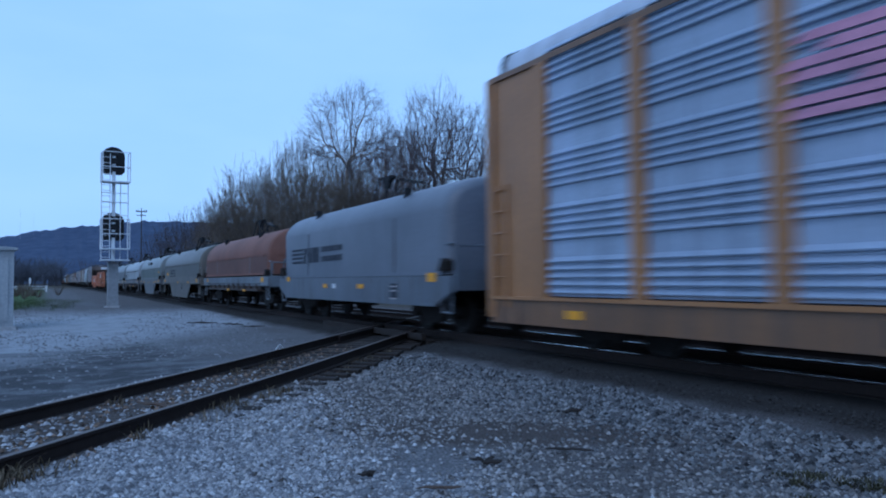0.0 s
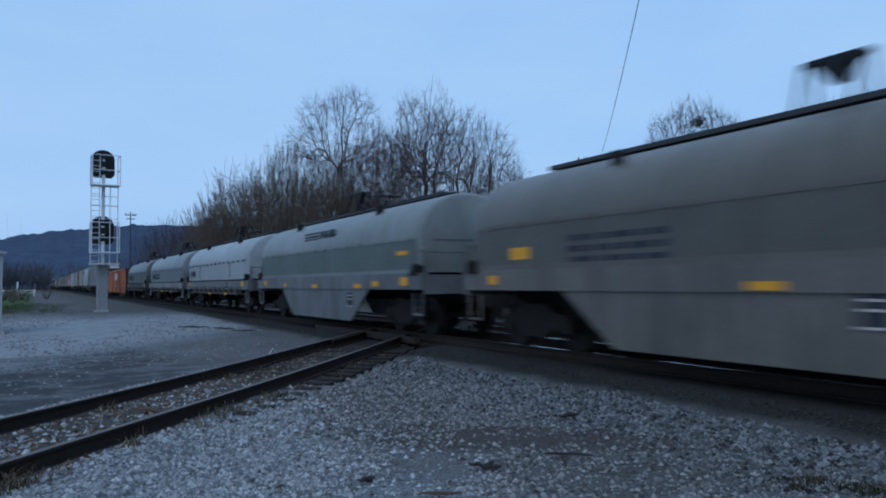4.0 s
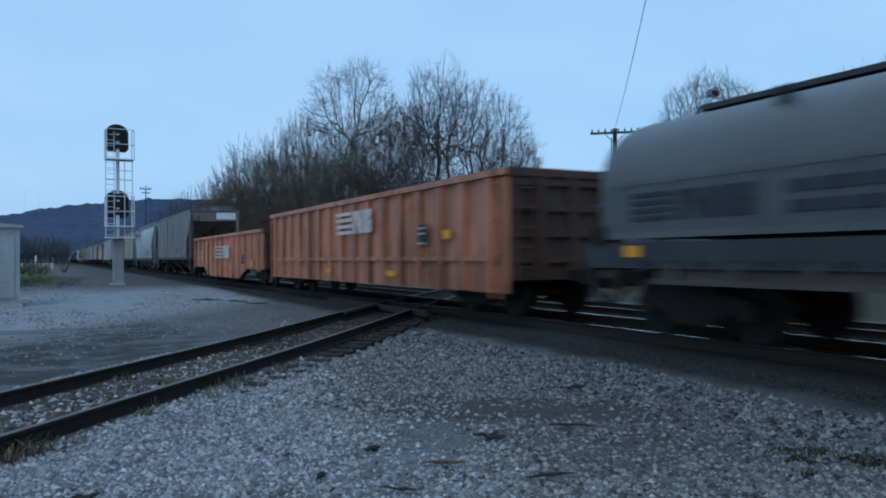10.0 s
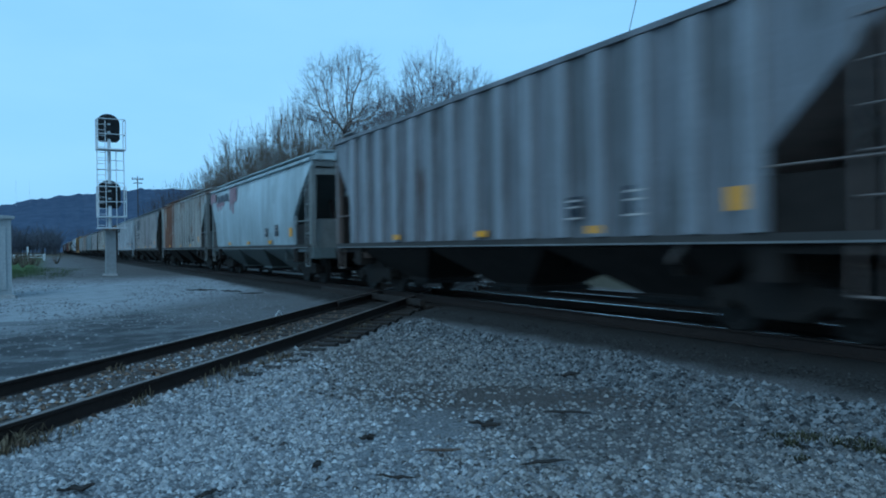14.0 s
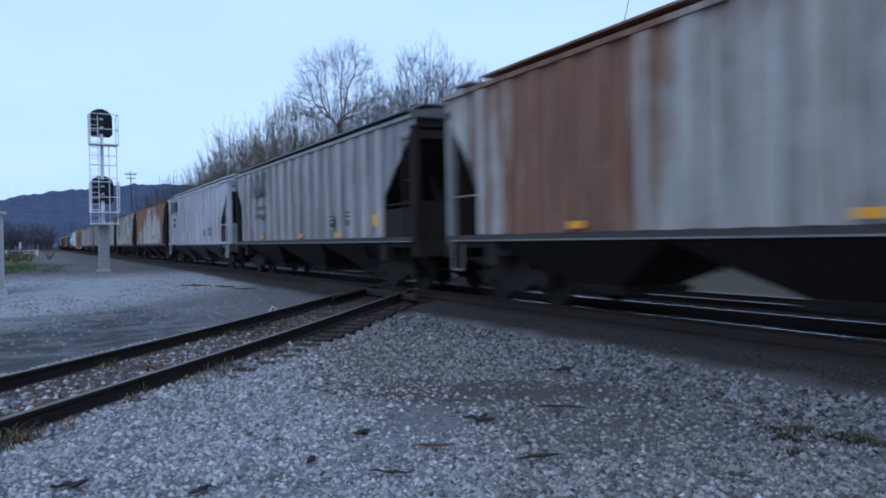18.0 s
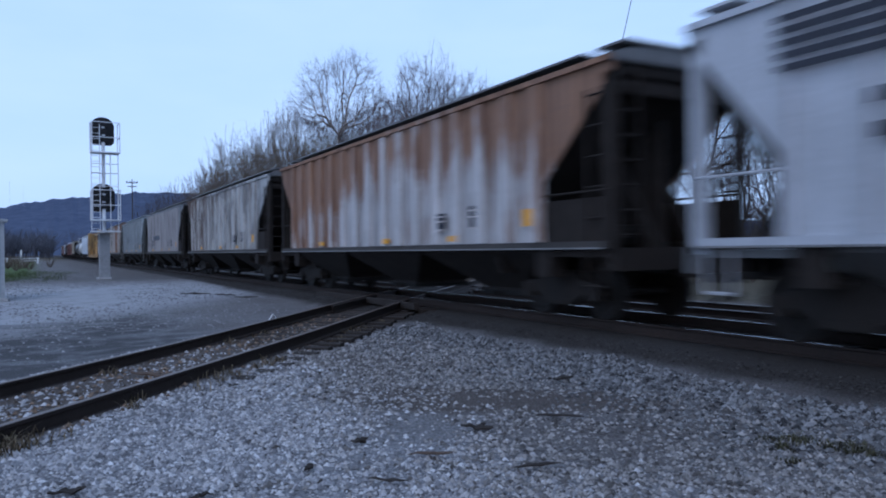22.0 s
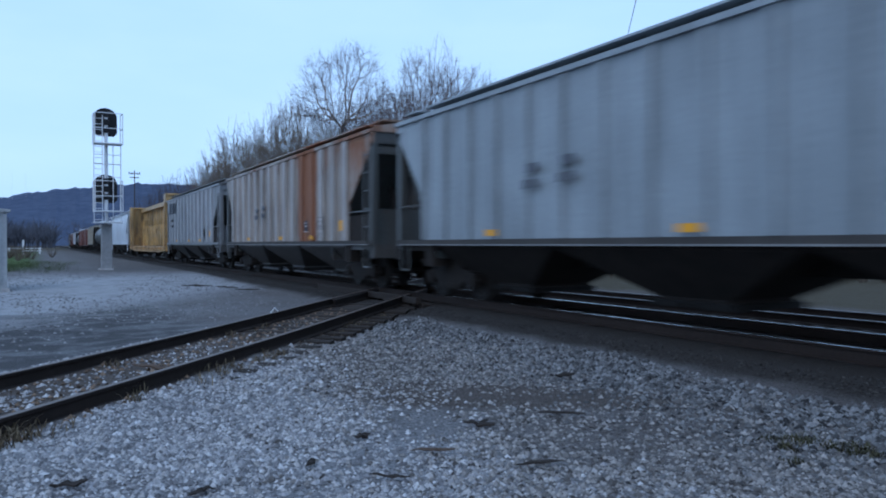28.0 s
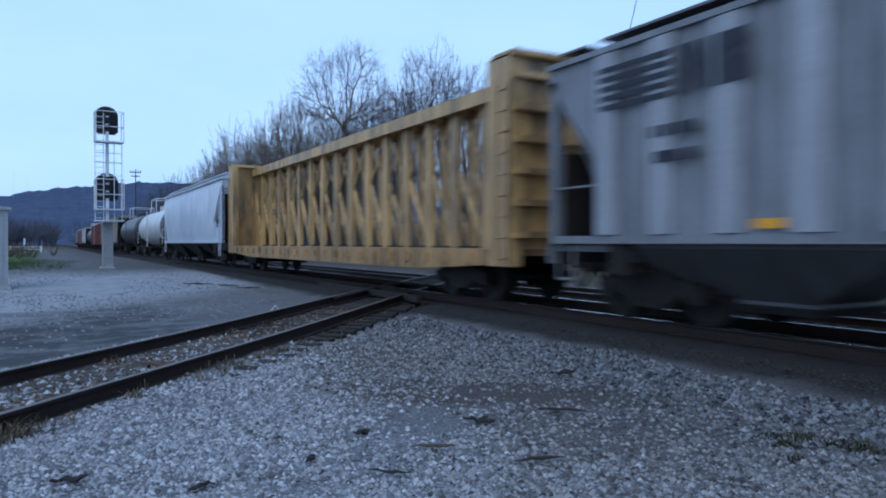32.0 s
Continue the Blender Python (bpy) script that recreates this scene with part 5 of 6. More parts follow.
# autorack and coil cars
car, h, x = autorack("tan autorack car with grey corrugated side panels", -15.0, 12.2, P_TAN, P_PANEL, P_ROOFW)
for k, (y0, y1) in enumerate(((3.9, 7.0), (3.6, 7.1), (3.5, 6.2), (3.5, 7.0), (4.4, 7.1), (3.5, 6.6), (3.4, 6.9), (3.6, 5.0))):
    zz = 3.0 + 0.145 * k
    part("painted_tag", Geo().prism([(y0, zz), (y1, zz + 0.01), (y1 - 0.15, zz + 0.115), (y0 + 0.12, zz + 0.12)], "x", x + 0.008, x + 0.02), P_PINK, car, "pink spray paint on the screen's ridges")
marks(car, x + 0.04, [("reflector", h - 2.6, 0.62, 0.4, 0.14, REFL), ("reflector", h - 8.4, 0.6, 0.5, 0.16, REFL), ("data_plate", h - 8.0, 0.62, 0.5, 0.28, BLACKMARK)])

car, h, x = coil_car("slate grey coil car with a smooth rounded hood", 14.0, 26.6, P_C2, P_C2F, z0=1.33, knee=2.75, top=3.6, sill=(0.62, 1.3), smooth_cover=True, seam=False, w=1.5, plated=True, plank=False)
emblem(car, x - 0.005, 5.19, 4.0, 2.35, 1.8, 2.29, BLACKMARK)
lettering(car, x - 0.005, 1.15, 2.2, 1.8, 2, BLACKMARK, 0.17, 0.13)
marks(car, x - 0.08, [("reflector", -1.4, 1.05, 0.45, 0.12, REFL), ("reflector", 1.5, 1.05, 0.35, 0.12, REFL), ("data_plate", 0.7, 1.05, 0.25, 0.14, WHITEMARK)])
stencil(car, x - 0.075, -3.6, 0.95, 0.36)

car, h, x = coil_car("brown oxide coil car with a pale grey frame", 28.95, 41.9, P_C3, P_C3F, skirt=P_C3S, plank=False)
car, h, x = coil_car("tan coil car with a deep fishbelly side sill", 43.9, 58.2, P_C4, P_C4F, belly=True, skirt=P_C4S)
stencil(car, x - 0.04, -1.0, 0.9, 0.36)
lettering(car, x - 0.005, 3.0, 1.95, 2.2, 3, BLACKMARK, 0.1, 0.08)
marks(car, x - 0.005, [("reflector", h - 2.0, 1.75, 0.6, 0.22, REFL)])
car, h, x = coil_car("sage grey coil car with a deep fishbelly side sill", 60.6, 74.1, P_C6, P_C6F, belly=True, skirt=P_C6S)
emblem(car, x + 0.07, 1.65, 0.2, -1.17, 2.52, 2.86, BLACKMARK)
stencil(car, x - 0.04, -2.6, 0.8, 0.36)
marks(car, x - 0.075, [("reflector", 3.4, 1.2, 0.35, 0.11, REFL), ("reflector", -4.4, 1.22, 0.4, 0.13, REFL)])
marks(car, x - 0.02, [("reflector", -5.9, 1.95, 0.6, 0.1, REFL), ("data_plate", -1.0, 1.3, 0.7, 0.1, BLACKMARK)])
car, h, x = coil_car("pale grey coil car on a rusty frame", 76.2, 89.7, P_C7, P_C7F, end_mark=True)
emblem(car, x - 0.03, 6.0, 5.4, 4.7, 1.7, 1.98, BLACKMARK)
stencil(car, x - 0.08, -3.2, 1.22, 0.3)
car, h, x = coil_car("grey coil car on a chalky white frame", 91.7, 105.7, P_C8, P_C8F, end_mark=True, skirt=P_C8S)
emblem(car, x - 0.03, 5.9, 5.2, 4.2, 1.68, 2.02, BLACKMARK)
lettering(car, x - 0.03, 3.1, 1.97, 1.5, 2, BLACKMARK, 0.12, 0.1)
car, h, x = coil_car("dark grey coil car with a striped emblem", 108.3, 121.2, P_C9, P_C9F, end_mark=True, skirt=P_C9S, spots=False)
emblem(car, x - 0.03, 5.7, 4.9, 3.5, 1.72, 2.12, BLACKMARK)
lettering(car, x - 0.03, 2.3, 2.02, 1.6, 2, BLACKMARK, 0.14, 0.1)

# gondolas
car, h, x = gondola("rust orange high-sided gondola car", 123.8, 140.7, P_G10, 2.85, 0.5, ribs=16, ledge=1.17)
emblem(car, x - 0.005, 0.81, -0.45, -1.95, 1.88, 2.52, FADEWHITE)
stencil(car, x, -5.0, 1.75, 0.42)
marks(car, x, [("reflector", -6.2, 1.7, 0.3, 0.2, REFL), ("reflector", 1.6, 0.82, 0.4, 0.14, REFL), ("reflector", -3.2, 0.8, 0.5, 0.14, REFL)])
car, h, x = gondola("orange gondola car with a fishbelly side", 142.3, 158.6, P_G11, 2.38, 0.74, belly=0.28, ribs=13)
emblem(car, x - 0.005, 1.4, -0.46, -2.1, 1.24, 1.86, FADEWHITE)
stencil(car, x, -4.9, 1.15, 0.42)
lettering(car, x + 0.095, 6.2, 1.6, 1.8, 2, FADEWHITE, 0.1, 0.2)
marks(car, x, [("reflector", -6.6, 1.0, 0.3, 0.3, REFL), ("reflector", -1.0, 0.95, 0.4, 0.12, REFL), ("reflector", 5.0, 1.1, 0.25, 0.12, REFL)])

# covered hoppers
HOPS = [
    ("grey covered hopper car stained with rust", 160.4, 177.0, P_H12, dict(ribs=15, rib_w=0.3, rib_mat=P_H12R, eave=4.27, board="ends", end_mat=P_H12E, slope_mat=P_H12E), "plate"),
    ("pale teal covered hopper car with faded pink graffiti", 179.3, 195.5, P_GR, dict(ribs=0, smooth_side=True, under=P_BAYT, open_tail=True, end_mat=P_R17E, slope_mat=P_SLOPE, bulkhead=True), "tag"),
    ("white covered hopper car streaked with brown rust", 196.9, 214.3, P_R17, dict(ribs=17, rib_mat=P_R17R, eave=4.2, end_mat=P_R17E, slope_mat=P_SLOPE, bulkhead=True), "plate"),
    ("stained grey ribbed covered hopper car with dark letters", 215.8, 233.2, P_NW, dict(ribs=16, rib_mat=P_NWR, roof_mat=P_ROOF, bulkhead=True), "letters"),
    ("clean light grey covered hopper car with striped emblem", 234.7, 252.2, P_W, dict(ribs=16, rib_w=0.1, under=P_BAYL, open_tail=True, end_mat=P_W, sill_mat=P_W, slope_mat=P_SLOPE, bulkhead=True), "emblem"),
    ("covered hopper car with brown rust over white paint", 253.7, 271.0, P_B, dict(ribs=16, rib_w=0.28, rib_mat=P_BR, roof_mat=P_ROOF), "plate"),
    ("grimy white covered hopper car with dark vertical streaks", 272.7, 289.9, P_S, dict(ribs=16, rib_mat=P_SR, roof_mat=P_ROOF), "plate"),
    ("dusty grey ribbed covered hopper car", 291.7, 308.7, P_N1, dict(ribs=17, rib_mat=P_NWR, roof_mat=P_ROOF), "marks"),
    ("pale blue grey covered hopper car", 310.6, 328.1, P_N2, dict(ribs=15, rib_w=0.1, open_tail=True, end_mat=P_NE, slope_mat=P_SLOPE, bulkhead=True), "numbers"),
    ("taupe covered hopper car with an orange rust streak", 329.6, 346.8, P_N3, dict(ribs=15, rib_w=0.3, rib_mat=P_N3R, eave=4.2, under=P_BAYW, end_mat=P_NE, slope_mat=P_SLOPE, bulkhead=True), "numbers"),
    ("grey ribbed covered hopper car with striped emblem", 348.3, 365.3, P_N4, dict(ribs=13, rib_w=0.45, rib_mat=P_N4R, roof_mat=P_ROOF, under=P_BAYL, end_mat=P_N4, sill_mat=P_N4, slope_mat=P_SLOPE, bulkhead=True, eave=4.15), "emblem"),
]
for label, a, b, mat, opts, kind in HOPS:
    car, h, x = covered_hopper(label, a, b, mat, **opts)
    if mat is P_H12:
        part("end_patch", Geo().box(0.1, 1.3, -h + 0.0, -h + 0.06, 3.72, 4.15), WHITEMARK, car, "pale patch on the upper end sheet")
    if kind == "emblem":
        emblem(car, x - 0.095, h - 1.4, h - 2.85, h - 4.1, 3.2, 3.85, BLACKMARK, 5)
        lettering(car, x - 0.095, h - 2.9, 2.75, 0.8, 2, BLACKMARK, 0.16, 0.2)
    if kind == "letters":
        # two big worn letters, as slanted strokes
        for u0, u1, v0, v1 in ((0.0, 0.2, 0.0, 0.2), (0.2, 0.42, 0.72, 0.94), (0.94, 1.14, 0.94, 1.14), (1.3, 1.5, 1.5, 1.68), (1.78, 1.94, 1.56, 1.72), (1.78, 1.96, 2.02, 2.2), (2.3, 2.5, 2.08, 2.26)):
            top, low = h - 2.75, 2.98
            part("letter_stroke", Geo().prism([(top - u0, 3.88), (top - u1, 3.88), (top - v1, low), (top - v0, low)], "x", x - 0.1, x - 0.09), FADEMARK, car)
        lettering(car, x - 0.097, h - 4.3, 2.55, 1.6, 2, FADEMARK, 0.15, 0.14)
    if kind == "marks":
        lettering(car, x - 0.097, h - 6.2, 2.3, 3.2, 1, FADEMARK, 0.3, 0.1)
        lettering(car, x - 0.097, h - 4.2, 2.05, 0.9, 2, FADEMARK, 0.14, 0.1)
    if kind == "numbers":
        lettering(car, x - 0.097, h - 5.7, 2.55, 0.42, 2, FADEMARK, 0.16, 0.12)
        lettering(car, x - 0.097, h - 6.7, 2.6, 0.42, 2, FADEMARK, 0.16, 0.12)
    if kind == "tag":
        tr = random.Random(17)
        for y0, y1, z0, z1 in ((2.2, 3.5, 2.7, 4.0), (6.7, 7.9, 3.3, 4.0), (4.8, 6.4, 3.0, 3.5)):
            yy = y0
            while yy < y1:
                ww = tr.uniform(0.15, 0.4)
                low = z0 + tr.uniform(0, 0.55) * (z1 - z0)
                part("painted_tag", Geo().prism([(yy, low + 0.1), (yy + ww * 0.5, low), (yy + ww, low + 0.15), (yy + ww * 0.9, z1), (yy + 0.1 * ww, z1 - 0.08)], "x", x - 0.088, x - 0.072), P_FADED, car)
                yy += ww * tr.uniform(0.9, 1.15)
        for k in range(7):
            yy = 3.8 + 0.34 * k
            part("painted_tag", Geo().prism([(yy, 3.38 + 0.06 * (k % 2)), (yy + 0.36, 3.5), (yy + 0.5, 3.82), (yy + 0.12, 3.78 - 0.1 * (k % 3))], "x", x - 0.094, x - 0.082), FADEMARK, car)
    stencil(car, x - 0.078, -h + 3.9, 1.85, 0.42)
    stencil(car, x - 0.078, -h + 5.3, 1.8, 0.34)
    marks(car, x - 0.078, [("reflector", -h + 2.1, 1.75, 0.3, 0.3, REFL), ("reflector", -h + 4.8, 1.43, 0.4, 0.12, REFL), ("reflector", -h + 8.2, 1.43, 0.4, 0.12, REFL), ("reflector", h - 4.4, 1.43, 0.4, 0.12, REFL)])

# the last cars
car, h, x = centerbeam("yellow centerbeam flat car with empty truss", 366.5, 390.2, P_Y, P_YD)
covered_hopper("white smooth-sided plastic pellet hopper car", 391.6, 410.5, P_WH, ribs=0, smooth_side=True, eave=4.35, cut=1.4, under=P_BAYG, end_mat=P_WH, sill_mat=P_WH)
tank_car("white tank car with dark grey ends", 412.3, 428.0, P_TK, P_TKH)
tank_car("black tank car with dusty shell", 429.8, 445.5, P_TKD, P_TKD)
covered_hopper("cream painted covered hopper car", 447.0, 463.5, P_CR, ribs=14)
box_car("dark red box car with ribbed sides", 465.0, 481.0, P_BX)
box_car("dark red box car with pale roof", 482.5, 499.0, P_BX)
tank_car("black tank car with dusty shell", 500.8, 516.5, P_TKD, P_TKD)
covered_hopper("light grey covered hopper car", 518.0, 535.0, P_W, ribs=14)
box_car("brown box car with ribbed sides", 536.5, 553.0, P_BX)
covered_hopper("grey covered hopper car", 554.5, 571.0, P_N1, ribs=14)


# ---- signal mast ----
SX, SY, SZ = 2.97, 43.6, 0.18
CASEM = plain("dull_grey_case", (0.26, 0.27, 0.28), 0.7, 0.1, 5, 0.3)
sig = thing("signal_mast", "white railway signal mast with two dark heads and ladder cage", "railway signal", at=pose(SX, SY, SZ, 0, 0, 4))
part("foundation", Geo().box(-0.25, 0.42, -0.35, 0.35, -0.3, 0.1), plain("weathered_concrete", (0.34, 0.34, 0.34), 0.9), sig)
part("relay_case", Geo().box(-0.13, 0.37, -0.22, 0.22, 0.1, 2.4).box(-0.16, 0.4, -0.25, 0.25, 2.4, 2.46), CASEM, sig, "tall pale grey case round the mast's foot")
part("mast", Geo().tube((0.12, 0, 0.2), (0.12, 0, 8.5), 0.09, 12), SIGWHITE, sig, smooth=True)
for zc in (7.95, 4.35):
    k = 20
    outline = [(0.0 + 0.58 * math.cos(a), zc + 0.28 + 0.52 * math.sin(a)) for a in np.linspace(0, math.pi, k)] + [(-0.58, zc - 0.55), (-0.42, zc - 0.72), (0.42, zc - 0.72), (0.58, zc - 0.55)]
    head = part("signal_head", Geo().prism(outline, "y", 0.18, 0.24), BLACK, sig, "black round-topped signal backboard")
    head.location.x = 0.12
    for dz in (-0.42, 0.0, 0.42):
        part("lamp_unit", Geo().tube((0, 0.24, zc + dz), (0, 0.62, zc + dz), 0.17, 12), BLACK, head, smooth=True)
        part("lamp_case", Geo().box(-0.16, 0.16, -0.12, 0.18, zc + dz - 0.16, zc + dz + 0.16), BLACK, head)
    part("head_bracket", Geo().box(0.02, 0.22, -0.1, 0.2, zc - 0.1, zc + 0.1), SIGWHITE, sig)
for z in (6.75, 3.15, 2.55, 5.7):
    w = 0.72
    part("platform", Geo().box(-0.54, 0.86, -0.75, 0.1, z - 0.03, z + 0.03) if z != 5.7 else Geo().box(-0.52, 0.84, -0.05, 0.0, z - 0.02, z + 0.02), SIGWHITE, sig)
for z0, z1 in ((6.75, 8.35), (3.15, 4.75)):
    for x in (-0.52, 0.84):
        for y in (-0.72, 0.05):
            part("cage_post", Geo().tube((x, y, z0), (x, y, z1), 0.025, 5), SIGWHITE, sig)
    for z in (z1, (z0 + z1) / 2):
        part("guard_rail", Geo().path([(-0.52, 0.05, z), (-0.52, -0.72, z), (0.84, -0.72, z), (0.84, 0.05, z)], 0.022, 5), SIGWHITE, sig)
g = Geo()
for x in (-0.52, -0.1):
    g.tube((x, -0.3, 2.5), (x, -0.3, 8.3), 0.022, 5)
for k in range(19):
    g.tube((-0.52, -0.3, 2.7 + 0.3 * k), (-0.1, -0.3, 2.7 + 0.3 * k), 0.014, 5)
part("ladder", g, SIGWHITE, sig)
for x in (0.45, 0.84):
    part("cage_upright", Geo().tube((x, -0.1, 2.5), (x, -0.1, 6.8), 0.022, 5), SIGWHITE, sig)
for z in (5.0, 5.7, 6.2):
    part("cage_bar", Geo().tube((-0.52, -0.1, z), (0.84, -0.1, z), 0.018, 5), SIGWHITE, sig)

# ---- relay hut ----
hut = thing("relay_hut", "pale grey metal relay hut on a concrete base", "equipment hut", at=pose(-1.95, 28.6, 0.02, 0, 0, 6))
HUTM = paint("hut_paint", (0.50, 0.53, 0.55), 0.02, 0.2, seed=51)
part("base", Geo().box(-1.0, 0.95, -1.0, 1.0, -0.15, 0.12), plain("weathered_concrete", (0.34, 0.34, 0.34), 0.9), hut)
part("body", Geo().box(-0.92, 0.88, -0.92, 0.92, 0.12, 2.6), HUTM, hut)
part("roof", Geo().prism([(-1.02, 2.6), (0.98, 2.6), (0.98, 2.68), (-0.02, 2.76), (-1.02, 2.68)], "y", -1.02, 1.02), HUTM, hut)
part("door", Geo().box(-0.05, 0.72, -0.96, -0.92, 0.3, 2.3), HUTM, hut)
part("handle", Geo().box(0.02, 0.06, -1.0, -0.96, 1.2, 1.4), BLACK, hut)
part("vent", Geo().box(-0.75, -0.3, -0.95, -0.92, 2.1, 2.45), GALV, hut)
part("conduit", Geo().tube((-0.6, -1.0, -0.1), (-0.6, -1.0, 1.6), 0.04, 6), GALV, hut)

# ---- utility pole and its wire ----
WOODP = plain("weathered_pole_wood", (0.05, 0.04, 0.033), 0.9, scale=3, stretch=(4, 4, 0.3))
pole = thing("utility_pole", "dark wooden pole with one crossarm of glass insulators", "utility pole", at=pose(29.0, 33.3, 0, 0, 0, -41))
part("post", Geo().tube((0, 0, -0.3), (0, 0, 8.95), 0.17, 10, 0.12), WOODP, pole, smooth=True)
part("crossarm", Geo().box(-1.4, 1.4, -0.22, -0.12, 8.62, 8.74), WOODP, pole)
for k in range(8):
    xx = -1.3 + 2.6 * k / 7
    part("insulator", Geo().tube((xx, -0.17, 8.74), (xx, -0.17, 8.92), 0.05, 7, 0.035), BLACK, pole)
part("brace", Geo().tube((-0.6, -0.16, 8.64), (-0.05, -0.16, 8.1), 0.025, 4).tube((0.6, -0.16, 8.64), (0.05, -0.16, 8.1), 0.025, 4), WOODP, pole)
part("down_conduit", Geo().path([(-0.2, -0.1, 8.4), (-0.22, -0.1, 6.0)], 0.03, 5), BLACK, pole)
a, b = Vector((28.6, 32.8, 8.95)), Vector((-16.0, -22.2, 11.5))
pts = [tuple(a.lerp(b, k / 24) - Vector((0, 0, 1.6 * 4 * (k / 24) * (1 - k / 24)))) for k in range(25)]
tagged(part("overhead_wire", Geo().path(pts, 0.013, 4), BLACK), "thin dark overhead wire strung from the pole", "wire", kind="structure")


# ---- bare winter trees ----
def tube_mesh(name, segs, material, n=3, spikes=0):
    """One mesh from many tapered branches (p, q, r0, r1); the last ones, as many as spikes, run out to a point."""
    segs = np.array(segs)
    whole = len(segs) - spikes
    p, q, r = segs[:, 0:3], segs[:, 3:6], segs[:, 6:8]
    d = q - p
    d /= np.linalg.norm(d, axis=1, keepdims=True) + 1e-9
    ref = np.where(np.abs(d[:, 2:3]) < 0.9, [[0, 0, 1.0]], [[1.0, 0, 0]])
    u = np.cross(d, ref)
    u /= np.linalg.norm(u, axis=1, keepdims=True)
    w = np.cross(d, u)
    vs = []
    for end, rr in ((p, r[:, 0]), (q, r[:, 1])):
        for i in range(n):
            a = 6.28319 * i / n
            vs.append(end + (u * math.cos(a) + w * math.sin(a)) * rr[:, None])
    v = np.stack(vs, 1).reshape(-1, 3)
    base = np.array([(i, (i + 1) % n, (i + 1) % n + n, i + n) for i in range(n)])
    f = (base[None] + 2 * n * np.arange(whole)[:, None, None]).ravel()
    tip = np.array([(i, (i + 1) % n, n) for i in range(n)])
    f3 = (tip[None] + 2 * n * np.arange(whole, len(segs))[:, None, None]).ravel()
    quads = len(f) // 4
    f = np.concatenate([f, f3])
    me = bpy.data.meshes.new(name)
    me.vertices.add(len(v))
    me.vertices.foreach_set("co", v.astype(np.float32).ravel())
    me.loops.add(f.size)
    me.loops.foreach_set("vertex_index", f.astype(np.int32).ravel())
    me.polygons.add(quads + len(f3) // 3)
    me.polygons.foreach_set("loop_start", np.concatenate([np.arange(0, quads * 4, 4), quads * 4 + np.arange(0, len(f3), 3)]).astype(np.int32))
    me.update()
    me.materials.append(material)
    return me


def grow(seed, height, spread, low, count=800, trunks=1, twigs=4, flare=0.0, hollow=6.0, lump=0.14, open_up=0.06, loose=0.5):
    """A bare tree that fills a lumpy dome: the shoots of the crown are shared out again and again, and a branch grows towards the middle of each share."""
    rng = np.random.default_rng(seed)
    zc = low + (height - low) * 0.36
    d = rng.normal(size=(count, 3))
    d /= np.linalg.norm(d, axis=1, keepdims=True)
    bulge = np.array([1 + lump * noise.noise((v[0] * 1.7 + seed, v[1] * 1.7, v[2] * 1.7)) * 2 for v in d])
    tgt = d * (rng.random(count) ** (1 / hollow) * bulge * (1 + 0.04 * rng.normal(size=count)))[:, None]
    tgt[:, 2] = zc + tgt[:, 2] * np.where(tgt[:, 2] > 0, height - zc, zc - low)
    tgt[:, :2] *= spread
    fork = low + open_up * (height - low)
    stems, segs, ends, begun = [], [], [], []

    def size(n):
        return 0.0080 * n ** 0.46

    def branch(idx, start, way, r0, level):
        n = len(idx)
        mid = tgt[idx].mean(0)
        span = mid - start
        end = mid if n == 1 else start + span * ((0.05, 0.12, 0.24, 0.34)[level] if level < 4 else 0.42)
        long = math.sqrt(((end - start) ** 2).sum()) + 1e-6
        if n > 1:
            end = end + rng.normal(size=3) * 0.03 * long
        bend = start + (way * long * 0.35 + (end - start) * 0.65) * 0.5
        k = 3 if long > 1.5 else 2 if n > 1 else 1
        r1 = size(n)
        prev = start
        for j in range(1, k + 1):
            f = j / k
            q = start * (1 - f) ** 2 + bend * (2 * f * (1 - f)) + end * f * f
            segs.append((level, *prev, *q, r0 + (r1 - r0) * (f - 1 / k), r0 + (r1 - r0) * f))
            way = q - prev
            prev = q
        way = way / (math.sqrt((way ** 2).sum()) + 1e-9)
        if n <= 2:
            ends.append((*prev, *way, long))
        if n == 1:
            return
        pts = tgt[idx] - mid
        axis = span / (math.sqrt((span ** 2).sum()) + 1e-9)
        pts = pts - np.outer(pts @ axis, axis)
        spin = rng.normal(size=3)
        for _ in range(3):
            spin = pts.T @ (pts @ spin)
            spin = spin / (math.sqrt((spin ** 2).sum()) + 1e-12)
        order = idx[np.argsort(pts @ spin)]
        cut = min(n - 1, max(1, int(n * rng.uniform(0.32, 0.68))))
        for share in (order[:cut], order[cut:]):
            branch(share, prev, way, min(r1, size(len(share)) * 1.12), level + 1)

    turn = np.arctan2(tgt[:, 1], tgt[:, 0] - flare)
    shares = [np.arange(count)] if trunks == 1 else np.array_split(np.argsort(turn), trunks)
    for idx in shares:
        mid = tgt[idx].mean(0)
        out = np.array([0.0, 0, 0]) if trunks == 1 else np.array([mid[0], mid[1], 0]) * 0.35
        last, chain, r = out * 0.3, [], size(len(idx))
        for j in range(1, 7):
            f = j / 6
            q = out * (0.3 + 0.7 * f ** 1.3) + np.array([flare * f * f, 0, fork * f]) + rng.normal(size=3) * 0.012 * fork * (j < 6)
            chain.append((*last, *q, r * (1.6 - 0.6 * (f - 1 / 6)), r * (1.6 - 0.6 * f)))
            last = q
        stems.append(chain)
        begun.append(len(segs))
        branch(idx, last, np.array([0, 0, 1.0]), r, 0)
    owner = np.searchsorted(begun, np.arange(len(segs)), side="right") - 1
    segs, ends = np.array(segs), np.array(ends)
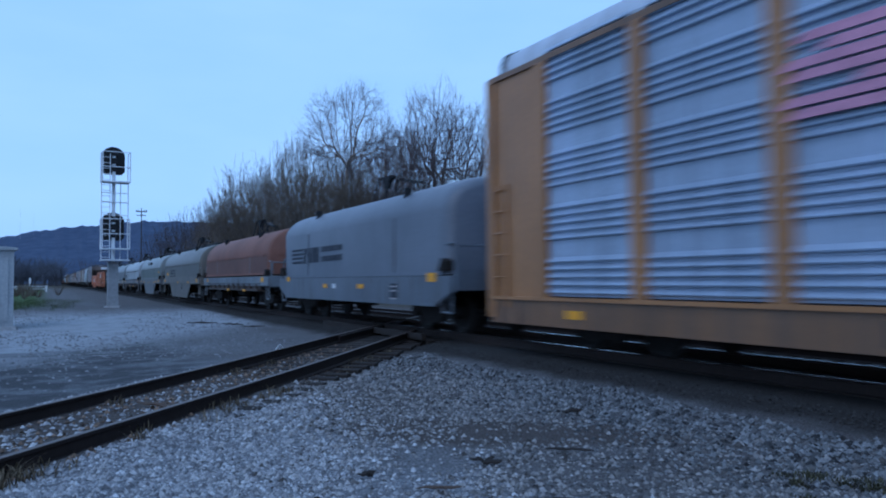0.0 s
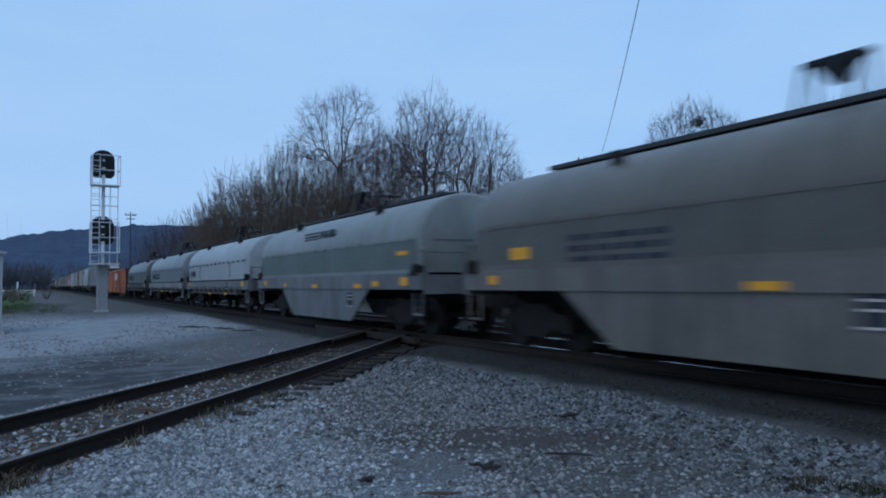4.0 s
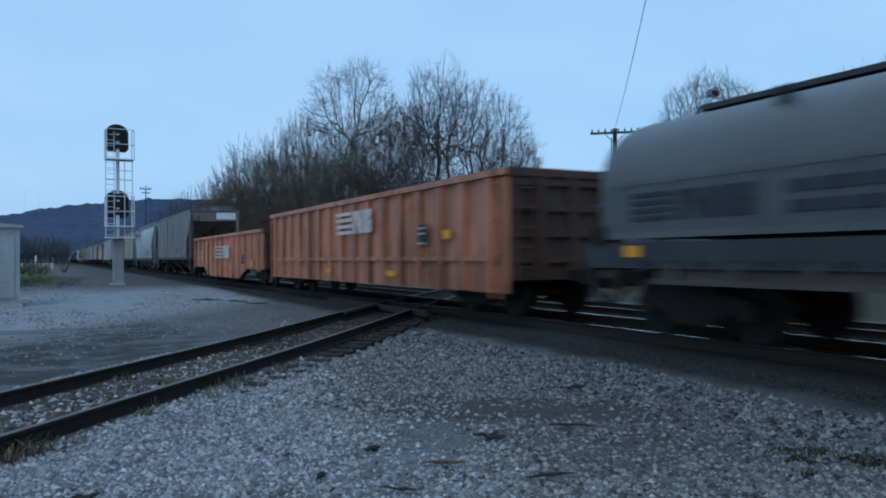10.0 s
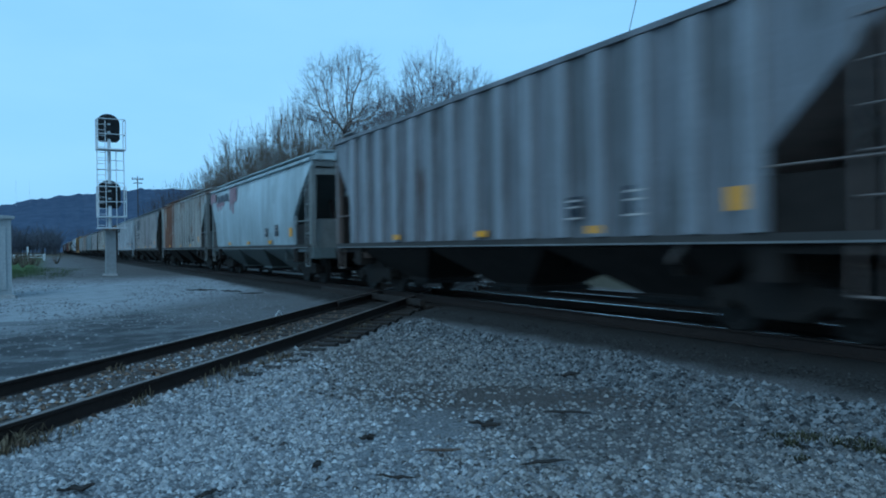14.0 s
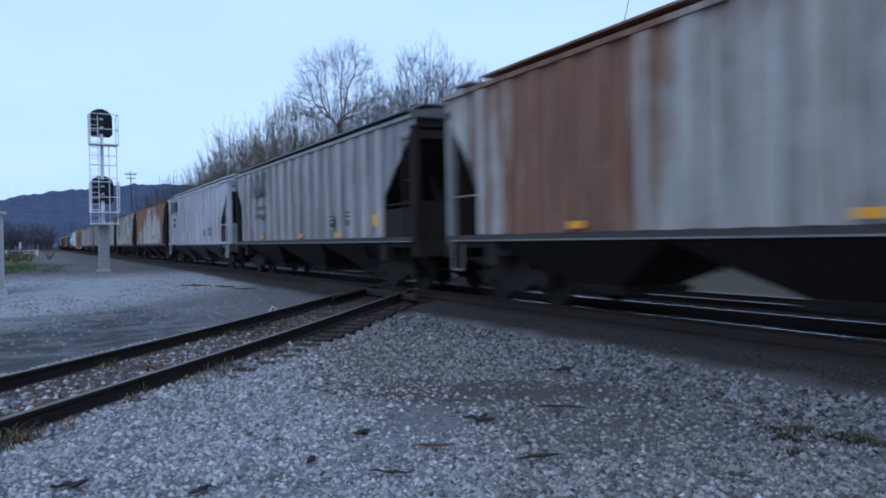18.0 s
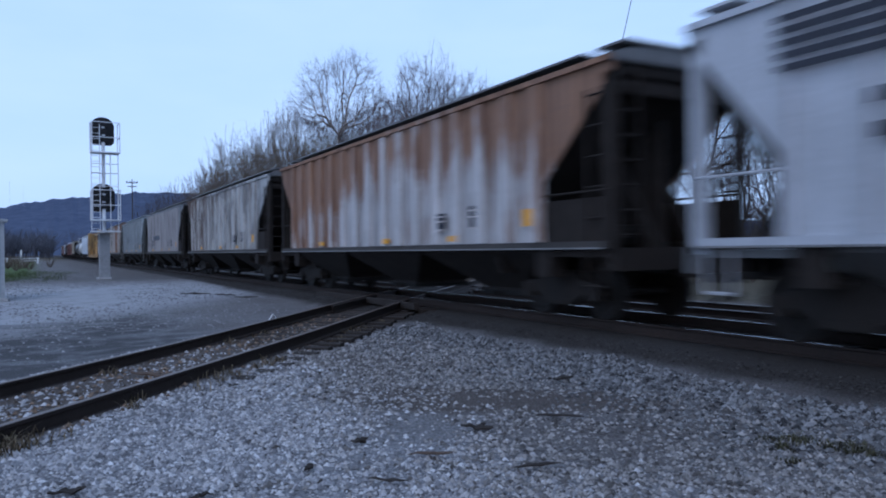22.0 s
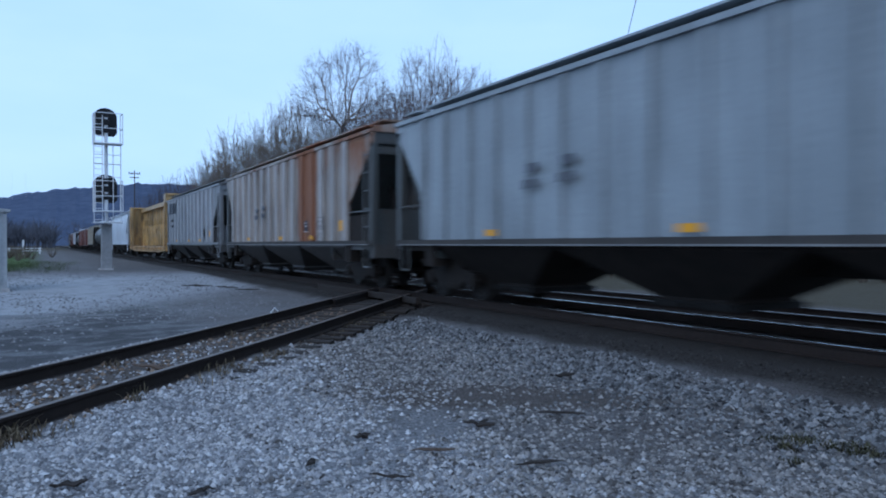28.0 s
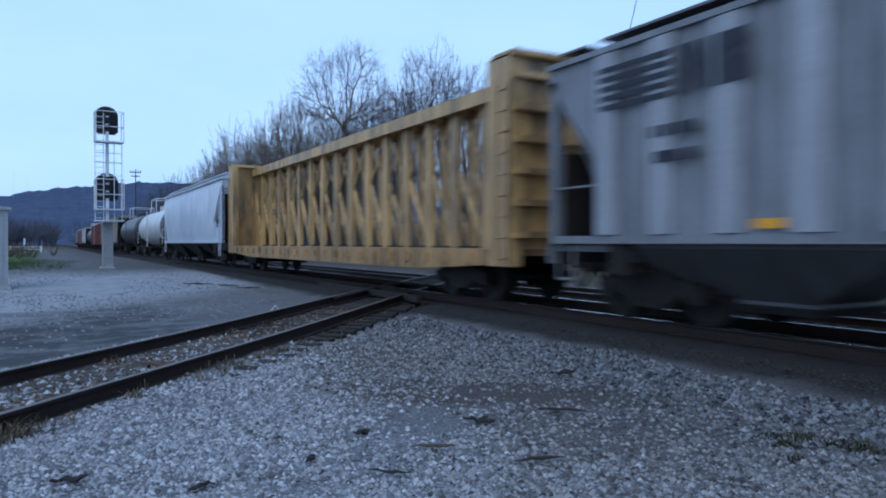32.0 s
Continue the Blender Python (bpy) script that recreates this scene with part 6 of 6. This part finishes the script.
    e = np.repeat(ends, twigs, 0)
    e[:, :3] -= e[:, 3:6] * e[:, 6:] * rng.random((len(e), 1)) * 0.9
    w = e[:, 3:6] + rng.normal(size=(len(e), 3)) * loose
    w *= rng.uniform(0.4, 1.0, (len(e), 1)) / np.linalg.norm(w, axis=1, keepdims=True) * (0.4 + 0.045 * height)
    sprays = np.hstack([e[:, :3], e[:, :3] + w, np.full((len(e), 1), 0.005), np.full((len(e), 1), 0.003)])
    thick = segs[:, 0] < 6
    forks = [segs[thick & (owner == k)][:, 1:] for k in range(len(stems))]
    return stems, forks, np.vstack([segs[~thick][:, 1:], sprays]), len(sprays)


BARK = plain("grey_brown_bark", (0.075, 0.062, 0.058), 0.95, scale=4, vary=0.4, bump=0.4)
BARKP = plain("pale_sycamore_bark", (0.24, 0.21, 0.195), 0.9, scale=2, vary=0.45, bump=0.3)
TWIG = plain("brown_twigs", (0.085, 0.067, 0.069), 0.95, scale=3, vary=0.35, bump=0)
TWIGO = plain("olive_brown_twigs", (0.115, 0.093, 0.072), 0.95, scale=3, vary=0.35, bump=0)
TWIGD = plain("dark_twigs", (0.07, 0.06, 0.064), 0.95, scale=3, vary=0.3, bump=0)


def tree(az, dist, height, seed, label, bark=None, twig=None, spread=4.0, low=4.0, fine=0.0001, **opts):
    x, y = dist * math.sin(radians(az)), dist * math.cos(radians(az))
    t = thing("tree", label, "tree", "bare trees beyond the tracks", at=pose(x, y, -0.15, 0, 0, -az))
    stems, arms, cr, sprays = grow(seed, height, spread, low, **opts)
    thin = fine * dist

    def sized(a):
        a = np.array(a)
        a[:, 6:] = np.maximum(a[:, 6:], thin * np.array([1.0, 0.7]))
        return a
    cr[-sprays:, 6:] *= fine / 0.00009
    for st in stems:
        part("trunk", tube_mesh("trunk", sized(st), bark or BARK, 6), bark or BARK, t)
    for fork in arms:
        if len(fork):
            part("limb_fork", tube_mesh("limb_fork", sized(fork), bark or BARK, 4), bark or BARK, t)
    part("crown", tube_mesh("crown", np.vstack([sized(cr[:-sprays]), cr[-sprays:]]), twig or TWIG, 3, sprays), twig or TWIG, t)
    return t


tree(20.8, 80, 23.2, 61, "tall bare sycamore tree with pale limbs", BARKP, TWIG, spread=5.4, low=13.2, lump=0.24, count=1500, twigs=3, open_up=0.02)
tree(22.6, 82, 18.0, 62, "slender bare tree with upright limbs", BARKP, TWIG, spread=4.0, low=8.0, count=1250)
tree(24.2, 78, 18.2, 12, "bare tree with pale upright stems", BARKP, TWIG, spread=4.6, low=6.0, count=1400, trunks=4)
tree(27.6, 75, 21.2, 63, "tall bare tree with rounded crown", BARK, TWIG, spread=4.4, low=11.0, lump=0.25, count=1400)
tree(29.9, 66, 17.6, 64, "broad bare tree with fanning limbs", BARK, TWIG, spread=6.9, low=3.0, count=3900, lump=0.05, twigs=3)
tree(25.9, 72, 17.0, 65, "bare tree with fine upright twigs", BARKP, TWIG, spread=4.4, low=6.0, count=1250, trunks=2)
tree(33.1, 64, 12.4, 66, "bare spreading tree with fine twigs", BARK, TWIG, spread=4.0, low=1.2, count=1500)
tree(31.3, 70, 14.5, 16, "bare multi-stemmed tree among others", BARKP, TWIG, spread=3.9, low=2.0, count=1250, trunks=3)
for k, (az, d, hh, sp) in enumerate(((19.6, 86, 17.6, 5.0), (17.8, 88, 18.8, 5.4), (15.7, 95, 18.4, 5.6), (13.4, 105, 17.0, 5.4), (11.8, 115, 14.6, 4.8), (18.8, 78, 14.0, 4.8), (22.4, 76, 14.0, 4.3), (16.8, 84, 15.5, 5.0), (14.4, 92, 14.6, 5.0), (20.8, 74, 12.5, 4.4), (12.6, 102, 13.6, 4.6))):
    tree(az, d, hh, 20 + k, "thicket tree with dense olive brown twigs", BARK, TWIGO, spread=1.2 * sp, low=1.5, lump=0.2, fine=0.00016, count=1400, trunks=3, twigs=6, hollow=5.0, loose=0.8)
for k, (az, d, hh) in enumerate(((12.2, 140, 17.5), (10.4, 165, 19.0), (9.0, 180, 19.5), (8.0, 200, 19.0), (11.2, 150, 17.0), (7.2, 230, 18.0), (9.6, 160, 15.0))):
    tree(az, d, hh, 40 + k, "distant bare tree of a wood edge", BARK, TWIGD, spread=7.0, low=0.8, fine=0.00014, count=700, trunks=3, twigs=4, hollow=3.0)
tree(48.0, 62, 16.5, 67, "bare round-crowned tree holding a bird nest", BARK, TWIGD, spread=4.8, low=5.4, count=2350, flare=-0.3, lump=0.06, twigs=3)
tree(44.6, 66, 11.3, 53, "small bare tree with fine twigs", BARK, TWIGD, spread=2.8, low=1.5, count=800, trunks=2)
tree(50.8, 68, 12.2, 54, "bare tree beyond the main line", BARK, TWIGD, spread=3.6, low=2.0, count=1100)
tree(57.4, 52, 12.8, 55, "bare tree with crooked dark limbs", BARK, TWIGD, spread=4.7, low=2.5, count=1500)
tree(53.5, 62, 11.3, 56, "bare tree with fine dark twigs", BARK, TWIGD, spread=3.5, low=1.5, count=950, trunks=2)
tree(61.5, 54, 12.2, 57, "bare tree with crooked dark limbs", BARK, TWIGD, spread=4.5, low=2.5, count=950)
tree(-8.3, 44, 19.0, 58, "bare tree standing beside the yard", BARK, TWIGD, spread=3.2, low=4.0, count=800)
nest = Geo()
nr = random.Random(9)
for k in range(70):
    c = Vector((nr.gauss(0, 0.28), nr.gauss(0, 0.28), nr.gauss(0, 0.16)))
    d = Vector((nr.gauss(0, 1), nr.gauss(0, 1), nr.gauss(0, 0.4))).normalized() * 0.3
    nest.tube(tuple(c - d), tuple(c + d), 0.025, 4)
ob = tagged(part("bird_nest", nest, TWIGD), "dark twig bird nest high in a bare tree", "bird nest")
ob.location = (62 * math.sin(radians(48.2)), 62 * math.cos(radians(48.2)), 14.3)

# low brush along the far side of the tracks
br = random.Random(21)
segs = []
for k in range(2600):
    az, d = br.uniform(6.5, 62), br.uniform(34, 95)
    x, y = d * math.sin(radians(az)), d * math.cos(radians(az))
    if x < 20:
        continue
    hh = br.uniform(0.8, 3.0)
    for j in range(5):
        dx, dy = br.gauss(0, 0.35) * hh, br.gauss(0, 0.35) * hh
        segs.append((x, y, -0.2, x + dx * 0.5, y + dy * 0.5, hh * 0.6, 0.025, 0.015))
        segs.append((x + dx * 0.5, y + dy * 0.5, hh * 0.6, x + dx, y + dy, hh, 0.015, 0.008))
tagged(new("brush", tube_mesh("brush", segs, TWIGO)), "low leafless brush on the bank beyond the tracks", "brush", kind="stuff")

# trees by the road at the far left
for k, (az, d, hh) in enumerate(((2.4, 230, 9), (4.0, 250, 11.0), (5.4, 270, 13.0), (-6, 150, 11.0))):
    tree(az, d, hh, 70 + k, "distant bare tree by the road", BARK, TWIGD, spread=4.5, low=0.8, count=300, trunks=3, twigs=5)


# ---- wooded ridge ----
def ridge_mesh():
    m, n, l, b = nodes_of("hazed_ridge")
    co = n.new("ShaderNodeTexCoord").outputs["Object"]
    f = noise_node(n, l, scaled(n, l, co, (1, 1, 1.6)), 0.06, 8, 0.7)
    # the air's haze is painted in: bluer and paler than bare woods
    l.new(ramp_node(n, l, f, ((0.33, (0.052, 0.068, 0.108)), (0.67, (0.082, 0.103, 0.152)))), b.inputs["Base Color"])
    b.inputs["Roughness"].default_value = 1.0
    b.inputs["Specular IOR Level"].default_value = 0.0
    g = Geo()
    cols, rows = 420, 12
    for j in range(rows):
        for i in range(cols):
            az = -38 + 120 * i / (cols - 1)
            top = np.interp(az, [-38, -20, -8, -2.5, 0.8, 4.4, 7.7, 14, 22, 35, 60, 82], [40, 48, 60, 73, 88, 97, 102, 99, 80, 50, 40, 40])
            top += 3.0 * noise.noise((az * 0.9, 0, 1)) + 3.0 * noise.noise((az * 7.0, 0, 4)) + 1.6 * noise.noise((az * 23.0, 0, 7)) + 1.2 * noise.noise((az * 61.0, 0, 9))
            f2 = j / (rows - 1)
            d = 950 + 330 * f2
            z = top * (f2 ** 0.8) + (1.3 * noise.noise((az * 5, f2 * 9, 2)) if 0 < j else 0)
            g.v.append((d * math.sin(radians(az)), d * math.cos(radians(az)), z - 2))
    g.f += [(j * cols + i, j * cols + i + 1, (j + 1) * cols + i + 1, (j + 1) * cols + i) for j in range(rows - 1) for i in range(cols - 1)]
    me = bpy.data.meshes.new("ridge")
    me.from_pydata(g.v, [], g.f)
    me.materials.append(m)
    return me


tagged(new("ridge", ridge_mesh()), "long low ridge of winter woods, haze in its blue-grey colour", "hill", kind="structure")

# a dark belt of woods at the ridge's foot, air haze mixed into its grey
wd = random.Random(41)
FARW = plain("hazed_far_woods", (0.085, 0.09, 0.11), 1.0, scale=0.4, vary=0.3, bump=0)
segs = []
for k in range(520):
    az, d = wd.uniform(-9, 7.5), wd.uniform(300, 420)
    x, y = d * math.sin(radians(az)), d * math.cos(radians(az))
    if 5 < x < 18:
        continue
    hh = wd.uniform(7, 13) * (0.75 if az > 2.5 else 1.0)
    segs.append((x, y, -0.2, x, y, hh * 0.45, 0.2, 0.15))
    for j in range(16):
        dx, dy, q = wd.gauss(0, 0.24) * hh, wd.gauss(0, 0.2) * hh, wd.uniform(0.15, 0.5)
        segs.append((x, y, hh * q, x + dx, y + dy, hh * wd.uniform(0.5, 1.0), 0.12, 0.05))
tagged(new("far_woods", tube_mesh("far_woods", segs, FARW)), "dark belt of leafless woods below the ridge, haze in its colour", "woods", kind="stuff")
for az, d, hh in ((-1.7, 1240, 108), (-0.9, 1240, 104)):
    x, y = d * math.sin(radians(az)), d * math.cos(radians(az))
    mast = thing("radio_mast", "thin steel radio mast standing on the wooded ridge", "radio mast", at=pose(x, y, 0))
    part("mast", Geo().tube((0, 0, 40), (0, 0, hh), 0.16, 4, 0.08), GALV, mast)
fp = thing("utility_pole", "distant wooden pole with a short crossarm", "utility pole", at=pose(150 * math.sin(radians(5.9)), 150 * math.cos(radians(5.9)), 0, 0, 0, -6))
part("post", Geo().tube((0, 0, -0.3), (0, 0, 15.4), 0.12, 8, 0.08), WOODP, fp, smooth=True)
part("crossarm", Geo().box(-1.0, 1.0, -0.1, 0.02, 14.7, 14.85), WOODP, fp)
part("crossarm", Geo().box(-0.8, 0.8, -0.1, 0.02, 14.0, 14.15), WOODP, fp)
for xx in (-0.9, -0.45, 0.45, 0.9):
    part("insulator", Geo().tube((xx, -0.04, 14.85), (xx, -0.04, 15.1), 0.08, 6), BLACK, fp)

# ---- debris on the gravel ----
SPLINT = plain("splintered_dark_wood", (0.03, 0.025, 0.022), 0.95, scale=6, stretch=(1, 5, 5), bump=0.6)
SPLINTB = plain("splintered_brown_wood", (0.085, 0.06, 0.045), 0.95, scale=6, stretch=(1, 5, 5), bump=0.6)


def splinter(x, y, length, width, turn, seed, mat, label):
    rng = random.Random(seed)
    n = 7
    rings = []
    for i in range(n):
        t = i / (n - 1)
        k = width * (0.35 + 0.65 * math.sin(math.pi * min(0.95, max(0.05, t)))) * rng.uniform(0.7, 1.2)
        cy, cz = rng.uniform(-0.2, 0.2) * width, 0.02 + rng.uniform(0, 0.35) * width
        rings.append([((t - 0.5) * length + rng.uniform(-0.02, 0.02), cy + k * math.cos(a) * 0.5, cz + k * math.sin(a) * 0.3) for a in (0.3, 1.4, 2.7, 3.6, 5.2)])
    ob = tagged(part("wood_splinter", Geo().loft(rings), mat), label, "wood debris", "wood scraps on the gravel")
    ob.matrix_basis = pose(x, y, ground_z(x, y) + 0.012, 0, 0, turn)
    return ob


splinter(3.21, 5.3, 0.26, 0.09, -35, 1, SPLINT, "dark broken tie splinter lying on gravel")
splinter(3.3, 5.36, 0.12, 0.05, 30, 12, SPLINT, "small dark tie splinter lying on gravel")
splinter(4.08, 5.3, 0.4, 0.05, -42, 2, SPLINT, "long thin dark wood splinter on gravel")
splinter(2.5, 4.78, 0.3, 0.05, -28, 3, SPLINTB, "brown wood splinter lying on gravel")
splinter(3.0, 4.14, 0.36, 0.04, -12, 4, SPLINT, "thin dark stick lying on gravel")
splinter(1.98, 4.38, 0.26, 0.04, -40, 5, SPLINT, "thin dark stick lying on gravel")
splinter(2.18, 5.35, 0.12, 0.08, 10, 6, SPLINT, "dark lump of broken wood on gravel")
splinter(0.15, 5.2, 0.2, 0.07, -10, 7, SPLINT, "dark wood scrap beside the siding")
splinter(1.62, 4.9, 0.1, 0.06, 50, 8, SPLINT, "dark wood scrap on gravel")
splinter(0.85, 4.7, 0.16, 0.06, 20, 9, SPLINT, "dark wood scrap on gravel")
splinter(4.9, 27.5, 1.1, 0.1, -30, 10, SPLINT, "old dark tie end lying in the yard")
splinter(5.7, 26.2, 0.9, 0.1, -55, 11, SPLINT, "old dark tie piece lying in the yard")
splinter(6.0, 24.6, 0.8, 0.08, -20, 13, SPLINT, "old dark tie piece lying in the yard")
splinter(1.25, 9.3, 0.9, 0.12, -50, 14, SPLINTB, "rotten tie end beside the siding rail")
splinter(5.35, 6.85, 0.3, 0.08, 10, 15, SPLINT, "dark wood scrap by the track shoulder")


# ---- weeds ----
def weeds(name, label, centres, mat, seed, tall):
    rng = random.Random(seed)
    g = Geo()
    for cx, cy, rad, count in centres:
        for _ in range(count):
            x, y = cx + rng.gauss(0, rad), cy + rng.gauss(0, rad)
            z = ground_z(x, y)
            hh = tall * rng.uniform(0.4, 1.2)
            a = rng.uniform(0, 6.283)
            dx, dy = math.cos(a), math.sin(a)
            w = 0.005
            lean = rng.uniform(0.2, 1.1) * hh
            g.add([(x - dy * w, y + dx * w, z), (x + dy * w, y - dx * w, z), (x + dx * lean * 0.45 + dy * w, y + dy * lean * 0.45 - dx * w, z + hh * 0.6), (x + dx * lean * 0.45 - dy * w, y + dy * lean * 0.45 + dx * w, z + hh * 0.6), (x + dx * lean, y + dy * lean, z + hh * 0.85)],
                  [(0, 1, 2, 3), (3, 2, 4)])
    me = bpy.data.meshes.new(name)
    me.from_pydata(g.v, [], g.f)
    me.materials.append(mat)
    return tagged(new(name, me), label, "weeds", kind="stuff")


DRY = island("dry_weeds", (0.045, 0.034, 0.022), (0.19, 0.15, 0.095))
GRASSY = island("rough_grass", (0.025, 0.04, 0.012), (0.09, 0.12, 0.04))
GREEN = island("dull_weeds", (0.02, 0.021, 0.012), (0.085, 0.08, 0.045))
wr = random.Random(31)
along = []
for k in range(46):
    s = wr.uniform(3.5, 16)
    p = cross_point(s, wr.choice((0.95, 1.05, 0.9, 0.5, -0.5, -0.95, 1.0)))
    along.append((p.x, p.y, wr.uniform(0.03, 0.09), wr.randint(10, 40)))
weeds("dry_grass", "dry brown grass tufts along the siding rails", along + [(-0.25, 6.7, 0.14, 160), (0.75, 8.15, 0.08, 90)], DRY, 5, 0.12)
weeds("low_weeds", "dull green weeds among the gravel", [(5.25 + wr.gauss(0, 0.22), 3.45 + wr.gauss(0, 0.22), wr.uniform(0.03, 0.07), 55) for k in range(14)], GREEN, 6, 0.045)
weeds("yard_grass", "rough grass at the edge of the yard", [(-0.9 + wr.gauss(0, 1.1), 52 + 7 * wr.gauss(0, 1), 0.35, 50) for k in range(50)], GRASSY, 8, 0.3)
shrubs = []
for k in range(22):
    x, y = -3.0 + wr.gauss(0, 2.0), 92 + wr.gauss(0, 8)
    for j in range(14):
        a = wr.uniform(0, 6.283)
        q = (x + 0.7 * math.cos(a), y + 0.7 * math.sin(a), wr.uniform(0.6, 1.5))
        shrubs.append((x, y, 0, *q, 0.03, 0.02))
tagged(new("shrubs", tube_mesh("shrubs", shrubs, TWIGO)), "low shrubs at the roadside", "shrub", kind="stuff")

# white roadside posts and a lamp far off
post = thing("marker_post", "white roadside marker post", "post", at=pose(-2.2, 118, 0))
part("post", Geo().box(-0.12, 0.12, -0.12, 0.12, -0.1, 2.2), WHITEMARK, post)
fence = thing("fence", "low white fence far off by the road", "fence", at=pose(-3.2, 125, 0))
for k in range(5):
    part("fence_post", Geo().box(-5.1 + 2 * k, -4.9 + 2 * k, -0.06, 0.06, -0.1, 1.1), WHITEMARK, fence)
part("fence_rail", Geo().box(-5.1, 3.2, -0.03, 0.03, 0.55, 0.7).box(-5.1, 3.2, -0.03, 0.03, 0.9, 1.05), WHITEMARK, fence)


# ---- what moves ----
def run(t):
    """How far the train has come at t seconds."""
    u = t / 32
    return 369.275 * u - 58.377 * u ** 2 + 88.823 * u ** 3 - 44.648 * u ** 4


def roll(wheels, y, start):
    """A wheelset turns as it rolls past; far off, where it is a speck, it rests."""
    near = [t for t in np.arange(0.0, 32.0, 0.05) if -14 < start - run(t) < 60]
    if not near:
        return
    times = sorted({0.0, 32.0, *near})
    base = run(near[0])
    walk(wheels, [(t, pose(0, y, 0.457, math.degrees((min(max(run(t), base), run(near[-1])) - base) / 0.457), 0, 0)) for t in times])


def motions():
    for car, start in CARS:
        walk(car, [(t, pose(MAIN_X, start - run(t), RAIL_Z)) for t in range(0, 33, 2)])
    for wheels, y, start in WHEELSETS:
        roll(wheels, y, start)


motions()
